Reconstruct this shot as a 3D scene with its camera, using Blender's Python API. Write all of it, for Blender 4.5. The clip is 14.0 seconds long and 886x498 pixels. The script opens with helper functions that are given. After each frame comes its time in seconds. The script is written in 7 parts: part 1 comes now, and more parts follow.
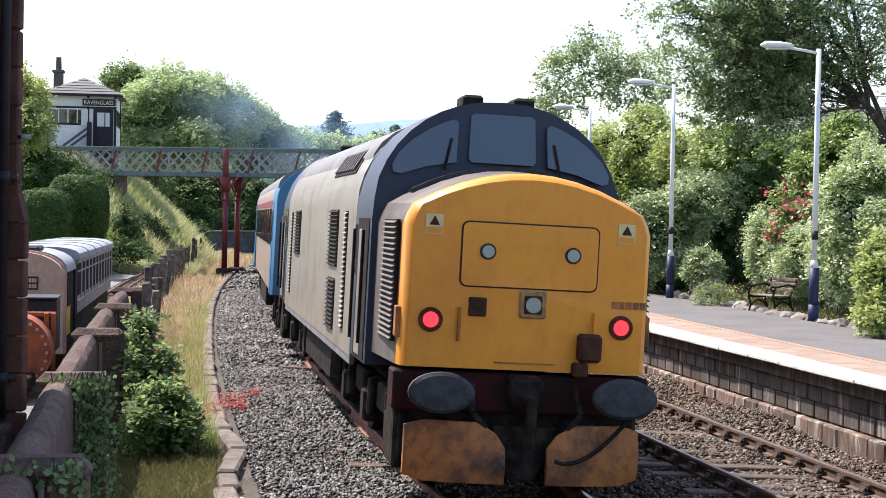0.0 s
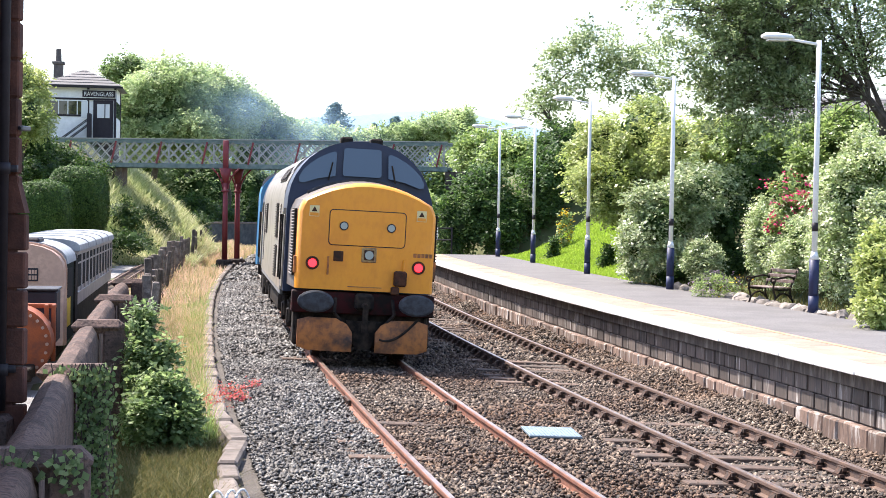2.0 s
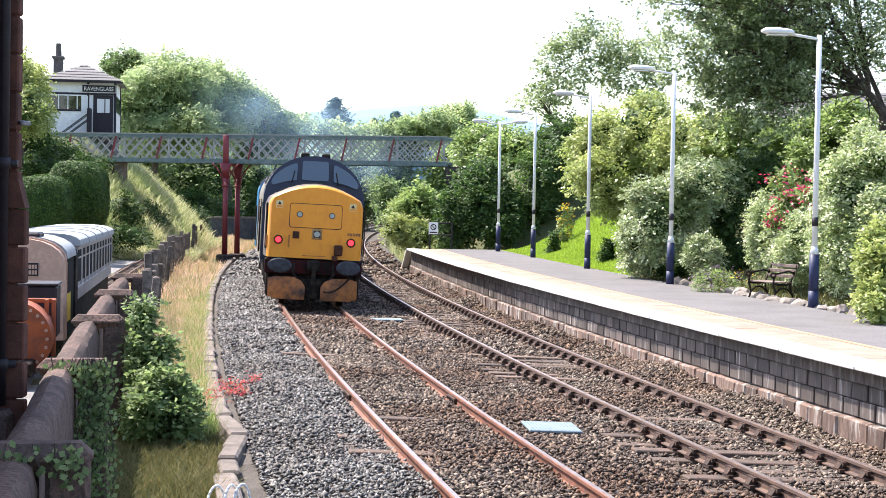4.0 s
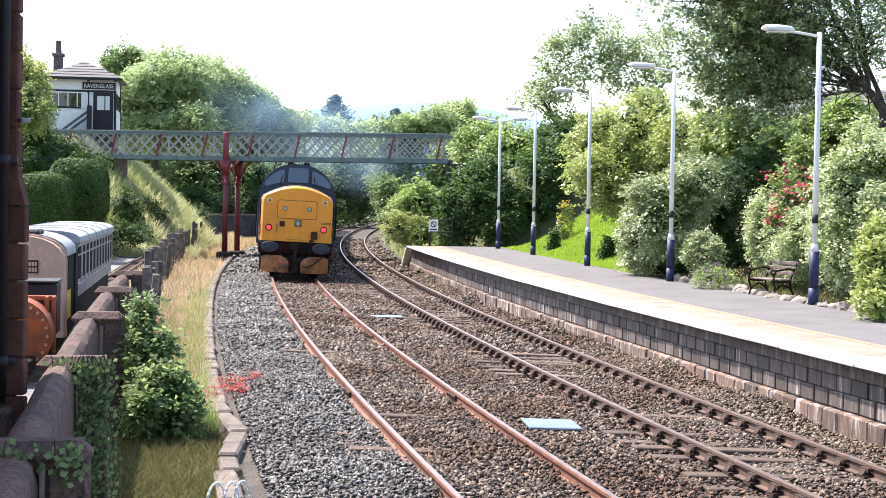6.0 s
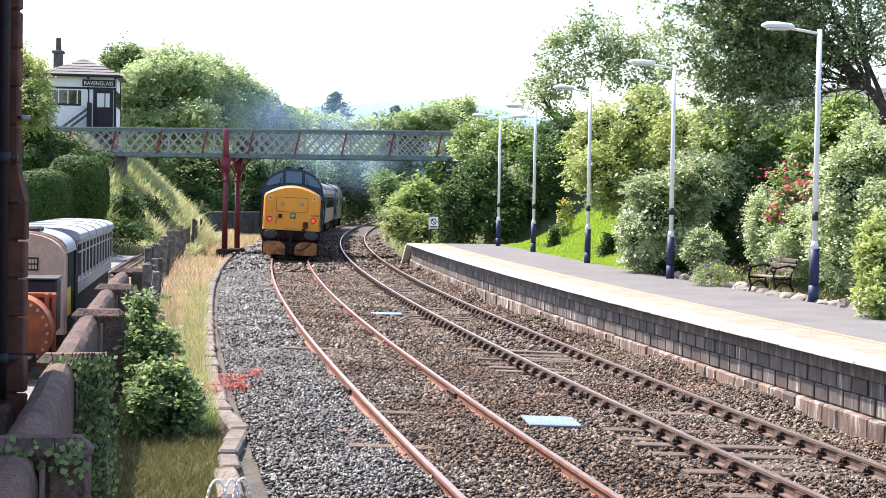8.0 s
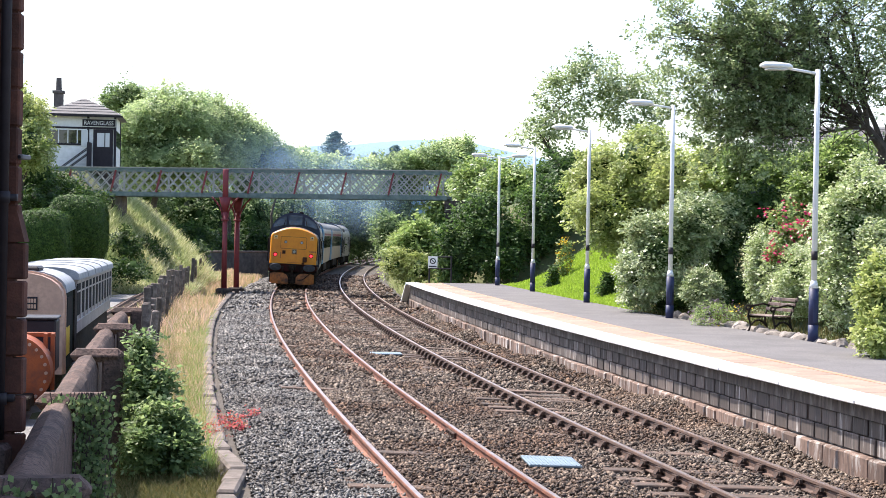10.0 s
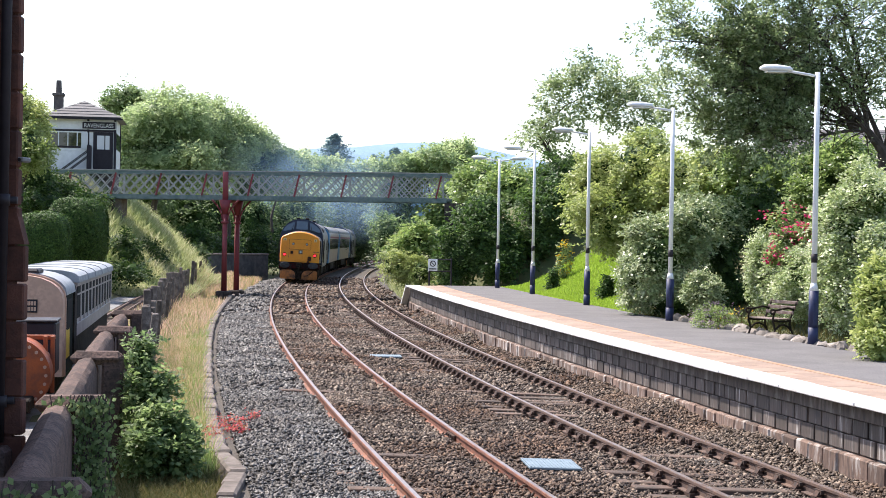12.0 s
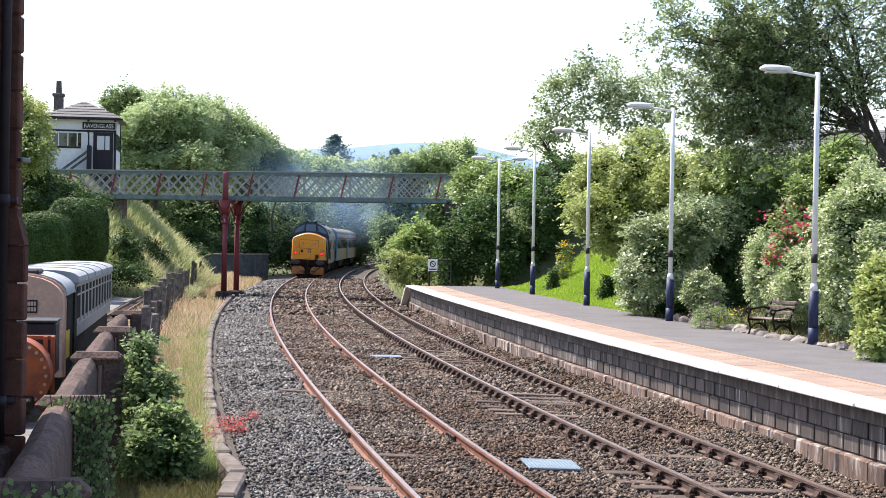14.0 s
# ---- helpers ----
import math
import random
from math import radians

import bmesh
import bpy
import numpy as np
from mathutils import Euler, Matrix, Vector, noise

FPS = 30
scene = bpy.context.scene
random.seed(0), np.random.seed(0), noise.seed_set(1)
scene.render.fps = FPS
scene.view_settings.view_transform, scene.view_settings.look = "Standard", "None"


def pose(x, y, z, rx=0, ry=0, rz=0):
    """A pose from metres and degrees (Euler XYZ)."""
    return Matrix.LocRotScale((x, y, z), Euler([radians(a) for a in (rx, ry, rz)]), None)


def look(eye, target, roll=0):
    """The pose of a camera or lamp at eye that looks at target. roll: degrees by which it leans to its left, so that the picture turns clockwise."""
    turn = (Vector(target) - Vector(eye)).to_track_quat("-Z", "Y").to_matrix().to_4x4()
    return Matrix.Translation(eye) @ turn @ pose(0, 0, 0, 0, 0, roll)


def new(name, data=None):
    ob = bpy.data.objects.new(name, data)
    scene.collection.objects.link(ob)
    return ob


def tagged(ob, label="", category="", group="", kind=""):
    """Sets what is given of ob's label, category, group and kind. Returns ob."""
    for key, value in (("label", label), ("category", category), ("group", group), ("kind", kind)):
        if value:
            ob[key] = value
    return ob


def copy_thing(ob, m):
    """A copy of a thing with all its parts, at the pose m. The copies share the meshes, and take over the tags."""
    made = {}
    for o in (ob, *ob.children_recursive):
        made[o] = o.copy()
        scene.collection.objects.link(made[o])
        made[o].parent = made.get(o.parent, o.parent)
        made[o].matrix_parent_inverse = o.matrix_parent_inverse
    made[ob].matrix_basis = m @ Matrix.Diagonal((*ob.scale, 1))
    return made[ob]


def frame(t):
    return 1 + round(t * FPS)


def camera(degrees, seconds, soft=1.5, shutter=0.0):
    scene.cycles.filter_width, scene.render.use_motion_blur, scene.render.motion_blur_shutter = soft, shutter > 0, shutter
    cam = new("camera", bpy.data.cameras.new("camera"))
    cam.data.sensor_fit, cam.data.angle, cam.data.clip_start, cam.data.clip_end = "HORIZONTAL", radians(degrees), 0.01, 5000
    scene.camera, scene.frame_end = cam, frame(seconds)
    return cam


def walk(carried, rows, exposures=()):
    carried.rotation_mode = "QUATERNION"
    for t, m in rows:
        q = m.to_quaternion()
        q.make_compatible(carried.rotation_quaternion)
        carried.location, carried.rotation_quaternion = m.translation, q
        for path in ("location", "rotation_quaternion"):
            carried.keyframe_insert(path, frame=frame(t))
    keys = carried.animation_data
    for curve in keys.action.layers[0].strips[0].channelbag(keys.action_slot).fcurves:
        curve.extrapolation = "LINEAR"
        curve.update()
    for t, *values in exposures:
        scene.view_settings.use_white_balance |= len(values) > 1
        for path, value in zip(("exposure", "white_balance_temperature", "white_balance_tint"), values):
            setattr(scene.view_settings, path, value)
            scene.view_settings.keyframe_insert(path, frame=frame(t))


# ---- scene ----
# The camera stands still at the origin and only tilts a little on its way.
EYE_HEIGHT = 2.68
cam = camera(30.5, 14.0, soft=0.85)


def tilt(horizon):
    """The camera's pose when the horizon lies that many thousandths of the distance below its axis."""
    return look((0, 0, EYE_HEIGHT), (0, 1000, EYE_HEIGHT + horizon), 1.0)


walk(cam, [(0.0, tilt(-18.8)), (0.5, tilt(-21.6)), (1.0, tilt(-22.9)), (1.5, tilt(-21.6)), (2.0, tilt(-24.0)), (2.5, tilt(-22.6)), (3.0, tilt(-21.6)), (3.2, tilt(-25.2)), (4.2, tilt(-27.2)),
           (5.3, tilt(-27.5)), (5.5, tilt(-28.9)), (6.0, tilt(-28.9)), (6.5, tilt(-28.9)), (7.0, tilt(-28.9)), (7.5, tilt(-30.9)), (8.0, tilt(-30.6)), (8.2, tilt(-29.6)),
           (9.3, tilt(-16.0)), (10.3, tilt(-4.9)), (10.5, tilt(-4.9)), (12.0, tilt(-4.7)), (12.5, tilt(-4.5)), (14.0, tilt(-4.5))],
     exposures=[(0.0, 1.06, 6500, 15), (0.5, 1.46, 6500, 15), (1.0, 1.57, 6500, 15), (1.5, 1.56, 6500, 15), (3.0, 1.5, 6500, 15), (8.2, 1.46, 6500, 15), (10.3, 1.22, 6500, 15), (11.0, 1.12, 6500, 15), (12.0, 1.05, 6500, 15), (14.0, 1.03, 6500, 15)])

# ---- light ----
SUN_ELEVATION, SUN_AZIMUTH = 56.0, -50.0   # degrees; azimuth from the +y axis, negative to the left
world = bpy.data.worlds.new("sky")
scene.world = world
world.use_nodes = True
_n = world.node_tree.nodes
_sky = _n.new("ShaderNodeTexSky")
_sky.sky_type, _sky.sun_disc = "NISHITA", False
_sky.sun_elevation, _sky.sun_rotation = radians(SUN_ELEVATION), radians(SUN_AZIMUTH)
_sky.air_density, _sky.dust_density, _sky.ozone_density = 1.0, 1.6, 1.0
world.node_tree.links.new(_sky.outputs[0], _n["Background"].inputs[0])
_n["Background"].inputs[1].default_value = 0.15
sun = new("sun", bpy.data.lights.new("sun", "SUN"))
sun.data.energy, sun.data.angle, sun.data.color = 4.2, radians(0.6), (1.0, 0.95, 0.86)
_a, _e = radians(SUN_AZIMUTH), radians(SUN_ELEVATION)
sun.matrix_world = look((math.sin(_a) * math.cos(_e) * 300, math.cos(_a) * math.cos(_e) * 300, math.sin(_e) * 300), (0, 0, 0))


# ---- materials ----
def material(name, colour, rough=0.8, metal=0.0, second=None, scale=8.0, third=None, fine=60.0, bump=0.3, depth=0.01, spread=0.0, coat=0.0, detail=6.0, low=0.4, high=0.62, local=False, stretch=1.0, spec=0.5):
    """A surface with broad stains of a second colour, fine grain of a third, relief and, with spread, a different shade for each object."""
    m = bpy.data.materials.new(name)
    m.use_nodes = True
    nt, nodes = m.node_tree, m.node_tree.nodes
    b = nodes["Principled BSDF"]
    b.inputs["Roughness"].default_value, b.inputs["Metallic"].default_value = rough, metal
    b.inputs["Specular IOR Level"].default_value = spec
    if coat:
        b.inputs["Coat Weight"].default_value = coat
    mapping = nodes.new("ShaderNodeMapping")
    mapping.inputs["Scale"].default_value = (1, 1, stretch)
    if local:
        nt.links.new(nodes.new("ShaderNodeTexCoord").outputs["Object"], mapping.inputs["Vector"])
    else:
        nt.links.new(nodes.new("ShaderNodeNewGeometry").outputs["Position"], mapping.inputs["Vector"])
    where = mapping.outputs[0]
    col = nodes.new("ShaderNodeRGB")
    col.outputs[0].default_value = (*colour, 1)
    out = col.outputs[0]

    def blend(out, colour, scale, detail, low, high):
        nz = nodes.new("ShaderNodeTexNoise")
        nz.inputs["Scale"].default_value, nz.inputs["Detail"].default_value, nz.inputs["Roughness"].default_value = scale, detail, 0.65
        nt.links.new(where, nz.inputs["Vector"])
        mr = nodes.new("ShaderNodeMapRange")
        mr.inputs["From Min"].default_value, mr.inputs["From Max"].default_value = low, high
        nt.links.new(nz.outputs["Fac"], mr.inputs["Value"])
        mx = nodes.new("ShaderNodeMix")
        mx.data_type = "RGBA"
        mx.inputs[7].default_value = (*colour, 1)
        nt.links.new(mr.outputs[0], mx.inputs[0])
        nt.links.new(out, mx.inputs[6])
        return mx.outputs[2], nz

    second = second or tuple(c * 0.7 for c in colour)
    third = third or tuple(c * 0.82 for c in colour)
    out, _ = blend(out, third, fine, 3.0, 0.45, 0.7)
    out, _ = blend(out, second, scale, detail, low, high)
    if spread:
        info = nodes.new("ShaderNodeObjectInfo")
        hsv = nodes.new("ShaderNodeHueSaturation")
        mr = nodes.new("ShaderNodeMapRange")
        mr.inputs["To Min"].default_value, mr.inputs["To Max"].default_value = 1 - spread, 1 + spread
        nt.links.new(info.outputs["Random"], mr.inputs["Value"])
        nt.links.new(mr.outputs[0], hsv.inputs["Value"])
        nt.links.new(out, hsv.inputs["Color"])
        out = hsv.outputs[0]
    nt.links.new(out, b.inputs["Base Color"])
    if bump:
        nz = nodes.new("ShaderNodeTexNoise")
        nz.inputs["Scale"].default_value, nz.inputs["Detail"].default_value = fine, 4.0
        nt.links.new(where, nz.inputs["Vector"])
        bp = nodes.new("ShaderNodeBump")
        bp.inputs["Strength"].default_value, bp.inputs["Distance"].default_value = bump, depth
        nt.links.new(nz.outputs["Fac"], bp.inputs["Height"])
        nt.links.new(bp.outputs[0], b.inputs["Normal"])
    return m


def island_material(name, colours, rough=0.85, translucent=0.0, gloss=0.3, patch=None, patch_scale=0.8):
    """Many small pieces in one mesh: each takes its own shade from a ramp of colours, with broad patches of another hue."""
    m = bpy.data.materials.new(name)
    m.use_nodes = True
    nt, nodes = m.node_tree, m.node_tree.nodes
    b = nodes["Principled BSDF"]
    b.inputs["Roughness"].default_value = rough
    b.inputs["Specular IOR Level"].default_value = gloss
    geo = nodes.new("ShaderNodeNewGeometry")
    ramp = nodes.new("ShaderNodeValToRGB")
    ramp.color_ramp.elements[0].color, ramp.color_ramp.elements[1].color = (*colours[0], 1), (*colours[-1], 1)
    for i, c in enumerate(colours[1:-1], 1):
        ramp.color_ramp.elements.new(i / (len(colours) - 1)).color = (*c, 1)
    nt.links.new(geo.outputs["Random Per Island"], ramp.inputs[0])
    out = ramp.outputs[0]
    if patch:
        co = nodes.new("ShaderNodeTexCoord")
        nz = nodes.new("ShaderNodeTexNoise")
        nz.inputs["Scale"].default_value, nz.inputs["Detail"].default_value = patch_scale, 3.0
        nt.links.new(co.outputs["Object"], nz.inputs["Vector"])
        mr = nodes.new("ShaderNodeMapRange")
        mr.inputs["From Min"].default_value, mr.inputs["From Max"].default_value = 0.42, 0.62
        nt.links.new(nz.outputs["Fac"], mr.inputs["Value"])
        mx = nodes.new("ShaderNodeMix")
        mx.data_type = "RGBA"
        mx.blend_type = "MULTIPLY"
        mx.inputs[7].default_value = (*patch, 1)
        nt.links.new(mr.outputs[0], mx.inputs[0])
        nt.links.new(out, mx.inputs[6])
        out = mx.outputs[2]
    nt.links.new(out, b.inputs["Base Color"])
    if translucent:
        tr = nodes.new("ShaderNodeBsdfTranslucent")
        nt.links.new(out, tr.inputs["Color"])
        ms = nodes.new("ShaderNodeMixShader")
        ms.inputs[0].default_value = translucent
        nt.links.new(b.outputs[0], ms.inputs[1])
        nt.links.new(tr.outputs[0], ms.inputs[2])
        nt.links.new(ms.outputs[0], nodes["Material Output"].inputs["Surface"])
    return m


def glow(name, colour, strength):
    m = bpy.data.materials.new(name)
    m.use_nodes = True
    b = m.node_tree.nodes["Principled BSDF"]
    b.inputs["Base Color"].default_value = (*colour, 1)
    b.inputs["Emission Color"].default_value = (*colour, 1)
    b.inputs["Emission Strength"].default_value = strength
    return m


def glass(name, tint, rough=0.03):
    m = bpy.data.materials.new(name)
    m.use_nodes = True
    b = m.node_tree.nodes["Principled BSDF"]
    b.inputs["Base Color"].default_value = (*tint, 1)
    b.inputs["Roughness"].default_value = rough
    b.inputs["Specular IOR Level"].default_value = 0.8
    return m


BALLAST_BASE = material("ballast_bed", (0.1, 0.085, 0.07), 0.95, second=(0.06, 0.05, 0.042), scale=1.2, fine=25, bump=1.0, depth=0.05)
STONE_CHIPS = island_material("ballast_stone", [(0.017, 0.012, 0.009), (0.068, 0.046, 0.032), (0.12, 0.086, 0.062), (0.28, 0.222, 0.17)], 0.75, gloss=0.4, patch=(0.72, 0.54, 0.43), patch_scale=0.35)
GREY_CHIPS = island_material("grey_ballast_stone", [(0.014, 0.013, 0.012), (0.05, 0.047, 0.045), (0.094, 0.088, 0.083), (0.24, 0.228, 0.21)], 0.65, gloss=0.5, patch=(0.7, 0.64, 0.6), patch_scale=0.5)
RUST = material("rusty_rail", (0.25, 0.1, 0.055), 0.8, second=(0.14, 0.06, 0.04), scale=5, bump=0.4)
RAIL_TOP = material("worn_rail_top", (0.44, 0.35, 0.3), 0.36, 0.85, second=(0.34, 0.22, 0.165), scale=3, bump=0)
OLD_RAIL = material("dark_rail", (0.13, 0.075, 0.05), 0.8, second=(0.08, 0.05, 0.04), scale=5, bump=0.4)
CHAIR_IRON = material("chair_iron", (0.045, 0.035, 0.03), 0.8, second=(0.09, 0.05, 0.035), scale=20, spec=0.20)
SLEEPER = material("sleeper_wood", (0.075, 0.054, 0.041), 0.9, second=(0.13, 0.08, 0.056), scale=6, spread=0.3)
CONCRETE = material("weathered_concrete", (0.15, 0.1, 0.082), 0.95, second=(0.065, 0.049, 0.043), scale=3, third=(0.045, 0.034, 0.03), fine=26, bump=1.0, depth=0.016, spread=0.1, spec=0.2, low=0.45, high=0.65)
COPING = material("white_coping", (0.74, 0.73, 0.7), 0.8, second=(0.55, 0.52, 0.48), scale=3.5, low=0.5, high=0.72, bump=0.2)
SLAB = material("tactile_slab", (0.32, 0.225, 0.165), 0.85, second=(0.265, 0.185, 0.135), scale=5, spread=0.14, bump=0.3)
LINE_PAINT = material("orange_line", (0.36, 0.2, 0.11), 0.85, second=(0.34, 0.235, 0.165), scale=4)
TARMAC = material("platform_tarmac", (0.175, 0.165, 0.16), 0.95, second=(0.125, 0.118, 0.115), scale=0.9, third=(0.085, 0.08, 0.078), fine=38, bump=0.9, spec=0.25)
BLOCK = material("engineering_block", (0.115, 0.09, 0.075), 0.7, second=(0.5, 0.47, 0.44), scale=8.0, third=(0.055, 0.048, 0.046), fine=22, spread=0.42, bump=0.7, low=0.56, high=0.72, stretch=0.12)
PLINTH = material("stained_plinth", (0.17, 0.11, 0.082), 0.9, second=(0.5, 0.46, 0.42), scale=5.0, third=(0.075, 0.05, 0.04), fine=14, stretch=0.3, low=0.52, high=0.68, spread=0.4, bump=0.8)
MORTAR = material("mortar", (0.17, 0.155, 0.145), 0.95, second=(0.42, 0.39, 0.36), scale=5, low=0.5, high=0.66)
FASCIA = material("shaded_stained_fascia", (0.105, 0.085, 0.07), 0.9, second=(0.27, 0.24, 0.21), scale=5, third=(0.055, 0.045, 0.04), fine=18, low=0.5, high=0.72, stretch=0.3)
LAMP_GREY = material("galvanised_grey", (0.76, 0.77, 0.77), 0.5, second=(0.68, 0.69, 0.7), scale=10, bump=0.05)
LAMP_BLUE = material("lamp_blue", (0.008, 0.014, 0.06), 0.55, second=(0.01, 0.018, 0.07), scale=10, bump=0.05)
LAMP_LENS = glass("lamp_lens", (0.55, 0.56, 0.56), 0.25)
BRIDGE_GREEN = material("bridge_paint", (0.09, 0.14, 0.13), 0.7, second=(0.16, 0.2, 0.19), scale=4, bump=0.1)
LATTICE_GREY = material("lattice_paint", (0.34, 0.335, 0.31), 0.6, second=(0.22, 0.2, 0.18), scale=5, low=0.5, high=0.68, bump=0.1)
DARK_FOOTING = material("dark_footing", (0.045, 0.035, 0.033), 0.95, second=(0.09, 0.07, 0.06), scale=6, bump=0.6, spec=0.2)
KERB = material("kerb_concrete", (0.2, 0.165, 0.14), 0.95, second=(0.11, 0.09, 0.075), scale=5, spread=0.15, bump=0.7)
BRIDGE_RED = material("bridge_red", (0.22, 0.025, 0.03), 0.6, second=(0.16, 0.025, 0.03), scale=5, bump=0.1, local=True)
YELLOW = material("warning_yellow", (0.8, 0.295, 0.008), 0.42, second=(0.6, 0.185, 0.009), scale=1.4, third=(0.74, 0.255, 0.008), fine=10, bump=0.04, coat=0.2, low=0.52, high=0.85, local=True, stretch=0.55)
BODY_GREY = material("body_grey", (0.27, 0.238, 0.195), 0.5, second=(0.15, 0.115, 0.085), low=0.48, high=0.75, scale=1.6, bump=0.05, coat=0.2, local=True)
BODY_BLUE = material("body_blue", (0.008, 0.016, 0.045), 0.5, second=(0.014, 0.022, 0.05), scale=2, bump=0.03, local=True)
SKY_BLUE = material("coach_blue", (0.02, 0.17, 0.34), 0.4, second=(0.02, 0.13, 0.27), scale=2, bump=0.03, local=True)
COACH_TAN = material("coach_side", (0.34, 0.24, 0.19), 0.45, second=(0.25, 0.18, 0.14), scale=2, bump=0.05, local=True)
ROOF_GREY = material("roof_grey", (0.2, 0.2, 0.2), 0.7, second=(0.13, 0.125, 0.12), scale=2, local=True)
BLACK = material("underframe_black", (0.012, 0.01, 0.009), 0.8, second=(0.04, 0.03, 0.022), scale=6, local=True, spec=0.12)
STEEL = material("buffer_steel", (0.05, 0.055, 0.065), 0.55, 0.2, second=(0.028, 0.028, 0.03), scale=9, local=True, spec=0.30)
SKIRT = material("dirty_skirt", (0.42, 0.145, 0.03), 0.6, second=(0.05, 0.025, 0.016), scale=2.2, third=(0.2, 0.075, 0.025), fine=9, low=0.45, high=0.66, bump=0.1, local=True)
CAB_GLASS = glass("cab_glass", (0.045, 0.068, 0.095))
SMOKED = material("smoked_glass", (0.02, 0.021, 0.022), 0.7, bump=0, spec=0.05)
DARK_GLASS = glass("dark_glass", (0.02, 0.022, 0.025))
WHITE_PAINT = material("white_paint", (0.78, 0.78, 0.76), 0.6, second=(0.66, 0.66, 0.64), scale=4, bump=0.1, local=True)
DARK_PAINT = material("dark_paint", (0.025, 0.02, 0.025), 0.6, bump=0.1, local=True, spec=0.30)
SLATE = material("slate", (0.13, 0.125, 0.125), 0.8, second=(0.14, 0.13, 0.13), scale=3, spread=0.2)
RED_LAMP = glow("tail_light", (1.0, 0.02, 0.028), 1.5)
WHITE_LAMP = glass("headlight_glass", (0.3, 0.34, 0.31), 0.2)
SANDSTONE = material("sandstone", (0.14, 0.06, 0.043), 0.9, second=(0.07, 0.035, 0.028), scale=3, fine=50, bump=0.8, spread=0.15, spec=0.20)
GRASS_SOIL = material("grass_ground", (0.07, 0.095, 0.028), 0.95, second=(0.11, 0.105, 0.045), scale=0.6, fine=20, bump=0.8, depth=0.04)
BARK = material("bark", (0.09, 0.07, 0.055), 0.95, second=(0.05, 0.04, 0.032), scale=5, bump=0.8)
# the hill's pale blue has the haze of distance put into it
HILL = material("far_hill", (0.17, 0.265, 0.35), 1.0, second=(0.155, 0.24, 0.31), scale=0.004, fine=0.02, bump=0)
GREENS = {
    "dark": island_material("dark_leaf", [(0.03, 0.06, 0.016), (0.065, 0.13, 0.032), (0.14, 0.23, 0.06)], 0.55, 0.4, 0.3, patch=(0.75, 0.8, 0.65), patch_scale=0.5),
    # dark hedge leaves, which also stand for shade inside other crowns
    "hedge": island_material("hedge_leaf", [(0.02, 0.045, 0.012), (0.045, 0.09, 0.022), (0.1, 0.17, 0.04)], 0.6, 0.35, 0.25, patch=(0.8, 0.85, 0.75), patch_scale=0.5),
    "clipped": island_material("clipped_leaf", [(0.03, 0.06, 0.014), (0.06, 0.115, 0.024), (0.11, 0.19, 0.04)], 0.6, 0.3, 0.25),
    "ash": island_material("ash_leaf", [(0.12, 0.17, 0.07), (0.27, 0.35, 0.15), (0.52, 0.58, 0.35)], 0.4, 0.55, 0.5, patch=(0.8, 0.84, 0.76), patch_scale=0.4),
    "mid": island_material("leaf", [(0.13, 0.2, 0.06), (0.26, 0.37, 0.11), (0.42, 0.51, 0.2)], 0.38, 0.5, 0.5, patch=(0.82, 0.85, 0.72), patch_scale=0.5),
    "yellow": island_material("yellow_green_leaf", [(0.24, 0.3, 0.09), (0.38, 0.44, 0.14), (0.54, 0.57, 0.24)], 0.42, 0.5, 0.5, patch=(0.76, 0.84, 0.7), patch_scale=0.6),
    "pale": island_material("pale_leaf", [(0.15, 0.21, 0.075), (0.31, 0.38, 0.17), (0.58, 0.61, 0.38)], 0.36, 0.38, 0.6, patch=(0.72, 0.8, 0.66), patch_scale=0.9),
    "silver": island_material("variegated_leaf", [(0.2, 0.27, 0.1), (0.44, 0.52, 0.24), (0.82, 0.82, 0.64)], 0.36, 0.42, 0.55, patch=(0.84, 0.9, 0.74), patch_scale=1.2),
    "leafy": island_material("wood_leaf", [(0.1, 0.155, 0.055), (0.22, 0.31, 0.115), (0.38, 0.46, 0.21)], 0.5, 0.55, 0.4, patch=(0.74, 0.82, 0.76), patch_scale=0.25),
    # far leaves, with aerial haze put into their paler colours
    "haze": island_material("haze_paled_leaf", [(0.25, 0.33, 0.15), (0.43, 0.52, 0.24), (0.6, 0.67, 0.37)], 0.5, 0.6, 0.4, patch=(0.78, 0.85, 0.8), patch_scale=0.2),
    # conifer needles, lightened so that their colour carries haze
    "blue": island_material("hazed_conifer", [(0.12, 0.2, 0.2), (0.24, 0.36, 0.36)], 0.8, 0.2),
}
LAWN = island_material("lawn_blade", [(0.24, 0.36, 0.03), (0.34, 0.5, 0.05), (0.48, 0.62, 0.1)], 0.7, 0.45)
STRAW = island_material("dry_grass", [(0.3, 0.34, 0.12), (0.56, 0.41, 0.25), (0.78, 0.51, 0.37), (0.88, 0.67, 0.52)], 0.8, 0.35, patch=(0.9, 0.95, 0.78), patch_scale=0.9)
VERGE_GREEN = island_material("verge_green", [(0.15, 0.24, 0.05), (0.3, 0.4, 0.11), (0.55, 0.55, 0.26)], 0.75, 0.35)
BANK_GRASS = island_material("bank_grass", [(0.28, 0.33, 0.12), (0.5, 0.5, 0.25), (0.8, 0.75, 0.5)], 0.8, 0.4, patch=(0.8, 0.9, 0.7), patch_scale=0.3)
OLIVE = island_material("olive_grass", [(0.06, 0.075, 0.02), (0.12, 0.12, 0.036), (0.24, 0.19, 0.08)], 0.8, 0.3)
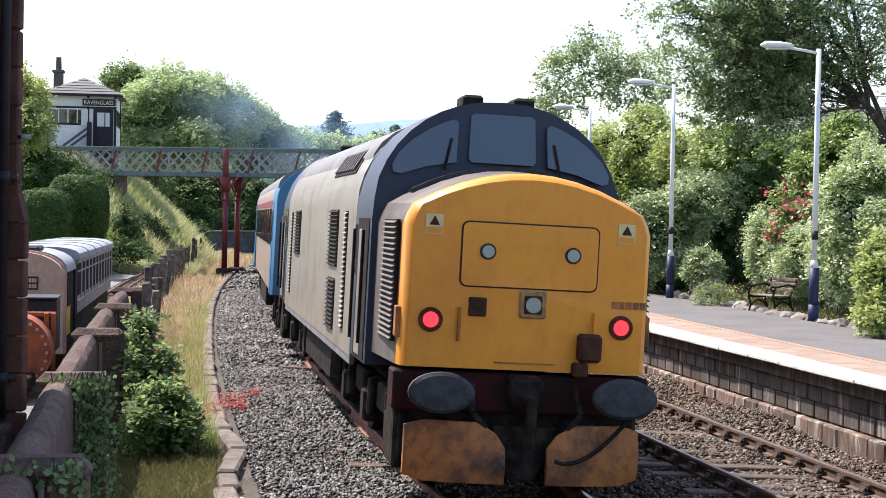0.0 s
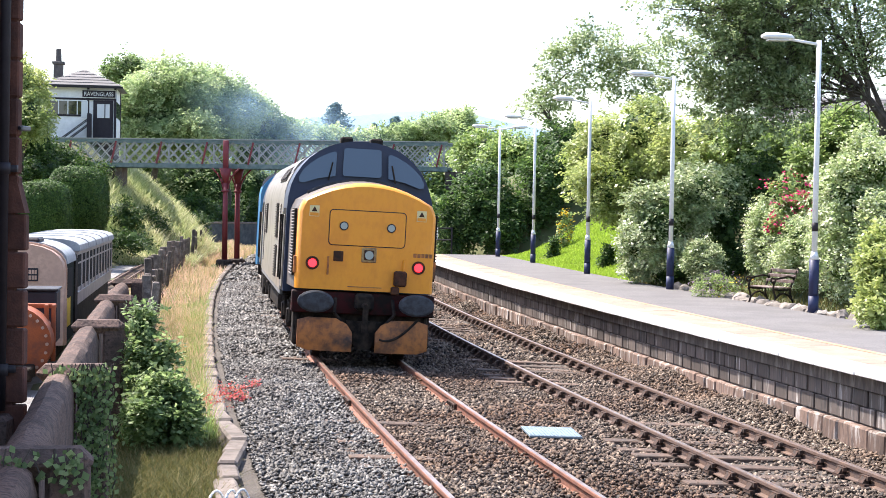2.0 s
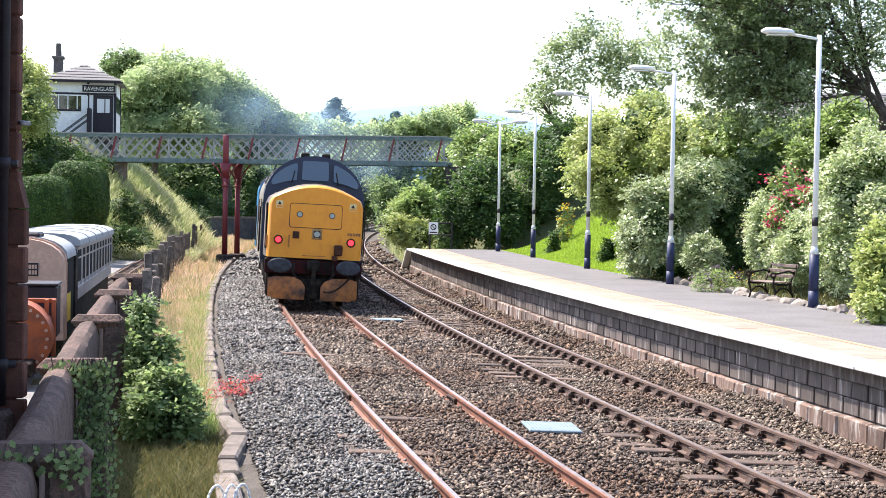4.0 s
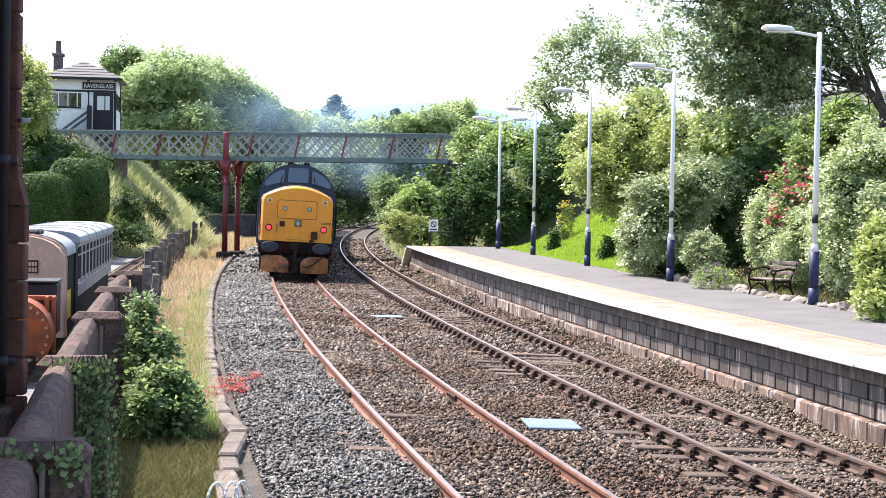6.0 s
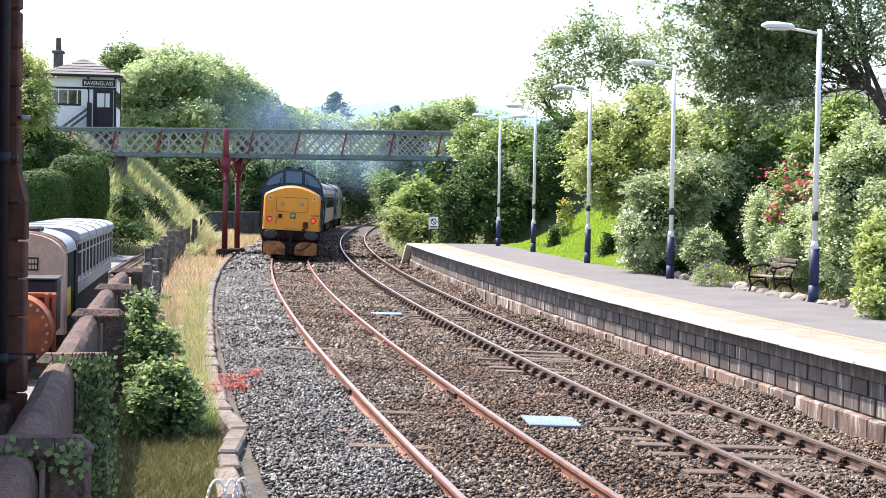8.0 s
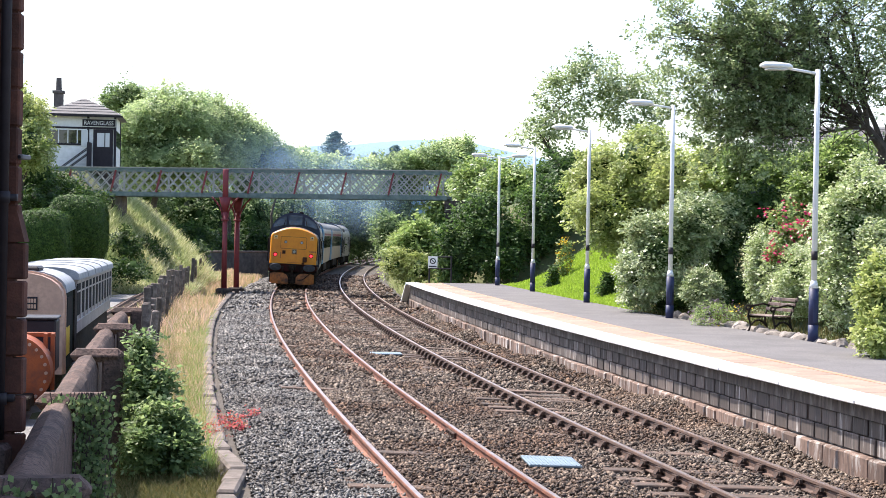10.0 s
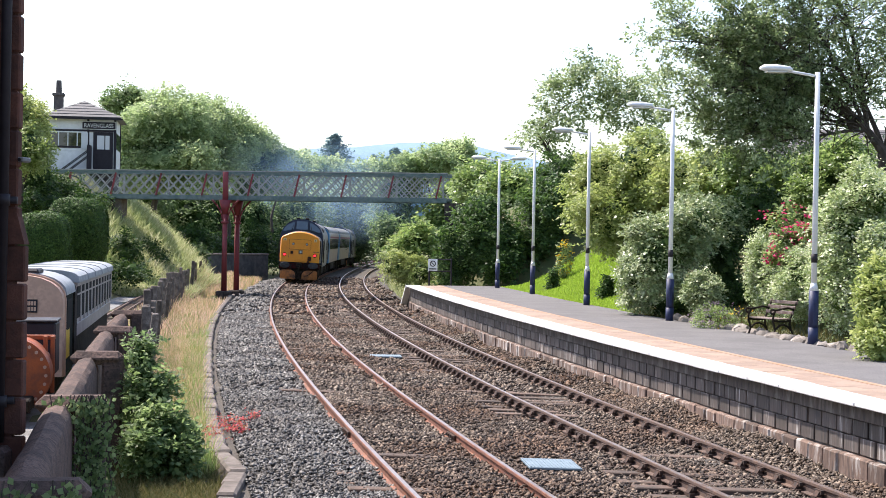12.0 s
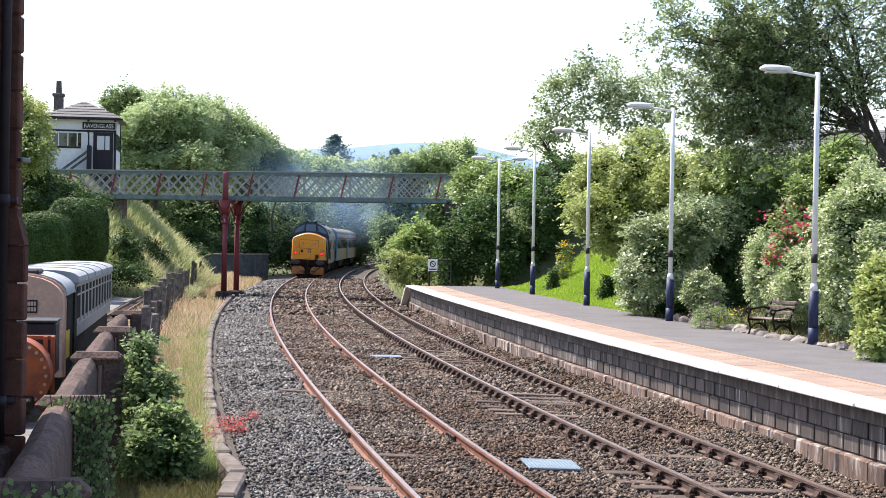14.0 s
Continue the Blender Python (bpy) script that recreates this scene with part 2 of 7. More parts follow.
PINK = island_material("pink_petal", [(0.45, 0.015, 0.08), (0.7, 0.03, 0.16), (0.85, 0.12, 0.28)], 0.6, 0.35)


# ---- mesh helpers ----
def link_mesh(name, bm, mat, parent=None, label="", smooth=False):
    me = bpy.data.meshes.new(name)
    bm.to_mesh(me)
    bm.free()
    for m in (mat if isinstance(mat, (list, tuple)) else [mat]):
        me.materials.append(m)
    me.shade_smooth()
    if not smooth:
        me.set_sharp_from_angle(angle=radians(32))
    ob = new(name, me)
    ob.parent = parent
    if label:
        ob["label"] = label
    return ob


def part(name, bm, mat, parent, label="", smooth=False):
    return link_mesh(name, bm, mat, parent, label, smooth)


def thing(name, m, label, category, group="", kind=""):
    """An Empty at a thing's base, which carries its parts."""
    ob = new(name)
    ob.empty_display_size = 0.2
    ob.matrix_world = m
    return tagged(ob, label, category, group, kind)


def box(bm, x0, x1, y0, y1, z0, z1, bevel=0.0, m=None):
    g = bmesh.ops.create_cube(bm, size=1.0)
    vs = g["verts"]
    for v in vs:
        v.co = Vector((x0 + (v.co.x + 0.5) * (x1 - x0), y0 + (v.co.y + 0.5) * (y1 - y0), z0 + (v.co.z + 0.5) * (z1 - z0)))
    if bevel:
        es = list({e for v in vs for e in v.link_edges})
        r = bmesh.ops.bevel(bm, geom=es, offset=bevel, segments=1, affect="EDGES", profile=0.5)
        vs = list({v for f in r["faces"] for v in f.verts} | {v for v in vs if v.is_valid})
    if m is not None:
        bmesh.ops.transform(bm, matrix=m, verts=vs)
    return bm


def boxed(*a, **k):
    return box(bmesh.new(), *a, **k)


def rod(bm, a, b, r0, r1=None, seg=10):
    """A round bar from a to b."""
    a, b = Vector(a), Vector(b)
    d = b - a
    m = Matrix.Translation((a + b) / 2) @ d.to_track_quat("Z", "Y").to_matrix().to_4x4()
    bmesh.ops.create_cone(bm, cap_ends=True, segments=seg, radius1=r0, radius2=r0 if r1 is None else r1, depth=d.length, matrix=m)
    return bm


def bar(bm, a, b, w, h):
    """A flat bar from a to b, w wide across and h high."""
    a, b = Vector(a), Vector(b)
    d = b - a
    m = Matrix.Translation((a + b) / 2) @ d.to_track_quat("Y", "Z").to_matrix().to_4x4()
    return box(bm, -w / 2, w / 2, -d.length / 2, d.length / 2, -h / 2, h / 2, m=m)


def loft(bm, rings, close=True, caps=True):
    """Skin a row of rings of equally many points."""
    vs = [[bm.verts.new(p) for p in r] for r in rings]
    n = len(vs[0])
    for a, b in zip(vs, vs[1:]):
        for i in range(n if close else n - 1):
            j = (i + 1) % n
            bm.faces.new((a[i], a[j], b[j], b[i]))
    if caps:
        bm.faces.new(vs[0][::-1])
        bm.faces.new(vs[-1])
    bmesh.ops.recalc_face_normals(bm, faces=bm.faces)
    return bm


# ---- the line of the railway ----
def line_two(y):
    """The centre line of the track beside the platform, as x over y."""
    q = min(y, 190.0)
    x = 7.134 - 0.20775 * q + 0.00092587 * q * q - 1.1706e-6 * q ** 3
    if y > 190:
        x += 0.0166 * (y - 190) + 0.0009 * (y - 190) ** 2
    return x


def heading(y):
    """The unit direction of the line at y."""
    d = Vector((line_two(y + 0.5) - line_two(y - 0.5), 1.0, 0))
    return d.normalized()


def beside(y, off, z=0.0):
    """A point that lies off metres to the right of the second track's centre."""
    d = heading(y)
    return Vector((line_two(y) + d.y * off, y - d.x * off, z))


SIX_FOOT = -3.3          # from the second track's centre to the first one's
CANT = radians(2.2)       # the tracks lean into their right-hand curve


def stations(y0, y1, step):
    n = int((y1 - y0) / step)
    return [y0 + (y1 - y0) * i / n for i in range(n + 1)]


def sweep(bm, profile, off, ys, cant=True):
    """Draw a profile of (across, up) along the line at an offset."""
    rings = []
    for y in ys:
        c, d = beside(y, off), heading(y)
        ring = []
        for u, z in profile:
            if cant:
                uu, zz = u * math.cos(CANT) + z * math.sin(CANT), -u * math.sin(CANT) + z * math.cos(CANT)
            else:
                uu, zz = u, z
            ring.append(c + Vector((d.y * uu, -d.x * uu, zz)))
        rings.append(ring)
    return loft(bm, rings)


NEAR, FAR = -26.0, 300.0
YS = stations(NEAR, 120, 2.0) + stations(124, FAR, 4.0)


def step(a, c, v):
    q = min(1.0, max(0.0, (v - a) / (c - a)))
    return q * q * (3 - 2 * q)


def ground_z(x, y):
    """The height of the ground: a cutting with a bank on both sides, a garden behind the platform and flat land far off."""
    u = x - line_two(min(y, 260))
    far = step(62, 86, y)
    if u < -6.0:
        start, top = -11.0 + 3.2 * far - 15.0 * step(90, 112, y), 1.6 + 4.5 * far
        low = -0.3 + 0.33 * step(-7.5, -8.0, u)
        q = min(1.0, max(0.0, (start - u) / 6.4))
        z = low + (top - low) * (q ** 0.85 * far + q * q * (3 - 2 * q) * (1 - far))
    elif u < 5.2:
        z = -0.6
        if y > 70:
            z = -0.6 + 5.0 * step(2.6, 7.5, u) * step(70, 76, y)
    else:
        z = (0.72 + 3.2 * step(5.5, 13.0, u) * step(10, 60, y)) if y < 69 else (-0.6 + 5.0 * step(2.6, 7.5, u) * step(69, 76, y))
        if 66 < y < 76:
            z = max(z, 0.2)
    if abs(u) > 6.2:
        z += 0.12 * noise.noise(Vector((x * 0.4, y * 0.4, 0)))
    return z * (1 - step(300, 700, y))


def terrain():
    us = [-900, -400, -150, -80, -50, -35, -28] + [-24 + 0.75 * i for i in range(70)] + [32, 45, 80, 150, 400, 900]
    ys = [-60, -20, 0] + [4 + 1.5 * i for i in range(82)] + [130, 140, 155, 170, 190, 215, 250, 300, 380, 500, 800, 1500, 2600]
    bm = bmesh.new()
    rows = []
    for y in ys:
        c = line_two(max(0, min(y, 260)))
        rows.append([bm.verts.new((c + u, y, ground_z(c + u, y))) for u in us])
    for a, c in zip(rows, rows[1:]):
        for i in range(len(us) - 1):
            bm.faces.new((a[i], a[i + 1], c[i + 1], c[i]))
    return link_mesh("ground", bm, GRASS_SOIL, smooth=True)


tagged(terrain(), "rough grassy ground rising to banks beside the railway", "ground", kind="structure")

bm = sweep(bmesh.new(), [(-6.3, -0.6), (3.6, -0.6), (2.2, -0.3), (1.25, -0.2), (-1.6, -0.18), (-4.9, -0.17), (-5.6, -0.22), (-6.2, -0.3)], 0, YS, cant=False)
tagged(link_mesh("ballast_bed", bm, BALLAST_BASE), "brown stone ballast bed under the tracks", "ballast", kind="structure")


def lay(y, off, z=0.0, cant=True):
    """The pose of a piece laid across the track at y."""
    p, d = beside(y, off, z), heading(y)
    return Matrix.Translation(p) @ Matrix.Rotation(math.atan2(-d.x, d.y), 4, "Z") @ (Matrix.Rotation(CANT, 4, "Y") if cant else Matrix.Identity(4))


def child(name, me, parent, m):
    o = new(name, me)
    o.parent = parent
    o.matrix_basis = m
    return o


def chair_mesh():
    bm = boxed(-0.11, 0.11, -0.1, 0.1, -0.15, -0.115)
    for s in (-1, 1):
        loft(bm, [[(s * 0.035, y, -0.115), (s * 0.115, y, -0.115), (s * 0.07, y, -0.04), (s * 0.036, y, -0.035)] for y in (-0.06, 0.06)])
    box(bm, -0.075, -0.035, -0.1, 0.1, -0.08, -0.035)
    ob = link_mesh("chair", bm, CHAIR_IRON)
    me = ob.data
    bpy.data.objects.remove(ob)
    return me


def sleeper_mesh(mat):
    ob = link_mesh("sleeper", boxed(-1.3, 1.3, -0.125, 0.125, -0.27, -0.15, 0.012), mat)
    me = ob.data
    bpy.data.objects.remove(ob)
    return me


def railway_track(off, mats, label, pitch, last):
    ob = thing("railway_track", pose(0, 0, 0), label, "railway track", "railway tracks")
    for s in (-0.7525, 0.7525):
        bm = sweep(bmesh.new(), [(s - 0.034, -0.03), (s - 0.034, 0.0), (s - 0.026, 0.008), (s + 0.026, 0.008), (s + 0.034, 0.0), (s + 0.034, -0.03), (s + 0.012, -0.05), (s + 0.012, -0.12),
                                 (s + 0.06, -0.135), (s + 0.06, -0.148), (s - 0.06, -0.148), (s - 0.06, -0.135), (s - 0.012, -0.12), (s - 0.012, -0.05)], off, YS)
        rail = link_mesh("rail", bm, list(mats), ob)
        for f in rail.data.polygons:
            if f.normal.z > 0.97 and f.center.z > -0.03 - s * math.sin(CANT):
                f.material_index = 1
        for y in (23.4, 41.5, 59.7):
            bm = boxed(s - 0.055, s - 0.014, -0.3, 0.3, -0.11, -0.04, 0.008)
            box(bm, s + 0.014, s + 0.055, -0.3, 0.3, -0.11, -0.04, 0.008)
            for t in (-0.22, -0.08, 0.08, 0.22):
                box(bm, s - 0.075, s + 0.075, t - 0.018, t + 0.018, -0.09, -0.055)
            fish = part("fishplate", bm, CHAIR_IRON, ob, "black bolted rail joint")
            fish.matrix_basis = lay(y + (0.3 if off else -0.2), off)
    sl, ch = sleeper_mesh(SLEEPER), chair_mesh()
    y, n = -25.0, 0
    while y < last:
        child("sleeper", sl, ob, lay(y, off, 0.016 * math.sin(n * 2.3) + 0.014 * math.sin(n * 0.37) + (-0.008 if off else -0.022)))
        if off == 0:
            for s in (-0.7525, 0.7525):
                child("chair", ch, ob, lay(y, off) @ Matrix.Translation((s, 0, 0)))
        y += pitch
        n += 1
    return ob


railway_track(SIX_FOOT, (RUST, RAIL_TOP), "railway track with rust-brown rails worn bright on top", 0.61, 90)
railway_track(0.0, (OLD_RAIL, RAIL_TOP), "railway track of dark bullhead rail held in iron chairs", 0.61, 110)


def stones(name, label, mat, bands, seed):
    """Loose ballast: many small irregular stones, in one mesh. Bands of (u0, u1, y0, y1, per square metre, size)."""
    rng = np.random.default_rng(seed)
    P, S = [], []
    for u0, u1, y0, y1, dens, size in bands:
        n = int((u1 - u0) * (y1 - y0) * dens)
        u, y = rng.uniform(u0, u1, n), rng.uniform(y0, y1, n)
        for off in (0.0, SIX_FOOT):
            for s in (-0.7525, 0.7525):
                keep = np.abs(u - off - s) > (0.085 if off else 0.1)
                u, y = u[keep], y[keep]
        x = np.array([line_two(v) for v in y]) + u
        z = -0.15 + 0.035 * np.sin(x * 1.3 + y * 0.7) * np.sin(y * 1.1) - u * 0.012 + rng.uniform(-0.02, 0.012, len(u))
        z = np.where(u > 1.1, z + (u - 1.1) * (0.25 + 0.16 * np.sin(y * 0.9) * np.sin(y * 0.37) + 0.1 * np.sin(y * 0.23 + 1)), z)
        for c in (0.0, SIX_FOOT):
            z = np.where(np.abs(u - c) < 0.66, z - 0.02, z)
        z = np.where(u < -5.0, z - (-5.0 - u) * 0.12, z)
        P.append(np.stack([x, y, z], 1))
        S.append(size * rng.uniform(0.55, 1.35, len(u)))
    p, s = np.concatenate(P), np.concatenate(S)
    n = len(p)
    base = np.array([(1.15, 0, 0), (-0.6, 0.8, 0), (-0.6, -0.8, 0), (0.1, 0.1, 0.7), (0, 0, -0.7)])
    v = base[None] + rng.uniform(-0.5, 0.5, (n, 5, 3))
    a = rng.uniform(0, 6.283, n)
    c, q = np.cos(a)[:, None], np.sin(a)[:, None]
    v = np.stack([v[:, :, 0] * c - v[:, :, 1] * q, v[:, :, 0] * q + v[:, :, 1] * c, v[:, :, 2]], 2)
    v = (v * s[:, None, None] * 0.6 + p[:, None]).reshape(-1, 3)
    f = np.array([(0, 1, 3), (1, 2, 3), (2, 0, 3), (1, 0, 4), (2, 1, 4), (0, 2, 4)], dtype=np.int32)
    idx = (f[None] + (np.arange(n, dtype=np.int32) * 5)[:, None, None]).ravel()
    me = bpy.data.meshes.new(name)
    me.vertices.add(n * 5)
    me.vertices.foreach_set("co", v.ravel())
    me.loops.add(len(idx))
    me.loops.foreach_set("vertex_index", idx)
    me.polygons.add(n * 6)
    me.polygons.foreach_set("loop_start", np.arange(0, n * 18, 3, dtype=np.int32))
    me.polygons.foreach_set("loop_total", np.full(n * 6, 3, dtype=np.int32))
    me.materials.append(mat)
    me.update()
    return tagged(new(name, me), label, "ballast", kind="stuff")


stones("ballast_stones", "loose brown stone ballast between the rails", STONE_CHIPS, [(-4.1, 1.75, 14, 30, 520, 0.05), (1.0, 1.75, 14, 32, 420, 0.055), (-4.1, 1.75, 30, 60, 190, 0.07), (-4.1, 1.75, 60, 120, 22, 0.14)], 5)
stones("shoulder_stones", "loose grey stone ballast on the track shoulder", GREY_CHIPS, [(-5.75, -4.1, 14, 30, 640, 0.05), (-5.75, -4.1, 30, 60, 230, 0.075), (-5.9, -4.1, 60, 110, 24, 0.15)], 6)

# ---- platform ----
PZ = 0.84
PLAT_END = 67.5
PLAT_YS = stations(-24, PLAT_END, 1.7)
bm = sweep(bmesh.new(), [(1.76, -0.5), (1.76, PZ - 0.1), (5.45, PZ - 0.1), (5.45, -0.5)], 0, PLAT_YS, cant=False)
# the ramp at the platform's far end
p0, p1, p2, p3 = [beside(y, u, z) for y, u, z in ((PLAT_END + 0.01, 1.76, PZ - 0.1), (PLAT_END + 0.01, 5.45, PZ - 0.1), (PLAT_END + 3.2, 5.45, -0.3), (PLAT_END + 3.2, 1.76, -0.3))]
platform = tagged(link_mesh("platform_wall", bm, MORTAR), "dark block platform wall with a pale stained plinth", "platform wall", kind="structure")
bm = bmesh.new()
loft(bm, [[p0, p0 - Vector((0, 0, 1.2)), p3 - Vector((0, 0, 0.3)), p3], [p1, p1 - Vector((0, 0, 1.2)), p2 - Vector((0, 0, 0.3)), p2]])
tagged(link_mesh("platform_ramp", bm, FASCIA), "dark sloping ramp at the end of the platform", "ramp", kind="structure")
e0, e1 = [beside(PLAT_END + d, 1.5, z) for d, z in ((0.0, PZ), (3.2, -0.22))]
bm = loft(bmesh.new(), [[e + Vector((w, 0, z)) for w, z in ((0, 0), (0.5, 0), (0.5, -0.1), (0, -0.1))] for e in (e0, e1)])
tagged(link_mesh("ramp_coping", bm, COPING), "white stone edge running down the platform ramp", "coping", kind="structure")
bm = sweep(bmesh.new(), [(2.964, PZ - 0.09), (2.964, PZ - 0.004), (5.45, PZ - 0.004), (5.45, PZ - 0.09)], 0, PLAT_YS, cant=False)
surface = tagged(link_mesh("platform_surface", bm, TARMAC), "grey tarmac platform surface", "platform", kind="structure")
bm = sweep(bmesh.new(), [(2.838, PZ - 0.09), (2.838, PZ), (2.96, PZ), (2.96, PZ - 0.09)], 0, PLAT_YS, cant=False)
part("edge_line", bm, LINE_PAINT, surface, "orange warning line")
# the fascia's dark base colour carries the shade below the coping
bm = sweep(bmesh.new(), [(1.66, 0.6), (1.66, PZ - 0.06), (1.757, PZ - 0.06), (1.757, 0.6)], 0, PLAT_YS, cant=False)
part("fascia", bm, FASCIA, platform, "stained concrete fascia, darkened for shade under the coping")


def shared(bm, mat, name):
    ob = link_mesh(name, bm, mat)
    me = ob.data
    bpy.data.objects.remove(ob)
    return me


def platform_pieces():
    rng = random.Random(4)
    blk = [shared(boxed(-0.03, 0.06, -0.22 * k, 0.22 * k, 0.004, 0.204, 0.008), BLOCK, "block") for k in (1.0, 0.97, 0.94)]
    pl = [shared(boxed(-0.1, 0.06, -0.22 * k, 0.22 * k, -0.35, 0.158, 0.022), PLINTH, "plinth_stone") for k in (1.035, 1.03, 1.02)]
    cp = shared(boxed(0, 0.545, -0.597, 0.597, -0.055, 0.0, 0.012), COPING, "coping_stone")
    sl = shared(boxed(0, 0.385, -0.297, 0.297, -0.06, 0.0, 0.004), SLAB, "slab")
    rows = int((PLAT_END - 14) / 0.46)
    for i in range(rows):
        y = 14.2 + i * 0.46
        for c in range(2):
            child("block", rng.choice(blk), platform, lay(y + (0.23 if c else 0), 1.74 + rng.uniform(-0.006, 0.006), 0.17 + 0.212 * c, False))
        child("plinth_stone", rng.choice(pl), platform, lay(y + rng.uniform(-0.02, 0.02), 1.74 + rng.uniform(-0.03, 0.015), rng.uniform(-0.012, 0.004), False) @ pose(0, 0, 0, rng.uniform(-1, 1), rng.uniform(-2, 2), rng.uniform(-1.5, 1.5)))
    bm = sweep(bmesh.new(), [(1.71, -0.4), (1.71, 0.45), (1.757, 0.45), (1.757, -0.4)], 0, stations(-24, 13.9, 2.0), cant=False)
    part("near_wall_face", bm, BLOCK, platform)
    y = -23.4
    while y < PLAT_END - 0.5:
        child("coping_stone", cp, surface, lay(y, 1.5 + rng.uniform(-0.006, 0.006), PZ + rng.uniform(-0.003, 0.003), False))
        y += 1.2
    y = -23.4
    while y < PLAT_END - 0.3:
        child("slab", sl, surface, lay(y, 2.055, PZ - 0.004 + rng.uniform(-0.003, 0.002), False))
        child("slab", sl, surface, lay(y + 0.3, 2.447, PZ - 0.004 + rng.uniform(-0.003, 0.002), False))
        y += 0.6
    bm = sweep(bmesh.new(), [(1.77, PZ - 0.12), (1.77, PZ - 0.03), (2.83, PZ - 0.03), (2.83, PZ - 0.12)], 0, PLAT_YS, cant=False)
    part("slab_bed", bm, MORTAR, surface)


platform_pieces()


# ---- growth ----
def leaf_mesh(pts, nrm, size, rng, mat, name, parent=None, ratio=1.6):
    """One mesh of small folded leaves at points with normals."""
    n = len(pts)
    nrm = nrm / np.maximum(np.linalg.norm(nrm, axis=1, keepdims=True), 1e-6)
    t = rng.normal(size=(n, 3))
    t -= nrm * (t * nrm).sum(1, keepdims=True)
    t /= np.maximum(np.linalg.norm(t, axis=1, keepdims=True), 1e-6)
    b = np.cross(nrm, t)
    s = (size * rng.uniform(0.6, 1.25, n))[:, None]
    v = np.stack([pts - t * s * ratio / 2, pts + b * s / 2 - nrm * s * 0.12, pts + t * s * ratio / 2, pts - b * s / 2 - nrm * s * 0.12], 1).reshape(-1, 3)
    me = bpy.data.meshes.new(name)
    me.vertices.add(n * 4)
    me.vertices.foreach_set("co", v.ravel())
    me.loops.add(n * 4)
    me.loops.foreach_set("vertex_index", np.arange(n * 4, dtype=np.int32))
    me.polygons.add(n)
    me.polygons.foreach_set("loop_start", np.arange(0, n * 4, 4, dtype=np.int32))
    me.polygons.foreach_set("loop_total", np.full(n, 4, dtype=np.int32))
    me.materials.append(mat)
    me.update()
    ob = new(name, me)
    ob.parent = parent
    return ob


def hollow(p, scale, rng):
    """A smooth random field from about -1 to 1, by which foliage gathers in sprays and leaves gaps."""
    f = rng.normal(size=(7, 3)) / scale
    return np.sin(p @ f.T * 2.0 + rng.uniform(0, 6.28, 7)).sum(1) / 3.0


def crown_points(blobs, n, rng, clump=9, spread=0.22, lumps=0.3, low=-1.0, gaps=0.0):
    """Points and normals in clumps on and under the skin of lumpy rounded masses (x, y, z, rx, ry, rz). Each clump is a spray whose leaves face much the same way."""
    bl = np.array(blobs, dtype=float)
    w = (bl[:, 3] * bl[:, 5] + bl[:, 3] * bl[:, 4] + bl[:, 4] * bl[:, 5])
    k = rng.choice(len(bl), size=max(1, int(n * (1 + gaps)) // clump), p=w / w.sum())
    d = rng.normal(size=(len(k), 3))
    d /= np.linalg.norm(d, axis=1, keepdims=True)
    f = rng.normal(size=(6, 3)) * 2.6
    ph = rng.uniform(0, 6.28, (len(bl), 6))
    wave = np.sin(d @ f.T + ph[k]).sum(1) / 6
    r = (0.62 + 0.38 * np.sqrt(rng.uniform(0, 1, len(k)))) * (1 + lumps * wave * 1.6)
    c = bl[k, :3] + d * r[:, None] * bl[k, 3:]
    if gaps:
        size = float(np.median(bl[:, 3]))
        field = hollow(c, size * 0.9, rng) + 0.7 * hollow(c, size * 0.35, rng)
        keep = field > np.quantile(field, gaps / (1 + gaps))
        c, d = c[keep], d[keep]
    kk = np.repeat(np.arange(len(c)), clump)
    axis = d + rng.normal(size=d.shape) * 0.45 + np.array([0, 0, -0.15])
    axis /= np.linalg.norm(axis, axis=1, keepdims=True)
    face = d * 0.45 + rng.normal(size=d.shape) * 0.25 + np.array([0, 0, 0.75])
    face -= axis * (face * axis).sum(1, keepdims=True) * 0.7
    face /= np.linalg.norm(face, axis=1, keepdims=True)
    along = rng.uniform(-1.0, 1.0, len(kk))[:, None]
    j = rng.normal(size=(len(kk), 3))
    j -= face[kk] * (j * face[kk]).sum(1, keepdims=True) * 0.75
    pts = c[kk] + axis[kk] * along * spread * 2.3 + j * spread * (0.75 - 0.3 * along) - np.array([0, 0, 0.5]) * spread * (along + 1) ** 2 * 0.3
    return pts, face[kk] + rng.normal(size=(len(kk), 3)) * 0.3


def inner_points(blobs, n, rng):
    bl = np.array(blobs, dtype=float)
    k = rng.choice(len(bl), size=n, p=bl[:, 3] * bl[:, 5] / (bl[:, 3] * bl[:, 5]).sum())
    d = rng.normal(size=(n, 3))
    d /= np.linalg.norm(d, axis=1, keepdims=True)
    return bl[k, :3] + d * rng.uniform(0.2, 0.72, n)[:, None] * bl[k, 3:], d


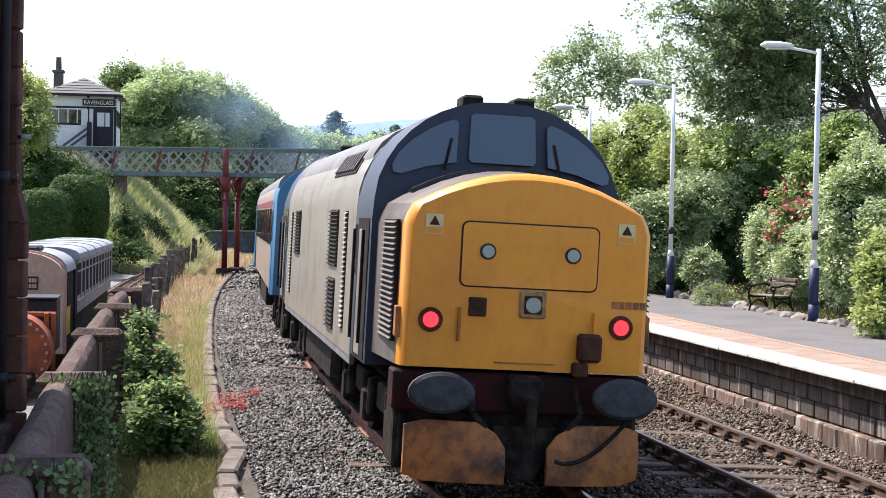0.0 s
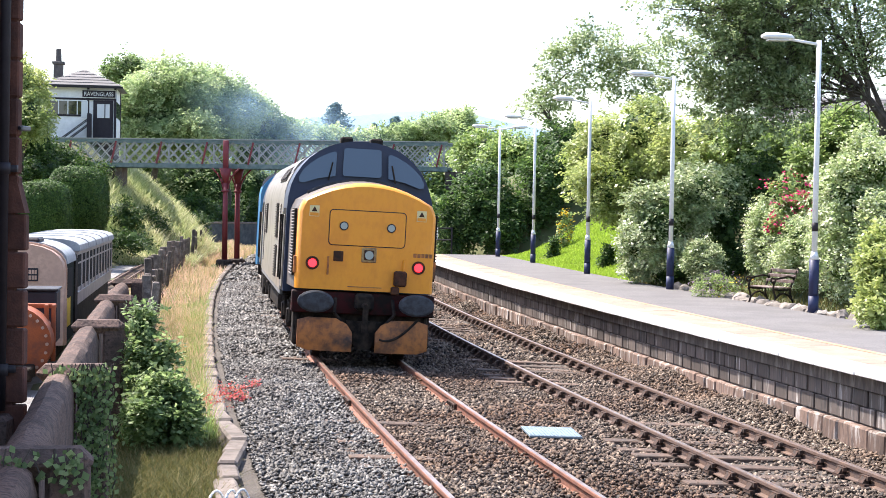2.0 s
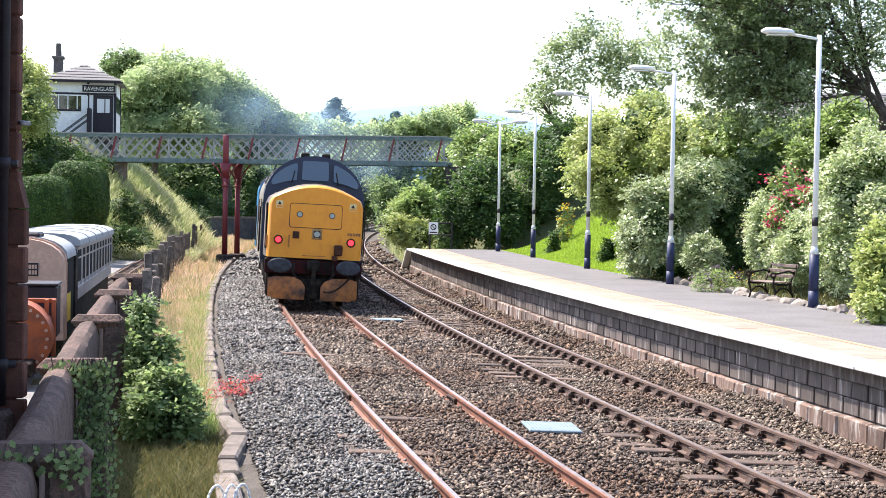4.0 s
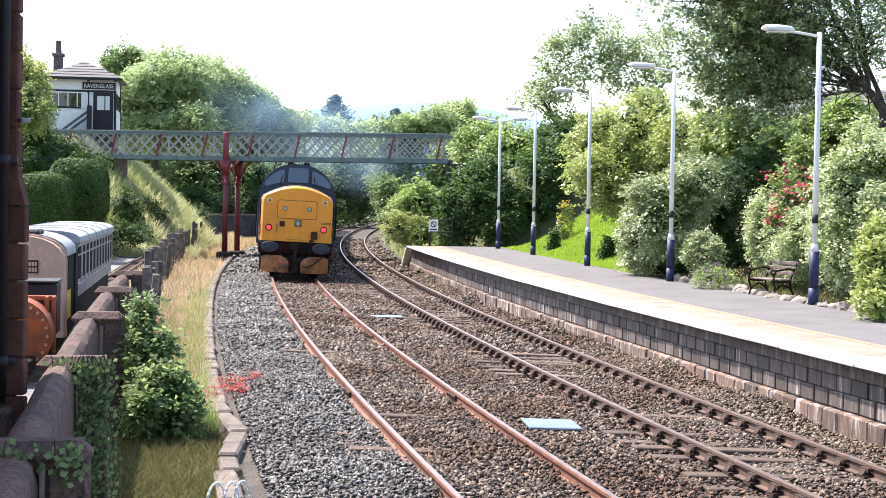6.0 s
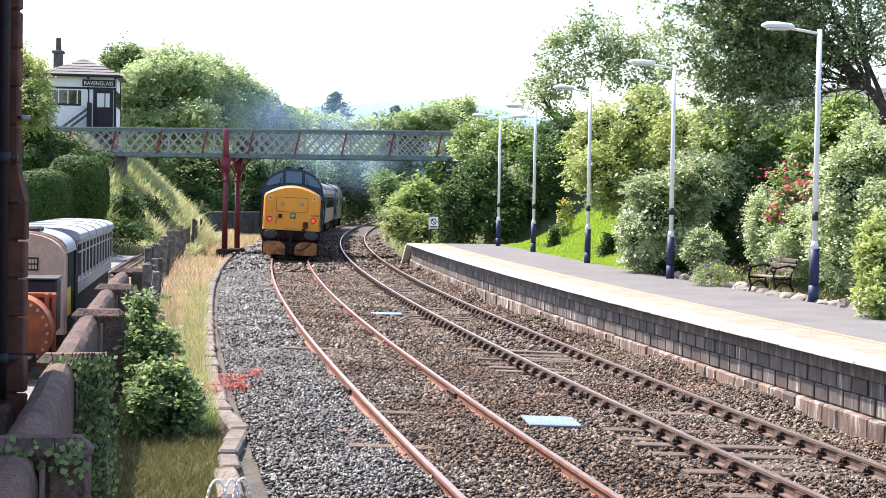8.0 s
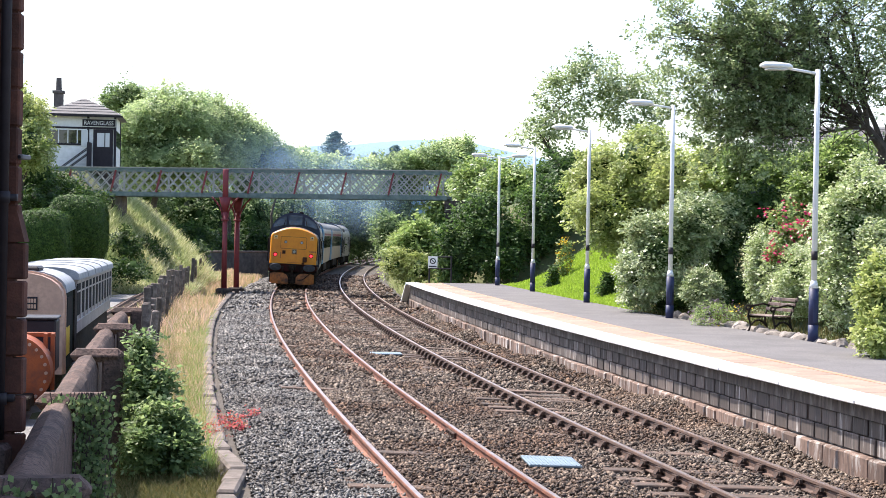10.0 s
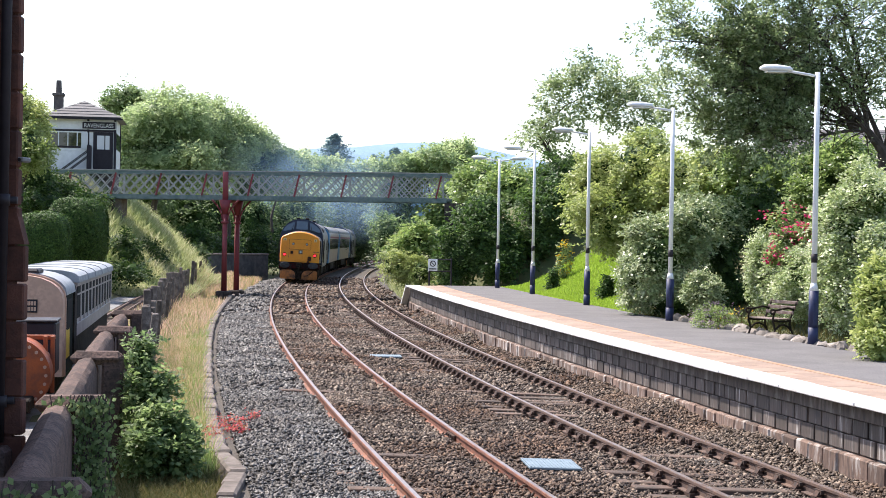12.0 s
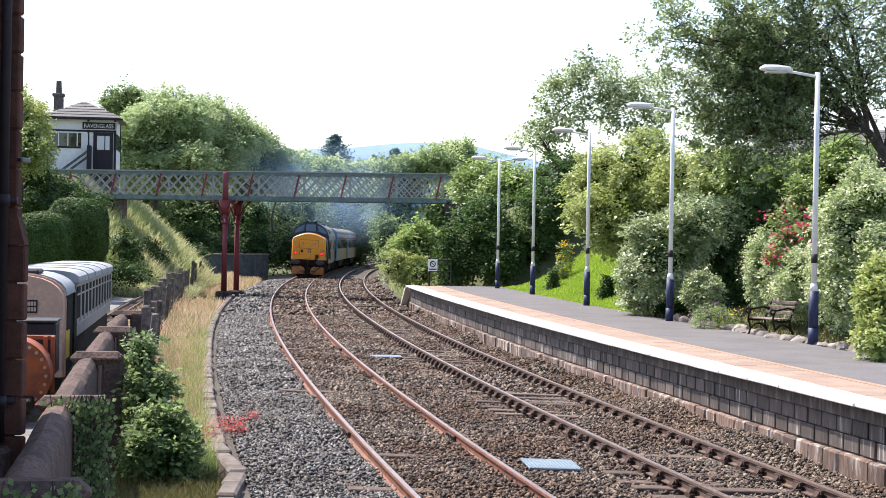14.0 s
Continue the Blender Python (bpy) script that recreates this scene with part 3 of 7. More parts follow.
def limbs(bm, base, blobs, r, rng, fork_at=0.8):
    """A tapered trunk with limbs that reach into the crown."""
    base = Vector(base)
    mid = Vector(np.array(blobs)[:, :3].mean(0))
    fork = base.lerp(Vector((mid.x, mid.y, base.z + (mid.z - base.z) * 0.55)), fork_at)
    last = base
    for i in range(1, 4):
        p = base.lerp(fork, i / 3) + Vector(rng.normal(size=3) * r * 0.4)
        rod(bm, last, p, r * (1.15 - i * 0.15), r * (1.0 - i * 0.15), 8)
        last = p
    nodes = [(last, r * 0.7)]
    for b in sorted(blobs, key=lambda q: (Vector(q[:3]) - last).length):
        tip = Vector(b[:3]) + Vector((0, 0, b[5] * 0.3))
        start, sr = min(nodes, key=lambda q: (q[0] - tip).length + (0.6 if q[1] < r * 0.3 else 0))
        sr = min(sr * 0.85, r * 0.6)
        q1 = start.lerp(tip, 0.35) + Vector(rng.normal(size=3)) * 0.07 * (tip - start).length
        q2 = start.lerp(tip, 0.7) + Vector(rng.normal(size=3)) * 0.06 * (tip - start).length
        rod(bm, start, q1, sr, sr * 0.8, 7)
        rod(bm, q1, q2, sr * 0.8, sr * 0.6, 6)
        rod(bm, q2, tip, sr * 0.6, sr * 0.4, 6)
        nodes += [(q1, sr * 0.8), (q2, sr * 0.6), (tip, sr * 0.4)]
        for _ in range(6):
            e = Vector(b[:3]) + Vector(rng.uniform(-0.85, 0.85, 3) * np.array(b[3:]))
            s = q1.lerp(tip, rng.uniform(0.2, 1.0))
            h = s.lerp(e, 0.5) + Vector((0, 0, 0.08 * (e - s).length))
            rod(bm, s, h, sr * 0.3, sr * 0.18, 5)
            rod(bm, h, e, sr * 0.18, sr * 0.05, 5)
    return bm


def plant(name, label, category, base, blobs, n, size, shade, seed, trunk=0.0, inner=0, clump=16, spread=None, lumps=0.3, group="", knobs=9, fork_at=0.8, gaps=0.85):
    """A tree, shrub or hedge: crown and, where trunk is given, trunk with limbs."""
    rng = np.random.default_rng(seed)
    ob = thing(name, pose(*base), label, category, group)
    org = np.array(base)
    local = [(b[0] - base[0], b[1] - base[1], b[2] - base[2], *b[3:]) for b in blobs]
    fine = []
    for q in local:
        fine.append(q)
        for _ in range(knobs):
            d = rng.normal(size=3)
            d /= np.linalg.norm(d)
            k = rng.uniform(0.26, 0.46)
            fine.append((*(np.array(q[:3]) + d * np.array(q[3:]) * rng.uniform(0.68, 1.0)), *(np.array(q[3:]) * k)))
    pts, nrm = crown_points(fine, n, rng, clump, spread if spread is not None else size * 1.7, lumps, gaps=gaps)
    leaf_mesh(pts, nrm, size, rng, GREENS[shade], "crown", ob)
    # inner leaves take a darker material to stand for shade in the gaps
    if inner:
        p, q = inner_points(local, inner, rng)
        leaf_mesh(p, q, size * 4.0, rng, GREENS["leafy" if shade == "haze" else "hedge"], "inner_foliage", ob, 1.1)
    if trunk:
        part("trunk", limbs(bmesh.new(), (0, 0, 0), local, trunk, rng, fork_at), BARK, ob)
    return ob


def blades(name, pts, height, width, mat, rng, lean=0.35):
    """Upright grass blades at points, in one mesh."""
    n = len(pts)
    a = rng.uniform(0, 6.283, n)
    t = np.stack([np.cos(a), np.sin(a), np.zeros(n)], 1)
    h = (height * rng.uniform(0.5, 1.3, n))[:, None]
    bend = np.stack([rng.normal(size=n) * lean, rng.normal(size=n) * lean, np.ones(n)], 1) * h
    v = np.stack([pts - t * width / 2, pts + t * width / 2, pts + bend + t * width / 6, pts + bend - t * width / 6], 1).reshape(-1, 3)
    me = bpy.data.meshes.new(name)
    me.vertices.add(n * 4)
    me.vertices.foreach_set("co", v.ravel())
    me.loops.add(n * 4)
    me.loops.foreach_set("vertex_index", np.arange(n * 4, dtype=np.int32))
    me.polygons.add(n)
    me.polygons.foreach_set("loop_start", np.arange(0, n * 4, 4, dtype=np.int32))
    me.polygons.foreach_set("loop_total", np.full(n, 4, dtype=np.int32))
    me.materials.append(mat)
    me.update()
    return new(name, me)


# ---- footbridge ----
def footbridge():
    a, b = Vector((-21.1, 81.8, 4.72)), Vector((0.26, 78.6, 4.72))
    deck_z = 4.72
    a.z = b.z = deck_z
    d = (b - a)
    length = d.length
    ob = thing("footbridge", Matrix.Translation(a) @ Matrix.Rotation(math.atan2(d.y, d.x), 4, "Z"), "green lattice footbridge on red iron columns across the tracks", "footbridge")
    H = 1.18
    part("deck", boxed(0, length, -0.75, 0.75, -0.12, 0.0), BRIDGE_GREEN, ob)
    for side in (-0.78, 0.78):
        part("bottom_chord", boxed(0, length, side - 0.08, side + 0.08, -0.2, 0.02), BRIDGE_GREEN, ob)
        part("top_chord", boxed(0, length, side - 0.1, side + 0.1, H - 0.12, H), BRIDGE_GREEN, ob)
        part("handrail", boxed(0, length, side - 0.13, side + 0.13, H + 0.003, H + 0.05), LATTICE_GREY, ob)
        n = int(length / 0.5)
        bm = bmesh.new()
        for i in range(-1, n):
            x0, x1 = i * 0.5, i * 0.5 + 1.0
            if x0 >= 0 and x1 <= length:
                bar(bm, (x0, side - 0.02, 0), (x1, side - 0.02, H - 0.12), 0.02, 0.055)
                bar(bm, (x1, side + 0.02, 0), (x0, side + 0.02, H - 0.12), 0.02, 0.055)
        part("lattice", bm, LATTICE_GREY, ob)
        x = 0.3
        while x < length - 0.2:
            if side < 0:
                part("raking_stay", bar(bmesh.new(), (x - 0.1, side - 0.1, 0.0), (x + 0.14, side - 0.06, H - 0.1), 0.13, 0.08), BRIDGE_RED, ob, "red raking stay")
            else:
                part("upright", boxed(x - 0.04, x + 0.04, side - 0.05, side + 0.05, 0.02, H - 0.121), LATTICE_GREY, ob)
            x += 2.32
        for i in range(int(length / 1.16)):
            part("rivet_plate", boxed(i * 1.16 + 0.05, i * 1.16 + 0.2, side - 0.092, side + 0.092, -0.17, -0.01, 0.01), BRIDGE_GREEN, ob)
    inv = ob.matrix_world.inverted()
    for px in ((-10.65, 79.22), (-10.27, 80.95)):
        foot = inv @ Vector((px[0], px[1], -0.32))
        bm = rod(bmesh.new(), (foot.x, foot.y, foot.z + 0.3), (foot.x, foot.y, -0.9), 0.14, 0.12, 14)
        rod(bm, (foot.x, foot.y, -0.9), (foot.x, foot.y, -0.2), 0.13, 0.3, 14)
        rod(bm, (foot.x, foot.y, -1.35), (foot.x, foot.y, -1.25), 0.19, 0.19, 14)
        for s in (-1, 1):
            last = None
            for k in range(5):
                u = k / 4
                p = (foot.x + s * (0.12 + 0.55 * u * u), foot.y, -1.2 + 1.0 * u)
                if last:
                    bar(bm, last, p, 0.1, 0.06)
                last = p
        if px[1] < 80:
            box(bm, foot.x - 0.13, foot.x + 0.13, foot.y - 0.06, foot.y + 0.06, -0.2, 1.16, 0.01)
        part("column", bm, BRIDGE_RED, ob, "red iron column", True)
        part("footing", boxed(foot.x - 0.34, foot.x + 0.34, foot.y - 0.34, foot.y + 0.34, foot.z, foot.z + 0.4, 0.06), DARK_FOOTING, ob)
    # the head beam between the columns
    f0, f1 = inv @ Vector((-10.65, 79.3, 0)), inv @ Vector((-10.27, 80.95, 0))
    part("head_beam", bar(bmesh.new(), (f0.x, f0.y, -0.27), (f1.x, f1.y, -0.27), 0.2, 0.13), BRIDGE_RED, ob)
    part("abutment", boxed(length - 0.1, length + 2.0, -0.9, 0.9, -5.6, -0.21), DARK_FOOTING, ob)
    pier = inv @ Vector((-16.3, 80.9, 3.17))
    part("pier", boxed(pier.x - 0.02, pier.x + 0.36, -0.4, 0.4, -6.0, -0.21, 0.02), KERB, ob, "pale stone pier")
    part("dark_pier", boxed(pier.x - 0.52, pier.x - 0.03, -0.45, 0.35, -6.0, -0.21, 0.02), DARK_FOOTING, ob, "dark stone pier")
    return ob


footbridge()


# ---- platform lamps ----
def platform_lamp(m, both=False):
    ob = thing("platform_lamp", m, "grey steel lamp post with a dark blue base on the platform", "lamp post", "platform lamps")
    part("base_sleeve", rod(rod(bmesh.new(), (0, 0, 0), (0, 0, 0.36), 0.098, 0.098, 16), (0, 0, 0.34), (0, 0, 1.06), 0.093, 0.093, 16), LAMP_BLUE, ob, "dark blue base", True)
    part("shoulder", rod(bmesh.new(), (0, 0, 1.062), (0, 0, 1.21), 0.093, 0.056, 16), LAMP_GREY, ob, "", True)
    part("access_door", boxed(-0.035, 0.035, -0.102, -0.088, 0.4, 0.85, 0.006), LAMP_BLUE, ob)
    part("column", rod(bmesh.new(), (0, 0, 1.2), (0, 0, 5.25), 0.056, 0.047, 14), LAMP_GREY, ob, "", True)
    part("band", rod(bmesh.new(), (0, 0, 1.6), (0, 0, 1.77), 0.061, 0.061, 14), DARK_PAINT, ob, "dark band", True)
    for s in ((-1, 1) if both else (-1,)):
        part("arm", rod(bmesh.new(), (0, 0, 5.17), (s * 0.62, 0, 5.26), 0.028, 0.026, 8), LAMP_GREY, ob, "", True)
        bm = bmesh.new()
        rings = []
        for u, w, h in ((0.5, 0.03, 0.03), (0.56, 0.1, 0.075), (0.8, 0.14, 0.1), (1.05, 0.13, 0.09), (1.13, 0.07, 0.04)):
            rings.append([(s * u, w * math.cos(a), 5.28 + 0.02 * (u - 0.5) + h * math.sin(a) * (0.9 if math.sin(a) > 0 else 0.5)) for a in [i * math.pi / 6 for i in range(12)]])
        part("lantern", loft(bm, rings), LAMP_GREY, ob, "", True)
        part("lens", boxed(min(s * 0.62, s * 1.02), max(s * 0.62, s * 1.02), -0.1, 0.1, 5.215, 5.245, 0.01), LAMP_LENS, ob)
    return ob


for (x, y), both in (((7.12, 31.14), False), ((5.57, 39.75), False), ((4.35, 48.9), False), ((3.25, 58.62), False), ((2.22, 65.68), True)):
    platform_lamp(pose(x, y, PZ - 0.045, 0, 0, 6), both)


# ---- train ----
def arch(w, z_low, z_eave, z_top, n=14, flat=2.4):
    """Half-section of a vehicle: bottom, side, rounded roof, and back down."""
    pts = [(-w, z_low), (-w, z_eave)]
    for i in range(1, n):
        a = math.pi - math.pi * i / n
        c, s = math.cos(a), math.sin(a)
        pts.append((w * math.copysign(abs(c) ** (2 / flat), c), z_eave + (z_top - z_eave) * abs(s) ** (2 / flat)))
    return pts + [(w, z_eave), (w, z_low)]


def nose_ring(y, w, top):
    """A section of the nose: upright sides, tight shoulders and a low curved top."""
    pts = [(-w, 1.24), (-w, 2.58), (-w + 0.03, 2.68)]
    for i in range(11):
        x = (-1 + 2 * i / 10) * (w - 0.08)
        pts.append((x, 2.73 + (top - 2.73) * (1 - (x / w) ** 2)))
    pts += [(w - 0.03, 2.68), (w, 2.58), (w, 1.24)]
    return [(x, y, z) for x, z in pts]


def slats(x, y0, y1, z0, z1, n, side, upright=False):
    """A louvred panel on a vehicle's side: a dark backing is left to the caller."""
    bm = bmesh.new()
    for i in range(n):
        if upright:
            y = y0 + (y1 - y0) * (i + 0.5) / n
            box(bm, min(x, x + side * 0.03), max(x, x + side * 0.03), y - (y1 - y0) / n * 0.25, y + (y1 - y0) / n * 0.25, z0, z1)
        else:
            z = z0 + (z1 - z0) * (i + 0.5) / n
            h = (z1 - z0) / n
            loft(bm, [[(x, y, z + h * 0.3), (x + side * 0.03, y, z - h * 0.05), (x + side * 0.03, y, z - h * 0.2), (x, y, z + h * 0.12)] for y in (y0, y1)])
    return bm


def disc(x, y, z, r, depth, seg=20):
    """A round plate that faces along y."""
    return rod(bmesh.new(), (x, y, z), (x, y + depth, z), r, r, seg)


def wheelset(parent, y, r):
    """Two wheels on one axle line, each with its centre at the axle so that it can turn."""
    for s in (-1, 1):
        bm = rod(bmesh.new(), (s * 0.68, 0, 0), (s * 0.82, 0, 0), r, r, 28)
        rod(bm, (s * 0.82, 0, 0), (s * 0.86, 0, 0), r * 0.3, r * 0.25, 16)
        for k in range(6):
            a = k * math.pi / 3
            bar(bm, (s * 0.825, r * 0.25 * math.cos(a), r * 0.25 * math.sin(a)), (s * 0.825, r * 0.8 * math.cos(a), r * 0.8 * math.sin(a)), 0.05, 0.05)
        wheel = part("wheel", bm, BLACK, parent)
        wheel.matrix_basis = Matrix.Translation((0, y, r))


def bogie(parent, y, axles, wheel_r, length):
    bg = part("bogie", boxed(-0.9, 0.9, y - length / 2, y + length / 2, wheel_r + 0.1, wheel_r + 0.32, 0.03), BLACK, parent)
    for s in (-1, 1):
        bm = boxed(s * 1.02 - 0.05, s * 1.02 + 0.05, y - length / 2, y + length / 2, wheel_r - 0.02, wheel_r + 0.28, 0.02)
        for a in axles:
            box(bm, s * 1.1 - 0.09, s * 1.1 + 0.09, y + a - 0.16, y + a + 0.16, wheel_r - 0.2, wheel_r + 0.16, 0.03)
            for t in (-0.3, 0.3):
                rod(bm, (s * 1.1, y + a + t, wheel_r - 0.1), (s * 1.1, y + a + t, wheel_r + 0.3), 0.07, 0.07, 10)
        box(bm, s * 1.12 - 0.04, s * 1.12 + 0.04, y - length / 2 - 0.3, y - length / 2 + 0.05, 0.3, 0.85, 0.02)
        part("bogie_frame", bm, BLACK, bg)
    for a in axles:
        wheelset(bg, y + a, wheel_r)
    return bg


def cab_end(ob, s):
    """One end of the locomotive; s is -1 for the rear and 1 for the front."""
    Y = lambda v: s * v
    nose = part("nose", loft(bmesh.new(), [nose_ring(Y(y), w, t) for y, w, t in ((8.5, 1.217, 3.13), (8.6, 1.205, 3.12), (8.66, 1.185, 3.1), (8.7, 1.14, 3.06))]), YELLOW, ob, "dirty yellow nose front")
    # the flank is coloured darker than the body to stand for its shade
    part("nose_side", loft(bmesh.new(), [nose_ring(Y(y), w, t) for y, w, t in ((7.05, 1.285, 3.2), (8.499, 1.219, 3.132))]), NOSE_BROWN, ob, "grimy brown-grey nose flank, darkened for shade")
    for y in (7.35, 7.5):
        seam = loft(bmesh.new(), [[(x, Y(y + dy), 2.735 + 0.46 * (1 - (x / 1.3) ** 2) + dz) for dy, dz in ((-0.025, -0.03), (0.025, -0.03), (0.025, 0.025), (-0.025, 0.025))] for x in [-1.0 + i / 6 for i in range(13)]])
        part("nose_strip", seam, BLACK if y < 7.4 else STEEL, ob)
    cab = part("cab", loft(bmesh.new(), [[(x, Y(y + (lean if z > 3.0 else 0)), z) for x, z in arch(1.345, 1.1, 2.62, 3.92, 20, 2.15)] for y, lean in ((5.6, 0.0), (7.1, -0.12))]), BODY_BLUE, ob, "dark blue cab")
    fy = 7.0
    def pane(pts, name="windscreen"):
        bm = bmesh.new()
        loft(bm, [[(x, Y(fy + d - (z - 3.1) * 0.14 + 0.1), 3.1 + (z - 3.1) * 0.96) for x, z in pts] for d in (-0.06, 0.02)])
        part(name, bm, CAB_GLASS, cab, "dark cab window")
    pane([(-0.33, 3.27), (0.33, 3.27), (0.36, 3.31), (0.345, 3.78), (0.31, 3.81), (-0.31, 3.81), (-0.345, 3.78), (-0.36, 3.31)])
    for k in (-1, 1):
        pane([(k * 0.49, 3.26), (k * 0.8, 3.2), (k * 1.08, 3.1), (k * 1.15, 3.12), (k * 1.16, 3.2), (k * 1.09, 3.34), (k * 0.96, 3.48), (k * 0.8, 3.6), (k * 0.63, 3.69), (k * 0.52, 3.73), (k * 0.475, 3.7)])
        bm = bar(bmesh.new(), (k * 0.62, Y(7.14), 3.17), (k * 0.55, Y(7.08), 3.5), 0.02, 0.02)
        part("wiper", bm, BLACK, cab)
        part("horn", boxed(k * 0.28 - 0.11, k * 0.28 + 0.11, min(Y(6.3), Y(6.75)), max(Y(6.3), Y(6.75)), 3.86, 4.0, 0.03), BLACK, cab)
        # cab side window and door edges
        part("cab_side_window", boxed(k * 1.345 - 0.01, k * 1.345 + 0.01, min(Y(5.66), Y(5.93)), max(Y(5.66), Y(5.93)), 2.0, 2.55, 0.004), CAB_GLASS, cab)
        door = part("cab_door", boxed(k * 1.347 - 0.016, k * 1.347 + 0.016, min(Y(6.15), Y(6.62)), max(Y(6.15), Y(6.62)), 1.15, 2.5, 0.006), BODY_GREY, ob)
        for yy in (6.02, 6.86):
            part("grab_rail", rod(bmesh.new(), (k * 1.4, Y(yy), 1.3), (k * 1.4, Y(yy), 2.5), 0.018, 0.018, 8), BLACK, ob)
        # flat black panel in place of the shade in the door recess
        part("door_recess", boxed(k * 1.345 - 0.008, k * 1.345 + 0.011, min(Y(5.95), Y(6.95)), max(Y(5.95), Y(6.95)), 1.12, 2.62), BLACK, ob)
        # louvres on the nose's flank
        part("louvre_backing", boxed(k * 1.243 - 0.02, k * 1.243 + 0.014, min(Y(7.5), Y(8.44)), max(Y(7.5), Y(8.44)), 1.45, 2.62), BLACK, ob)
        part("nose_louvre", slats(k * 1.255, Y(7.5), Y(8.44), 1.45, 2.62, 22, k), NOSE_BROWN, ob)
        # front fittings
        part("light_bezel", disc(k * 0.93, Y(8.69), 1.69, 0.118, Y(0.03)), DARK_RUST, nose)
        part("tail_light", disc(k * 0.93, Y(8.715), 1.69, 0.074, Y(0.015)), RED_LAMP, nose, "glowing red tail light")
        part("warning_label", boxed(k * 0.94 - 0.085, k * 0.94 + 0.085, min(Y(8.69), Y(8.71)), max(Y(8.69), Y(8.71)), 2.5, 2.69), CREAM_LABEL, nose, "pale warning label")
        part("warning_stripe", boxed(k * 0.94 - 0.075, k * 0.94 + 0.075, min(Y(8.705), Y(8.714)), max(Y(8.705), Y(8.714)), 2.51, 2.565), YELLOW, nose)
        tri = bmesh.new()
        loft(tri, [[(k * 0.94 - 0.05, Y(y), 2.585), (k * 0.94 + 0.05, Y(y), 2.585), (k * 0.94, Y(y), 2.675)] for y in (8.708, 8.716)])
        part("warning_triangle", tri, DARK_RUST, nose)
        part("marker_bezel", disc(k * 0.415, Y(8.71), 2.36, 0.078, Y(0.03)), DARK_PAINT, nose)
        part("marker_light", disc(k * 0.415, Y(8.735), 2.36, 0.06, Y(0.015)), WHITE_LAMP, nose, "round white marker light")
        part("nose_handrail", rod(bmesh.new(), (k * 0.66, Y(8.74), 1.5), (k * 0.66, Y(8.74), 1.82), 0.018, 0.018, 8), YELLOW if k > 0 else SKIRT, nose)
        part("corner_step", boxed(k * 1.2 - 0.05, k * 1.2 + 0.05, min(Y(8.45), Y(8.6)), max(Y(8.45), Y(8.6)), 1.5, 1.8, 0.01), SKIRT, nose)
        # buffers
        bm = rod(bmesh.new(), (k * 0.87, Y(8.55), 1.05), (k * 0.87, Y(9.15), 1.05), 0.13, 0.13, 16)
        buf = part("buffer", bm, BLACK, ob)
        ring = lambda y, a, c: [(k * 0.87 + a * math.cos(t), Y(y), 1.05 + c * math.sin(t)) for t in [i * math.pi / 12 for i in range(24)]]
        part("buffer_head", loft(bmesh.new(), [ring(9.12, 0.24, 0.15), ring(9.16, 0.31, 0.19), ring(9.22, 0.31, 0.19), ring(9.245, 0.27, 0.16), ring(9.25, 0.1, 0.06)]), STEEL, buf, "oval grey buffer head", False)
        # plough blades
        rg = []
        for i in range(11):
            v = i / 10
            x = k * (0.2 + 0.94 * v)
            y = 8.98 - 0.2 * v ** 2.5
            zt = 0.53 + 0.23 * min(1.0, v / 0.3) ** 0.5 - 0.06 * max(0, v - 0.8) / 0.2
            zb = 0.19 + 0.05 * max(0, v - 0.8) / 0.2
            rg.append([(x, Y(y), zt), (x, Y(y + 0.06), (zt + zb) / 2), (x, Y(y + 0.02), zb), (x, Y(y - 0.04), zb), (x, Y(y - 0.04), zt)])
        part("plough_blade", loft(bmesh.new(), rg), SKIRT, ob, "dirty orange plough blade")
        part("brake_hose", rod(rod(bmesh.new(), (k * 0.5, Y(8.75), 1.1), (k * 0.52, Y(8.95), 0.85), 0.03, 0.03, 8), (k * 0.52, Y(8.95), 0.85), (k * 0.3, Y(8.95), 0.6), 0.03, 0.03, 8), BLACK, ob)
    # rounded panel in the nose's middle, with its dark seam
    def rounded(w, z0, z1, r, y0, y1, cx=0.0):
        pts = []
        for cx2, cz, a0 in ((w - r, z1 - r, 0), (-w + r, z1 - r, 90), (-w + r, z0 + r, 180), (w - r, z0 + r, 270)):
            for i in range(5):
                a = radians(a0 + 22.5 * i)
                pts.append((cx + cx2 + r * math.cos(a), cz + r * math.sin(a)))
        return loft(bmesh.new(), [[(x, Y(y), z) for x, z in pts] for y in (y0, y1)])
    part("panel_seam", rounded(0.675, 2.015, 2.645, 0.07, 8.68, 8.708), DARK_PAINT, nose)
    part("panel", rounded(0.66, 2.03, 2.63, 0.06, 8.69, 8.722), YELLOW, nose)
    part("headlight_housing", boxed(-0.08, 0.18, min(Y(8.68), Y(8.73)), max(Y(8.68), Y(8.73)), 1.74, 2.0, 0.015), LAMP_BOX, nose, "dull cream lamp box")
    part("headlight_rim", boxed(-0.04, 0.14, min(Y(8.7), Y(8.738)), max(Y(8.7), Y(8.738)), 1.78, 1.96, 0.01), DARK_RUST, nose)
    part("headlight", disc(0.05, Y(8.735), 1.87, 0.075, Y(0.02)), WHITE_LAMP, nose, "round headlight")
    part("socket_box", boxed(-0.57, -0.4, min(Y(8.68), Y(8.73)), max(Y(8.68), Y(8.73)), 1.74, 1.92, 0.01), DARK_RUST, nose, "rusty brown socket box")
    jb = bmesh.new()
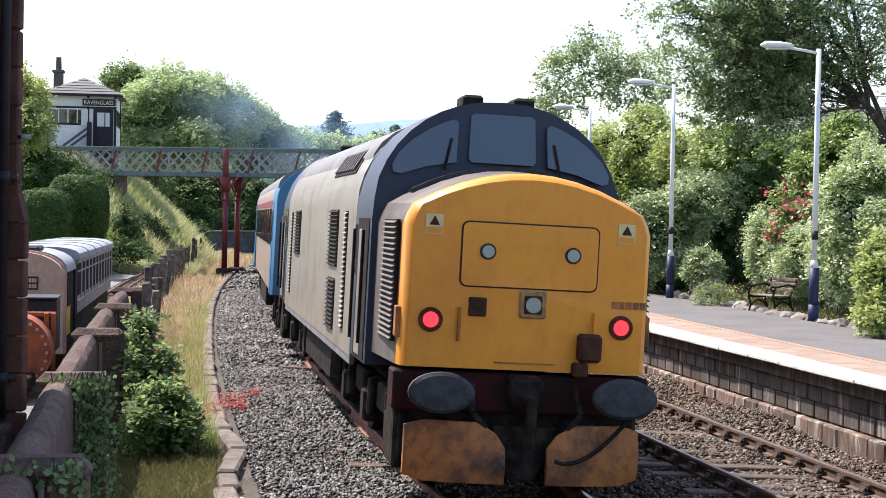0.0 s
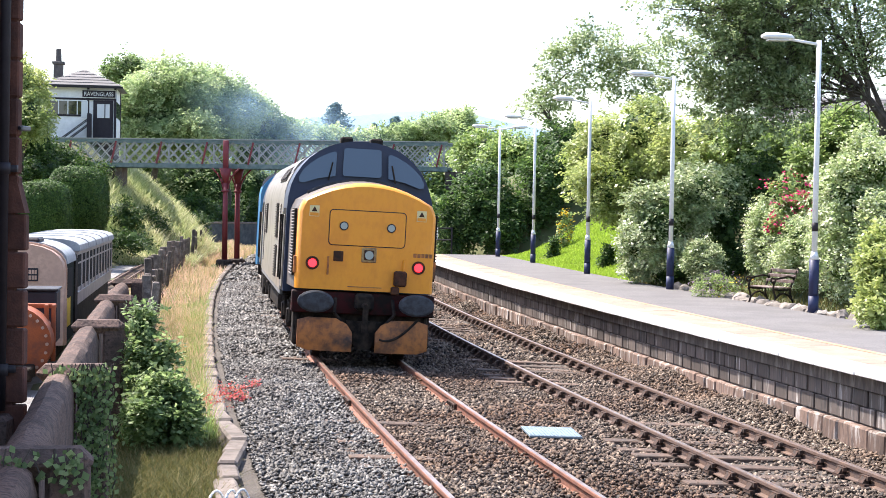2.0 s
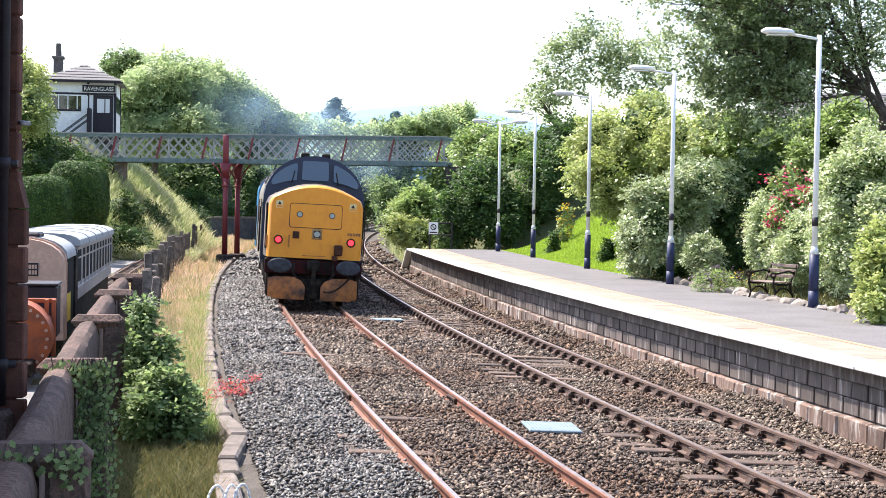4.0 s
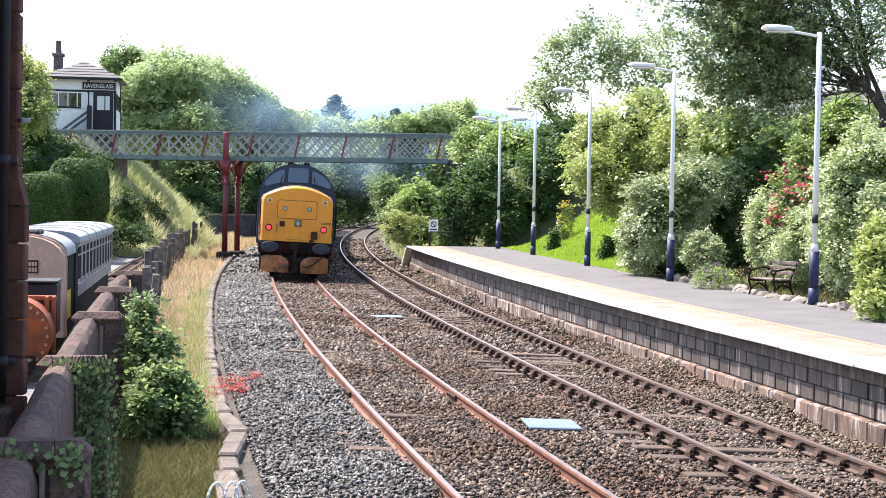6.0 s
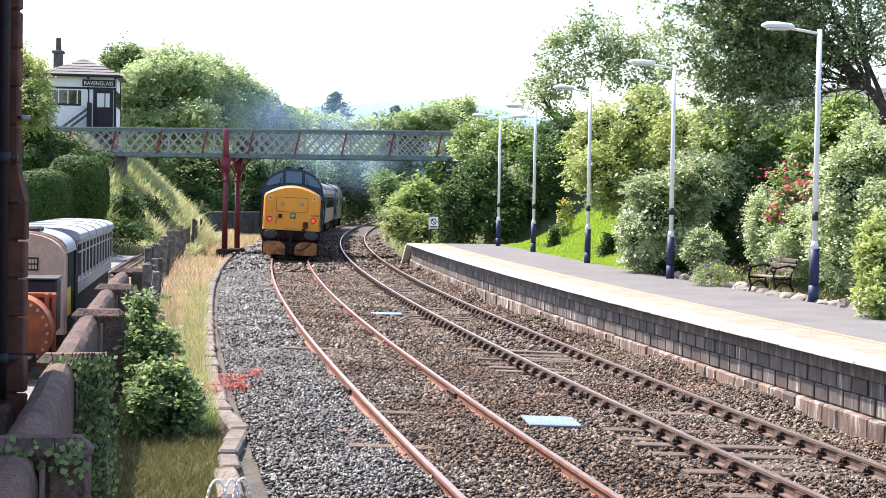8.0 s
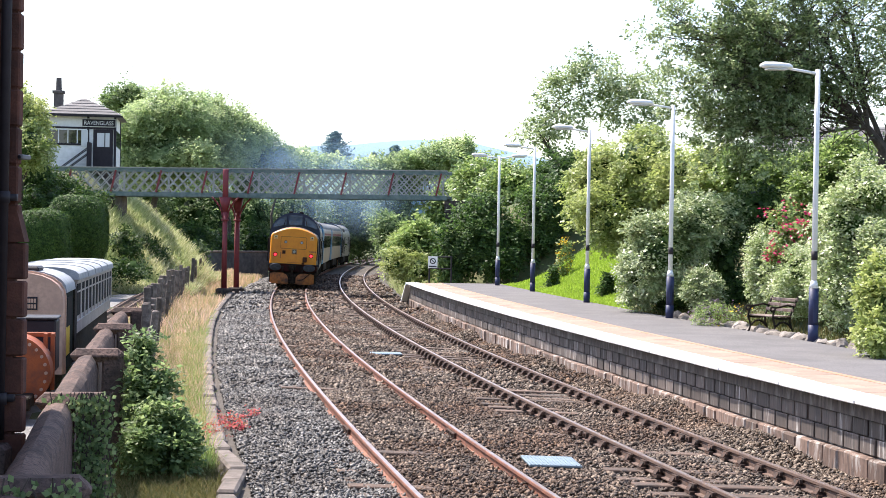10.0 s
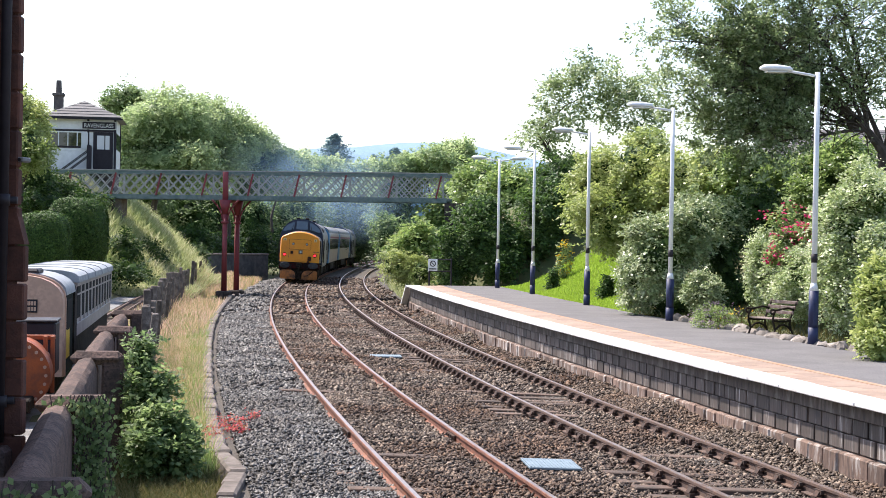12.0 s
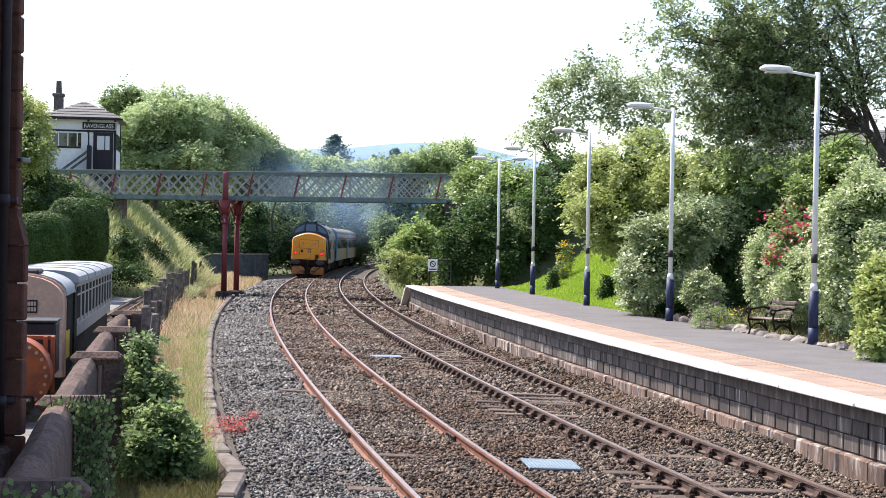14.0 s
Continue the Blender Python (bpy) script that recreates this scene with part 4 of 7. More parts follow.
    box(jb, 0.5, 0.72, min(Y(8.68), Y(8.86)), max(Y(8.68), Y(8.86)), 1.35, 1.62, 0.03)
    box(jb, 0.46, 0.6, min(Y(8.68), Y(8.84)), max(Y(8.68), Y(8.84)), 1.2, 1.34, 0.02)
    part("jumper_box", jb, DARK_RUST, nose, "rusty cable jumper box")
    bm = bmesh.new()
    for i in range(5):
        box(bm, 0.83 + i * 0.07, 0.885 + i * 0.07, min(Y(8.695), Y(8.708)), max(Y(8.695), Y(8.708)), 1.87, 1.94)
    part("number_bars", bm, SKIRT, nose, "faded dark marking")
    part("lamp_bracket", boxed(-0.3, 0.3, min(Y(8.69), Y(8.71)), max(Y(8.69), Y(8.71)), 1.3, 1.315), SKIRT, nose)
    part("buffer_beam", boxed(-1.25, 1.25, min(Y(8.3), Y(8.66)), max(Y(8.3), Y(8.66)), 0.82, 1.2, 0.02), material_red(), ob, "dark red buffer beam")
    bm = boxed(-0.16, 0.16, min(Y(8.6), Y(8.95)), max(Y(8.6), Y(8.95)), 0.9, 1.2, 0.05)
    rod(bm, (0, Y(8.85), 1.0), (0, Y(9.2), 0.98), 0.06, 0.05, 10)
    rod(bm, (0, Y(9.15), 1.0), (0, Y(9.12), 0.55), 0.05, 0.06, 10)
    part("coupling", bm, BLACK, ob, "black drawhook and coupling")
    # black filler added for the dark gap between the two blades
    part("plough_centre", loft(bmesh.new(), [[(x * w, Y(8.86 + 0.06 * (1 - x * x)), z) for x in (-1, -0.4, 0.4, 1)] + [(w, Y(8.8), z), (-w, Y(8.8), z)] for z, w in ((0.23, 0.13), (0.47, 0.22), (0.72, 0.3))]), BLACK, ob)
    # black box carried low to stand for shade under the locomotive
    part("frame_end", boxed(-1.2, 1.2, min(Y(7.9), Y(8.5)), max(Y(7.9), Y(8.5)), 0.24, 1.1, 0.03), BLACK, ob)
    bm, last = bmesh.new(), None
    for i in range(9):
        v = i / 8
        q = (0.95 - 0.68 * v, Y(9.03), 0.82 - 0.5 * math.sin(v * math.pi * 0.55) + 0.1 * v)
        if last:
            rod(bm, last, q, 0.022, 0.022, 8)
        last = q
    part("hose", bm, BLACK, ob)


NOSE_BROWN = material("nose_flank", (0.125, 0.1, 0.085), 0.6, second=(0.06, 0.045, 0.036), scale=2.0, fine=30, local=True, bump=0.1)
LAMP_BOX = material("lamp_box", (0.42, 0.28, 0.1), 0.6, second=(0.22, 0.12, 0.05), scale=9, local=True, bump=0.1)
CREAM_LABEL = material("label_cream", (0.72, 0.6, 0.3), 0.6, second=(0.62, 0.5, 0.24), scale=9, local=True, bump=0)
DARK_RUST = material("dark_rust", (0.09, 0.035, 0.018), 0.8, second=(0.03, 0.018, 0.012), scale=7, local=True, spec=0.2)
BEAM_RED = material("beam_red", (0.05, 0.008, 0.008), 0.75, second=(0.015, 0.01, 0.008), scale=4, local=True, spec=0.15)


def material_red():
    return BEAM_RED


def locomotive(m):
    ob = thing("diesel_locomotive", m, "grey and dark blue diesel locomotive with a dirty yellow nose", "locomotive", "train vehicles")
    part("body", loft(bmesh.new(), [[(x, y, z) for x, z in arch(1.34, 1.05, 2.74, 3.83, 20, 2.2)] for y in (-5.6, 5.6)]), BODY_GREY, ob)
    part("roof_panel", loft(bmesh.new(), [[(x, y, z + 0.012) for x, z in arch(1.2, 3.19, 3.2, 3.832, 14, 2.1)] for y in (-5.5, 5.5)]), ROOF_GREY, ob, "grey roof")
    for s in (-1, 1):
        cab_end(ob, s)
        bogie(ob, s * 5.75, (-2.1, 0.0, 2.1), 0.56, 5.0)
        # flank grilles and a lower skirt
        for y0, y1, z0, z1, n in ((-3.6, -2.5, 2.0, 2.72, 14), (-3.5, -2.6, 1.2, 1.85, 12), (-4.7, -4.4, 1.3, 2.7, 24), (2.6, 3.7, 2.0, 2.72, 14), (4.4, 4.7, 1.3, 2.7, 24)):
            part("grille_backing", boxed(s * 1.34 - 0.008, s * 1.34 + 0.008, y0, y1, z0, z1), BLACK, ob)
            part("grille", slats(s * 1.345, y0, y1, z0, z1, n, s), BODY_GREY if n == 24 else BLACK, ob)
        part("side_window", boxed(s * 1.34 - 0.01, s * 1.34 + 0.01, 5.7, 6.4, 2.1, 2.75, 0.004), DARK_GLASS, ob)
        part("skirting", boxed(s * 1.3 - 0.03, s * 1.3 + 0.03, -5.5, 5.5, 0.95, 1.06, 0.01), ROOF_GREY, ob)
        bm = bmesh.new()
        for i in range(9):
            y = -4.4 + i * 0.28
            last = None
            for a in (22, 34, 46, 58):
                c, q = math.cos(radians(a)), math.sin(radians(a))
                p = (s * 1.36 * c ** (2 / 2.2), y, 2.75 + 1.1 * q ** (2 / 2.2))
                if last:
                    bar(bm, last, p, 0.1, 0.04)
                last = p
        shell = []
        for y in (-4.6, -2.0):
            shell.append([(s * r * 1.352 * math.cos(radians(a)) ** (2 / 2.2), y, 2.747 + r * 1.098 * math.sin(radians(a)) ** (2 / 2.2)) for r, span in ((1.0, (20, 32, 44, 60)), (0.985, (60, 44, 32, 20))) for a in span])
        part("roof_grille_backing", loft(bmesh.new(), shell), BLACK, ob)
        part("roof_grille", bm, NOSE_BROWN, ob)
        part("fuel_tank", boxed(s * 0.75 - 0.45, s * 0.75 + 0.45, -2.2, 2.2, 0.35, 1.0, 0.12), BLACK, ob)
    part("roof_hatch", boxed(-0.5, 0.5, -4.6, -2.6, 3.72, 3.86, 0.04), ROOF_GREY, ob)
    part("exhaust", boxed(-0.35, 0.35, -0.6, 0.6, 3.72, 3.88, 0.04), BLACK, ob)
    return ob


def coach(m):
    ob = thing("railway_coach", m, "tan coach with bright blue ends and a grey roof", "railway coach", "train vehicles")
    part("body", loft(bmesh.new(), [[(x * (1 if z > 1.3 else 0.97), y, z) for x, z in arch(1.39, 1.0, 2.95, 3.75, 20, 2.2)] for y in (-8.6, 8.6)]), COACH_TAN, ob)
    part("roof", loft(bmesh.new(), [[(x, y, z + 0.012) for x, z in arch(1.33, 3.2, 3.21, 3.755, 14, 2.1)] for y in (-9.8, 9.8)]), ROOF_GREY, ob, "grey roof")
    for s in (-1, 1):
        part("vestibule", loft(bmesh.new(), [[(x, s * y, z) for x, z in arch(w, 1.0, 2.95, 3.75, 20, 2.2)] for y, w in ((8.602, 1.39), (9.7, 1.39), (9.85, 1.34))]), SKY_BLUE, ob, "bright blue coach end")
        part("gangway", boxed(-0.5, 0.5, min(s * 9.85, s * 10.2), max(s * 9.85, s * 10.2), 1.1, 3.2, 0.03), BLACK, ob)
        bogie(ob, s * 7.1, (-1.3, 1.3), 0.46, 3.4)
        part("underframe_box", boxed(s * 0.9 - 0.4, s * 0.9 + 0.4, -3.5, 2.5, 0.45, 1.0, 0.03), BLACK, ob)
        part("waist_band", boxed(s * 1.392 - 0.004, s * 1.392 + 0.004, -8.6, 8.6, 2.82, 2.95), BRIDGE_RED, ob)
        for i in range(8):
            y = -7.3 + i * 2.08
            part("window", boxed(s * 1.39 - 0.008, s * 1.39 + 0.008, y - 0.7, y + 0.7, 2.0, 2.78, 0.004), DARK_GLASS, ob)
        for yy in (-9.25, 9.25):
            dr = part("door", boxed(s * 1.392 - 0.008, s * 1.392 + 0.008, yy - 0.4, yy + 0.4, 1.05, 2.9, 0.004), SKY_BLUE, ob)
            part("door_window", boxed(s * 1.4 - 0.004, s * 1.4 + 0.004, yy - 0.25, yy + 0.25, 2.1, 2.75), DARK_GLASS, dr)
    return ob


loco = locomotive(pose(0, 0, 0))
coach_one = coach(pose(0, 0, 0))
coach_two = copy_thing(coach_one, pose(0, 0, 0))
loco_front = copy_thing(loco, pose(0, 0, 0))

# distance of the rear lamps along the line, in metres
TRAIN_RUN = [(0.0, 16.05), (0.5, 19.20), (1.0, 22.37), (1.5, 25.58), (2.0, 28.85), (2.5, 32.17), (3.0, 35.48), (3.5, 38.79), (4.0, 42.12), (4.5, 45.47), (5.0, 48.84), (5.5, 52.25), (6.0, 55.68), (6.5, 59.15), (7.0, 62.66), (7.5, 66.27), (8.0, 69.91), (8.5, 73.59), (9.0, 77.30), (9.5, 81.04), (10.0, 84.82), (10.5, 88.63), (11.0, 92.48), (11.5, 96.36), (12.0, 100.27), (12.5, 104.22), (13.0, 108.21), (13.5, 112.22), (14.0, 116.27)]


def on_track(y, half):
    """The pose of a vehicle whose bogies stand half a metre count before and behind the place y on the first track."""
    a, b = beside(y - half, SIX_FOOT), beside(y + half, SIX_FOOT)
    d = b - a
    return Matrix.Translation((a + b) / 2) @ Matrix.Rotation(math.atan2(-d.x, d.y), 4, "Z") @ Matrix.Rotation(CANT, 4, "Y")


def motions():
    for ob, ahead, half in ((loco, 8.7, 5.7), (coach_one, 28.0, 7.0), (coach_two, 48.5, 7.0), (loco_front, 67.6, 5.7)):
        walk(ob, [(t, on_track(y + ahead * 0.985, half)) for t, y in TRAIN_RUN])
    ts = [round(i / 15, 4) for i in range(211)]
    run = np.interp(ts, [t for t, _ in TRAIN_RUN], [y for _, y in TRAIN_RUN])
    for ob in (loco, coach_one, coach_two, loco_front):
        for wheel in [o for o in ob.children_recursive if o.name.split(".")[0] == "wheel"]:
            at = wheel.matrix_basis.translation.copy()
            walk(wheel, [(t, pose(*at, -math.degrees((s - run[0]) / at.z))) for t, s in zip(ts, run)])
    for ob, p, d in PUFFS:
        walk(ob, [(t, pose(p[0] + d[0] * t / 14, p[1] + d[1] * t / 14, p[2] + d[2] * t / 14)) for t in (0.0, 7.0, 14.0)])


# ---- beside the line: kerb, fence, building, narrow-gauge train ----
def kerb():
    ob = thing("kerb", pose(0, 0, 0), "row of worn pale concrete kerb stones beside the grass", "kerb")
    rng = random.Random(8)
    me = [shared(boxed(-0.11 - k, 0.11 + k, -0.43, 0.43, -0.3, 0.0, 0.03), KERB, "kerb_stone") for k in (0, 0.012)]
    y = 14.0
    while y < 90:
        off = -5.93 - 0.006 * max(0, y - 40) + (0.14 * math.exp(-((y - 21.0) / 1.6) ** 2)) - 0.12 * step(20, 16, y)
        child("kerb_stone", rng.choice(me), ob, lay(y, off + rng.uniform(-0.015, 0.015), -0.13 + rng.uniform(-0.02, 0.02), False) @ pose(0, 0, 0, rng.uniform(-1, 1), rng.uniform(-2, 2), rng.uniform(-1.5, 1.5) + (6 if 20.6 < y < 23 else -7 if 18.5 < y < 20.6 else 0)))
        y += 0.875


kerb()


def concrete_fence():
    """Heavy precast posts with a thick rail between them, then slim posts with wires."""
    ob = thing("concrete_fence", pose(0, 0, 0), "heavy brown weathered concrete post and rail fence", "fence")
    rng = random.Random(3)
    ys = [5.0, 11.0, 16.0, 21.6, 27.2, 32.8]
    for k, y in enumerate(ys):
        p = part("post", boxed(0.04, 0.3, -0.13, 0.13, -0.5, 1.2, 0.03), CONCRETE, ob)
        cap = part("cap", boxed(-0.34, 0.32, -0.15, 0.15, 1.06, 1.23, 0.075), CONCRETE, ob)
        cap.matrix_basis = lay(y, -7.47, 0, False)
        p.matrix_basis = lay(y, -7.47, 0, False) @ pose(0, 0, 0, rng.uniform(-1, 1), rng.uniform(-1, 1), 0)
    for y0, y1 in zip(ys, ys[1:]):
        a, c = beside(y0 + 0.14, -7.5), beside(y1 - 0.14, -7.5)
        n = (c - a).length
        edge = [(-0.25, 0.4), (-0.27, 0.95), (-0.25, 1.06), (-0.2, 1.13), (-0.12, 1.165), (-0.04, 1.15), (0.01, 1.09), (0.03, 0.98), (0.03, 0.4)]
        cuts = 14
        bm = loft(bmesh.new(), [[(u + rng.uniform(-0.006, 0.006), -n / 2 + n * i / cuts, z + (rng.uniform(-0.01, 0.01) if z > 0.9 else 0)) for u, z in edge] for i in range(cuts + 1)])
        rail = part("top_rail", bm, CONCRETE, ob)
        d = c - a
        rail.matrix_basis = Matrix.Translation((a + c) / 2) @ Matrix.Rotation(math.atan2(-d.x, d.y), 4, "Z")
    return ob


concrete_fence()


def slim_fence():
    ob = thing("post_and_wire_fence", pose(0, 0, 0), "row of crooked slim brown-grey concrete posts with wires", "fence")
    rng = random.Random(5)
    me = [shared(boxed(-w, w, -0.06, 0.06, -0.6, h, 0.02), FENCE_GREY, "fence_post") for w, h in ((0.06, 1.4), (0.075, 1.5), (0.09, 1.3), (0.065, 1.2))]
    y, place = 28.0, []
    while y < 92:
        off = -7.12 - 0.021 * (y - 34)
        m = lay(y, off + rng.uniform(-0.06, 0.06), rng.uniform(-0.12, 0.06), False) @ pose(0, 0, 0, rng.uniform(-4, 4), rng.uniform(-4, 6), rng.uniform(-12, 12))
        child("fence_post", rng.choice(me), ob, m)
        place.append(m.translation)
        y += rng.uniform(1.5, 2.4)
    for z in (0.25, 0.5, 0.75, 1.0):
        bm = bmesh.new()
        for p, q in zip(place, place[1:]):
            rod(bm, (p.x, p.y, z), (q.x, q.y, z), 0.01, 0.01, 4)
        part("wire", bm, FENCE_GREY, ob)


FENCE_GREY = material("fence_grey", (0.15, 0.12, 0.1), 0.95, second=(0.075, 0.06, 0.05), scale=5, third=(0.25, 0.22, 0.19), fine=30, spread=0.35, bump=0.6)
slim_fence()


def station_building():
    ob = thing("building_corner", pose(0, 0, 0), "red sandstone corner pier of a station building with a black drainpipe", "building")
    part("wall", boxed(-9.0, -4.32, 5.0, 14.5, -0.3, 6.0), SANDSTONE, ob)
    rng = random.Random(2)
    part("core", boxed(-4.315, -3.69, 14.0, 14.1, -0.3, 9.0), SANDSTONE, ob)
    z = -0.05
    for i in range(27):
        right = -3.6 if z < 2.35 else -3.665
        if z > 9:
            break
        part("quoin", boxed(-4.31, right + rng.uniform(-0.006, 0.006), 13.98 + rng.uniform(-0.006, 0.006), 14.12, z + 0.008, z + 0.32, 0.014), SANDSTONE, ob)
        z += 0.33
    bm = bmesh.new()
    loft(bm, [[(-4.0, y, 2.59), (-3.598, y, 2.59), (-3.668, y, 2.86), (-4.0, y, 2.86)] for y in (13.97, 14.13)])
    part("weathering", bm, SANDSTONE, ob, "sloped stone weathering")
    bm = rod(bmesh.new(), (-3.765, 13.86, 0.9), (-3.735, 13.86, 9.0), 0.045, 0.045, 14)
    for zz in (1.2, 2.92, 4.9, 6.9):
        rod(bm, (-3.76, 13.86, zz), (-3.76, 13.86, zz + 0.1), 0.06, 0.06, 14)
        box(bm, -3.84, -3.66, 13.9, 13.975, zz + 0.02, zz + 0.08)
    part("drainpipe", bm, DARK_PAINT, ob, "black iron drainpipe", True)
    part("plinth", boxed(-4.4, -3.68, 13.7, 14.1, -0.3, 0.86, 0.04), CONCRETE, ob)
    return ob


station_building()


def wall_camera():
    ob = thing("wall_camera", pose(-3.675, 14.02, 3.32, 0, 0, -20), "small grey camera on a wall bracket at the building's corner", "camera")
    part("bracket", rod(bmesh.new(), (-0.03, 0, 0.0), (0.035, 0, 0.0), 0.014, 0.014, 8), LAMP_GREY, ob)
    part("housing", boxed(0.015, 0.07, -0.04, 0.09, -0.022, 0.022, 0.01), ROOF_GREY, ob)
    part("lens", disc(0.043, -0.042, 0.0, 0.015, -0.012), DARK_PAINT, ob)


wall_camera()


CREAM = material("cream_panel", (0.56, 0.35, 0.25), 0.55, second=(0.46, 0.29, 0.21), scale=3, third=(0.4, 0.25, 0.18), fine=12, bump=0.05)
PALE_GREY = material("carriage_grey", (0.42, 0.38, 0.36), 0.5, second=(0.3, 0.27, 0.255), scale=3, bump=0.05)
ROOF_WHITE = material("carriage_roof", (0.34, 0.355, 0.365), 0.6, second=(0.25, 0.26, 0.27), scale=3, bump=0.05)
ORANGE_RUST = material("orange_paint", (0.4, 0.09, 0.02), 0.6, second=(0.22, 0.06, 0.025), scale=5)
STRIPE = material("yellow_stripe", (0.75, 0.5, 0.02), 0.5)
NG = -9.05


def small_arch(w, z0, ze, zt, n=12):
    return arch(w, z0, ze, zt, n, 2.3)


def narrow_gauge_carriage(y, length, label):
    ob = thing("narrow_gauge_carriage", lay(y, NG, 0.1, False), label, "railway carriage", "narrow-gauge train")
    h = length / 2
    part("body", loft(bmesh.new(), [[(x, v, z) for x, z in arch(0.78, 0.76, 1.72, 1.85, 12, 3.2)] for v in (-h, h)]), PALE_GREY, ob)
    part("roof", loft(bmesh.new(), [[(x, v, z) for x, z in arch(0.84, 1.73, 1.75, 1.96, 12, 3.2)] for v in (-h - 0.06, h + 0.06)]), ROOF_WHITE, ob, "pale grey curved roof")
    n = int(length / 0.95)
    for i in range(1, 5):
        v = -h + i * length / 5
        part("roof_rib", loft(bmesh.new(), [[(x * 1.01, q, z + 0.012) for x, z in arch(0.84, 1.73, 1.75, 1.96, 12, 3.2)] for q in (v - 0.03, v + 0.03)]), ROOF_WHITE, ob)
    for s in (-1, 1):
        part("waist_rail", boxed(s * 0.785 - 0.015, s * 0.785 + 0.02, -h, h, 0.96, 1.0, 0.005), PALE_GREY, ob)
        part("window_rail", boxed(s * 0.785 - 0.015, s * 0.785 + 0.02, -h, h, 1.66, 1.72, 0.005), PALE_GREY, ob)
        for i in range(n):
            c = -h + (i + 0.5) * length / n
            w = part("window", boxed(s * 0.78 - 0.012, s * 0.78 + 0.012, c - 0.38, c + 0.38, 1.08, 1.66, 0.004), SMOKED, ob)
            part("window_pillar", boxed(s * 0.785 - 0.015, s * 0.785 + 0.02, c + 0.33, c + 0.5, 1.0, 1.72, 0.006), PALE_GREY, ob, "pale pillar between windows")
            part("top_light_bar", boxed(s * 0.785 - 0.015, s * 0.785 + 0.016, c - 0.4, c + 0.33, 1.5, 1.53), PALE_GREY, ob)
        part("solebar", boxed(s * 0.66 - 0.05, s * 0.66 + 0.05, -h, h, 0.3, 0.758), BLACK, ob)
    for a in (-h * 0.7, h * 0.7):
        for s in (-1, 1):
            for t in (-0.35, 0.35):
                part("wheel", rod(bmesh.new(), (s * 0.18, a + t, 0.2), (s * 0.26, a + t, 0.2), 0.19, 0.19, 16), BLACK, ob)
        part("truck", boxed(-0.4, 0.4, a - 0.6, a + 0.6, 0.12, 0.3), BLACK, ob)
    return ob


narrow_gauge_carriage(35.5, 10.6, "small pale grey narrow-gauge carriage with a row of windows")


def narrow_gauge_diesel():
    ob = thing("narrow_gauge_locomotive", lay(29.6, NG, 0.1, False), "small cream and green narrow-gauge locomotive cab", "locomotive", "narrow-gauge train")
    part("body", loft(bmesh.new(), [[(x, v, z) for x, z in small_arch(0.76, 0.3, 1.55, 1.9)] for v in (-2.2, -0.1)]), BODY_DARK, ob)
    part("end_panel", loft(bmesh.new(), [[(x * k, v, z) for x, z in small_arch(0.78, 0.3, 1.5, 1.93)] for v, k in ((-2.35, 0.97), (-2.3, 1.0), (-2.2, 1.0))]), CREAM, ob, "cream end panel")
    part("end_rim", loft(bmesh.new(), [[(x, v, z) for x, z in small_arch(0.8, 0.3, 1.53, 1.96)] for v in (-2.199, -2.14)]), CREAM, ob)
    part("roof", loft(bmesh.new(), [[(x, v, z) for x, z in small_arch(0.8, 1.6, 1.62, 1.97)] for v in (-2.1, -0.1)]), ROOF_WHITE, ob)
    part("roof_visor", boxed(-0.6, 0.35, -2.1, -1.2, 1.93, 2.02, 0.03), DARK_PAINT, ob)
    for s in (-1, 1):
        part("side_window", boxed(s * 0.765 - 0.01, s * 0.765 + 0.01, -1.6, -0.6, 1.0, 1.5, 0.004), SMOKED, ob)
        part("side_stripe", boxed(s * 0.765 - 0.01, s * 0.765 + 0.01, -2.1, -1.0, 0.55, 1.02), STRIPE, ob, "yellow warning stripe")
        part("bellows", boxed(s * 0.6 - 0.14, s * 0.6 + 0.14, -0.1, 0.45, 0.4, 1.7, 0.03), BLACK, ob)
    part("gangway", loft(bmesh.new(), [[(x, v, z) for x, z in small_arch(0.79, 0.4, 1.58, 1.9)] for v in (-0.09, 0.5)]), BLACK, ob, "black gangway between cab and carriage")
    bm = boxed(0.07, 0.36, -2.37, -2.352, 1.33, 1.54)
    plate = part("name_plate", bm, DARK_PAINT, ob, "dark plate with worn lettering")
    bm = bmesh.new()
    for r in range(2):
        for i in range(6):
            box(bm, 0.09 + i * 0.043, 0.123 + i * 0.043, -2.376, -2.369, 1.355 + r * 0.09, 1.42 + r * 0.09)
    part("lettering_bars", bm, CREAM, plate)
    part("frame", boxed(-0.6, 0.6, -2.2, -0.1, 0.05, 0.3), BLACK, ob)


BODY_DARK = material("dark_green_paint", (0.016, 0.022, 0.017), 0.85, spec=0.1)
narrow_gauge_diesel()


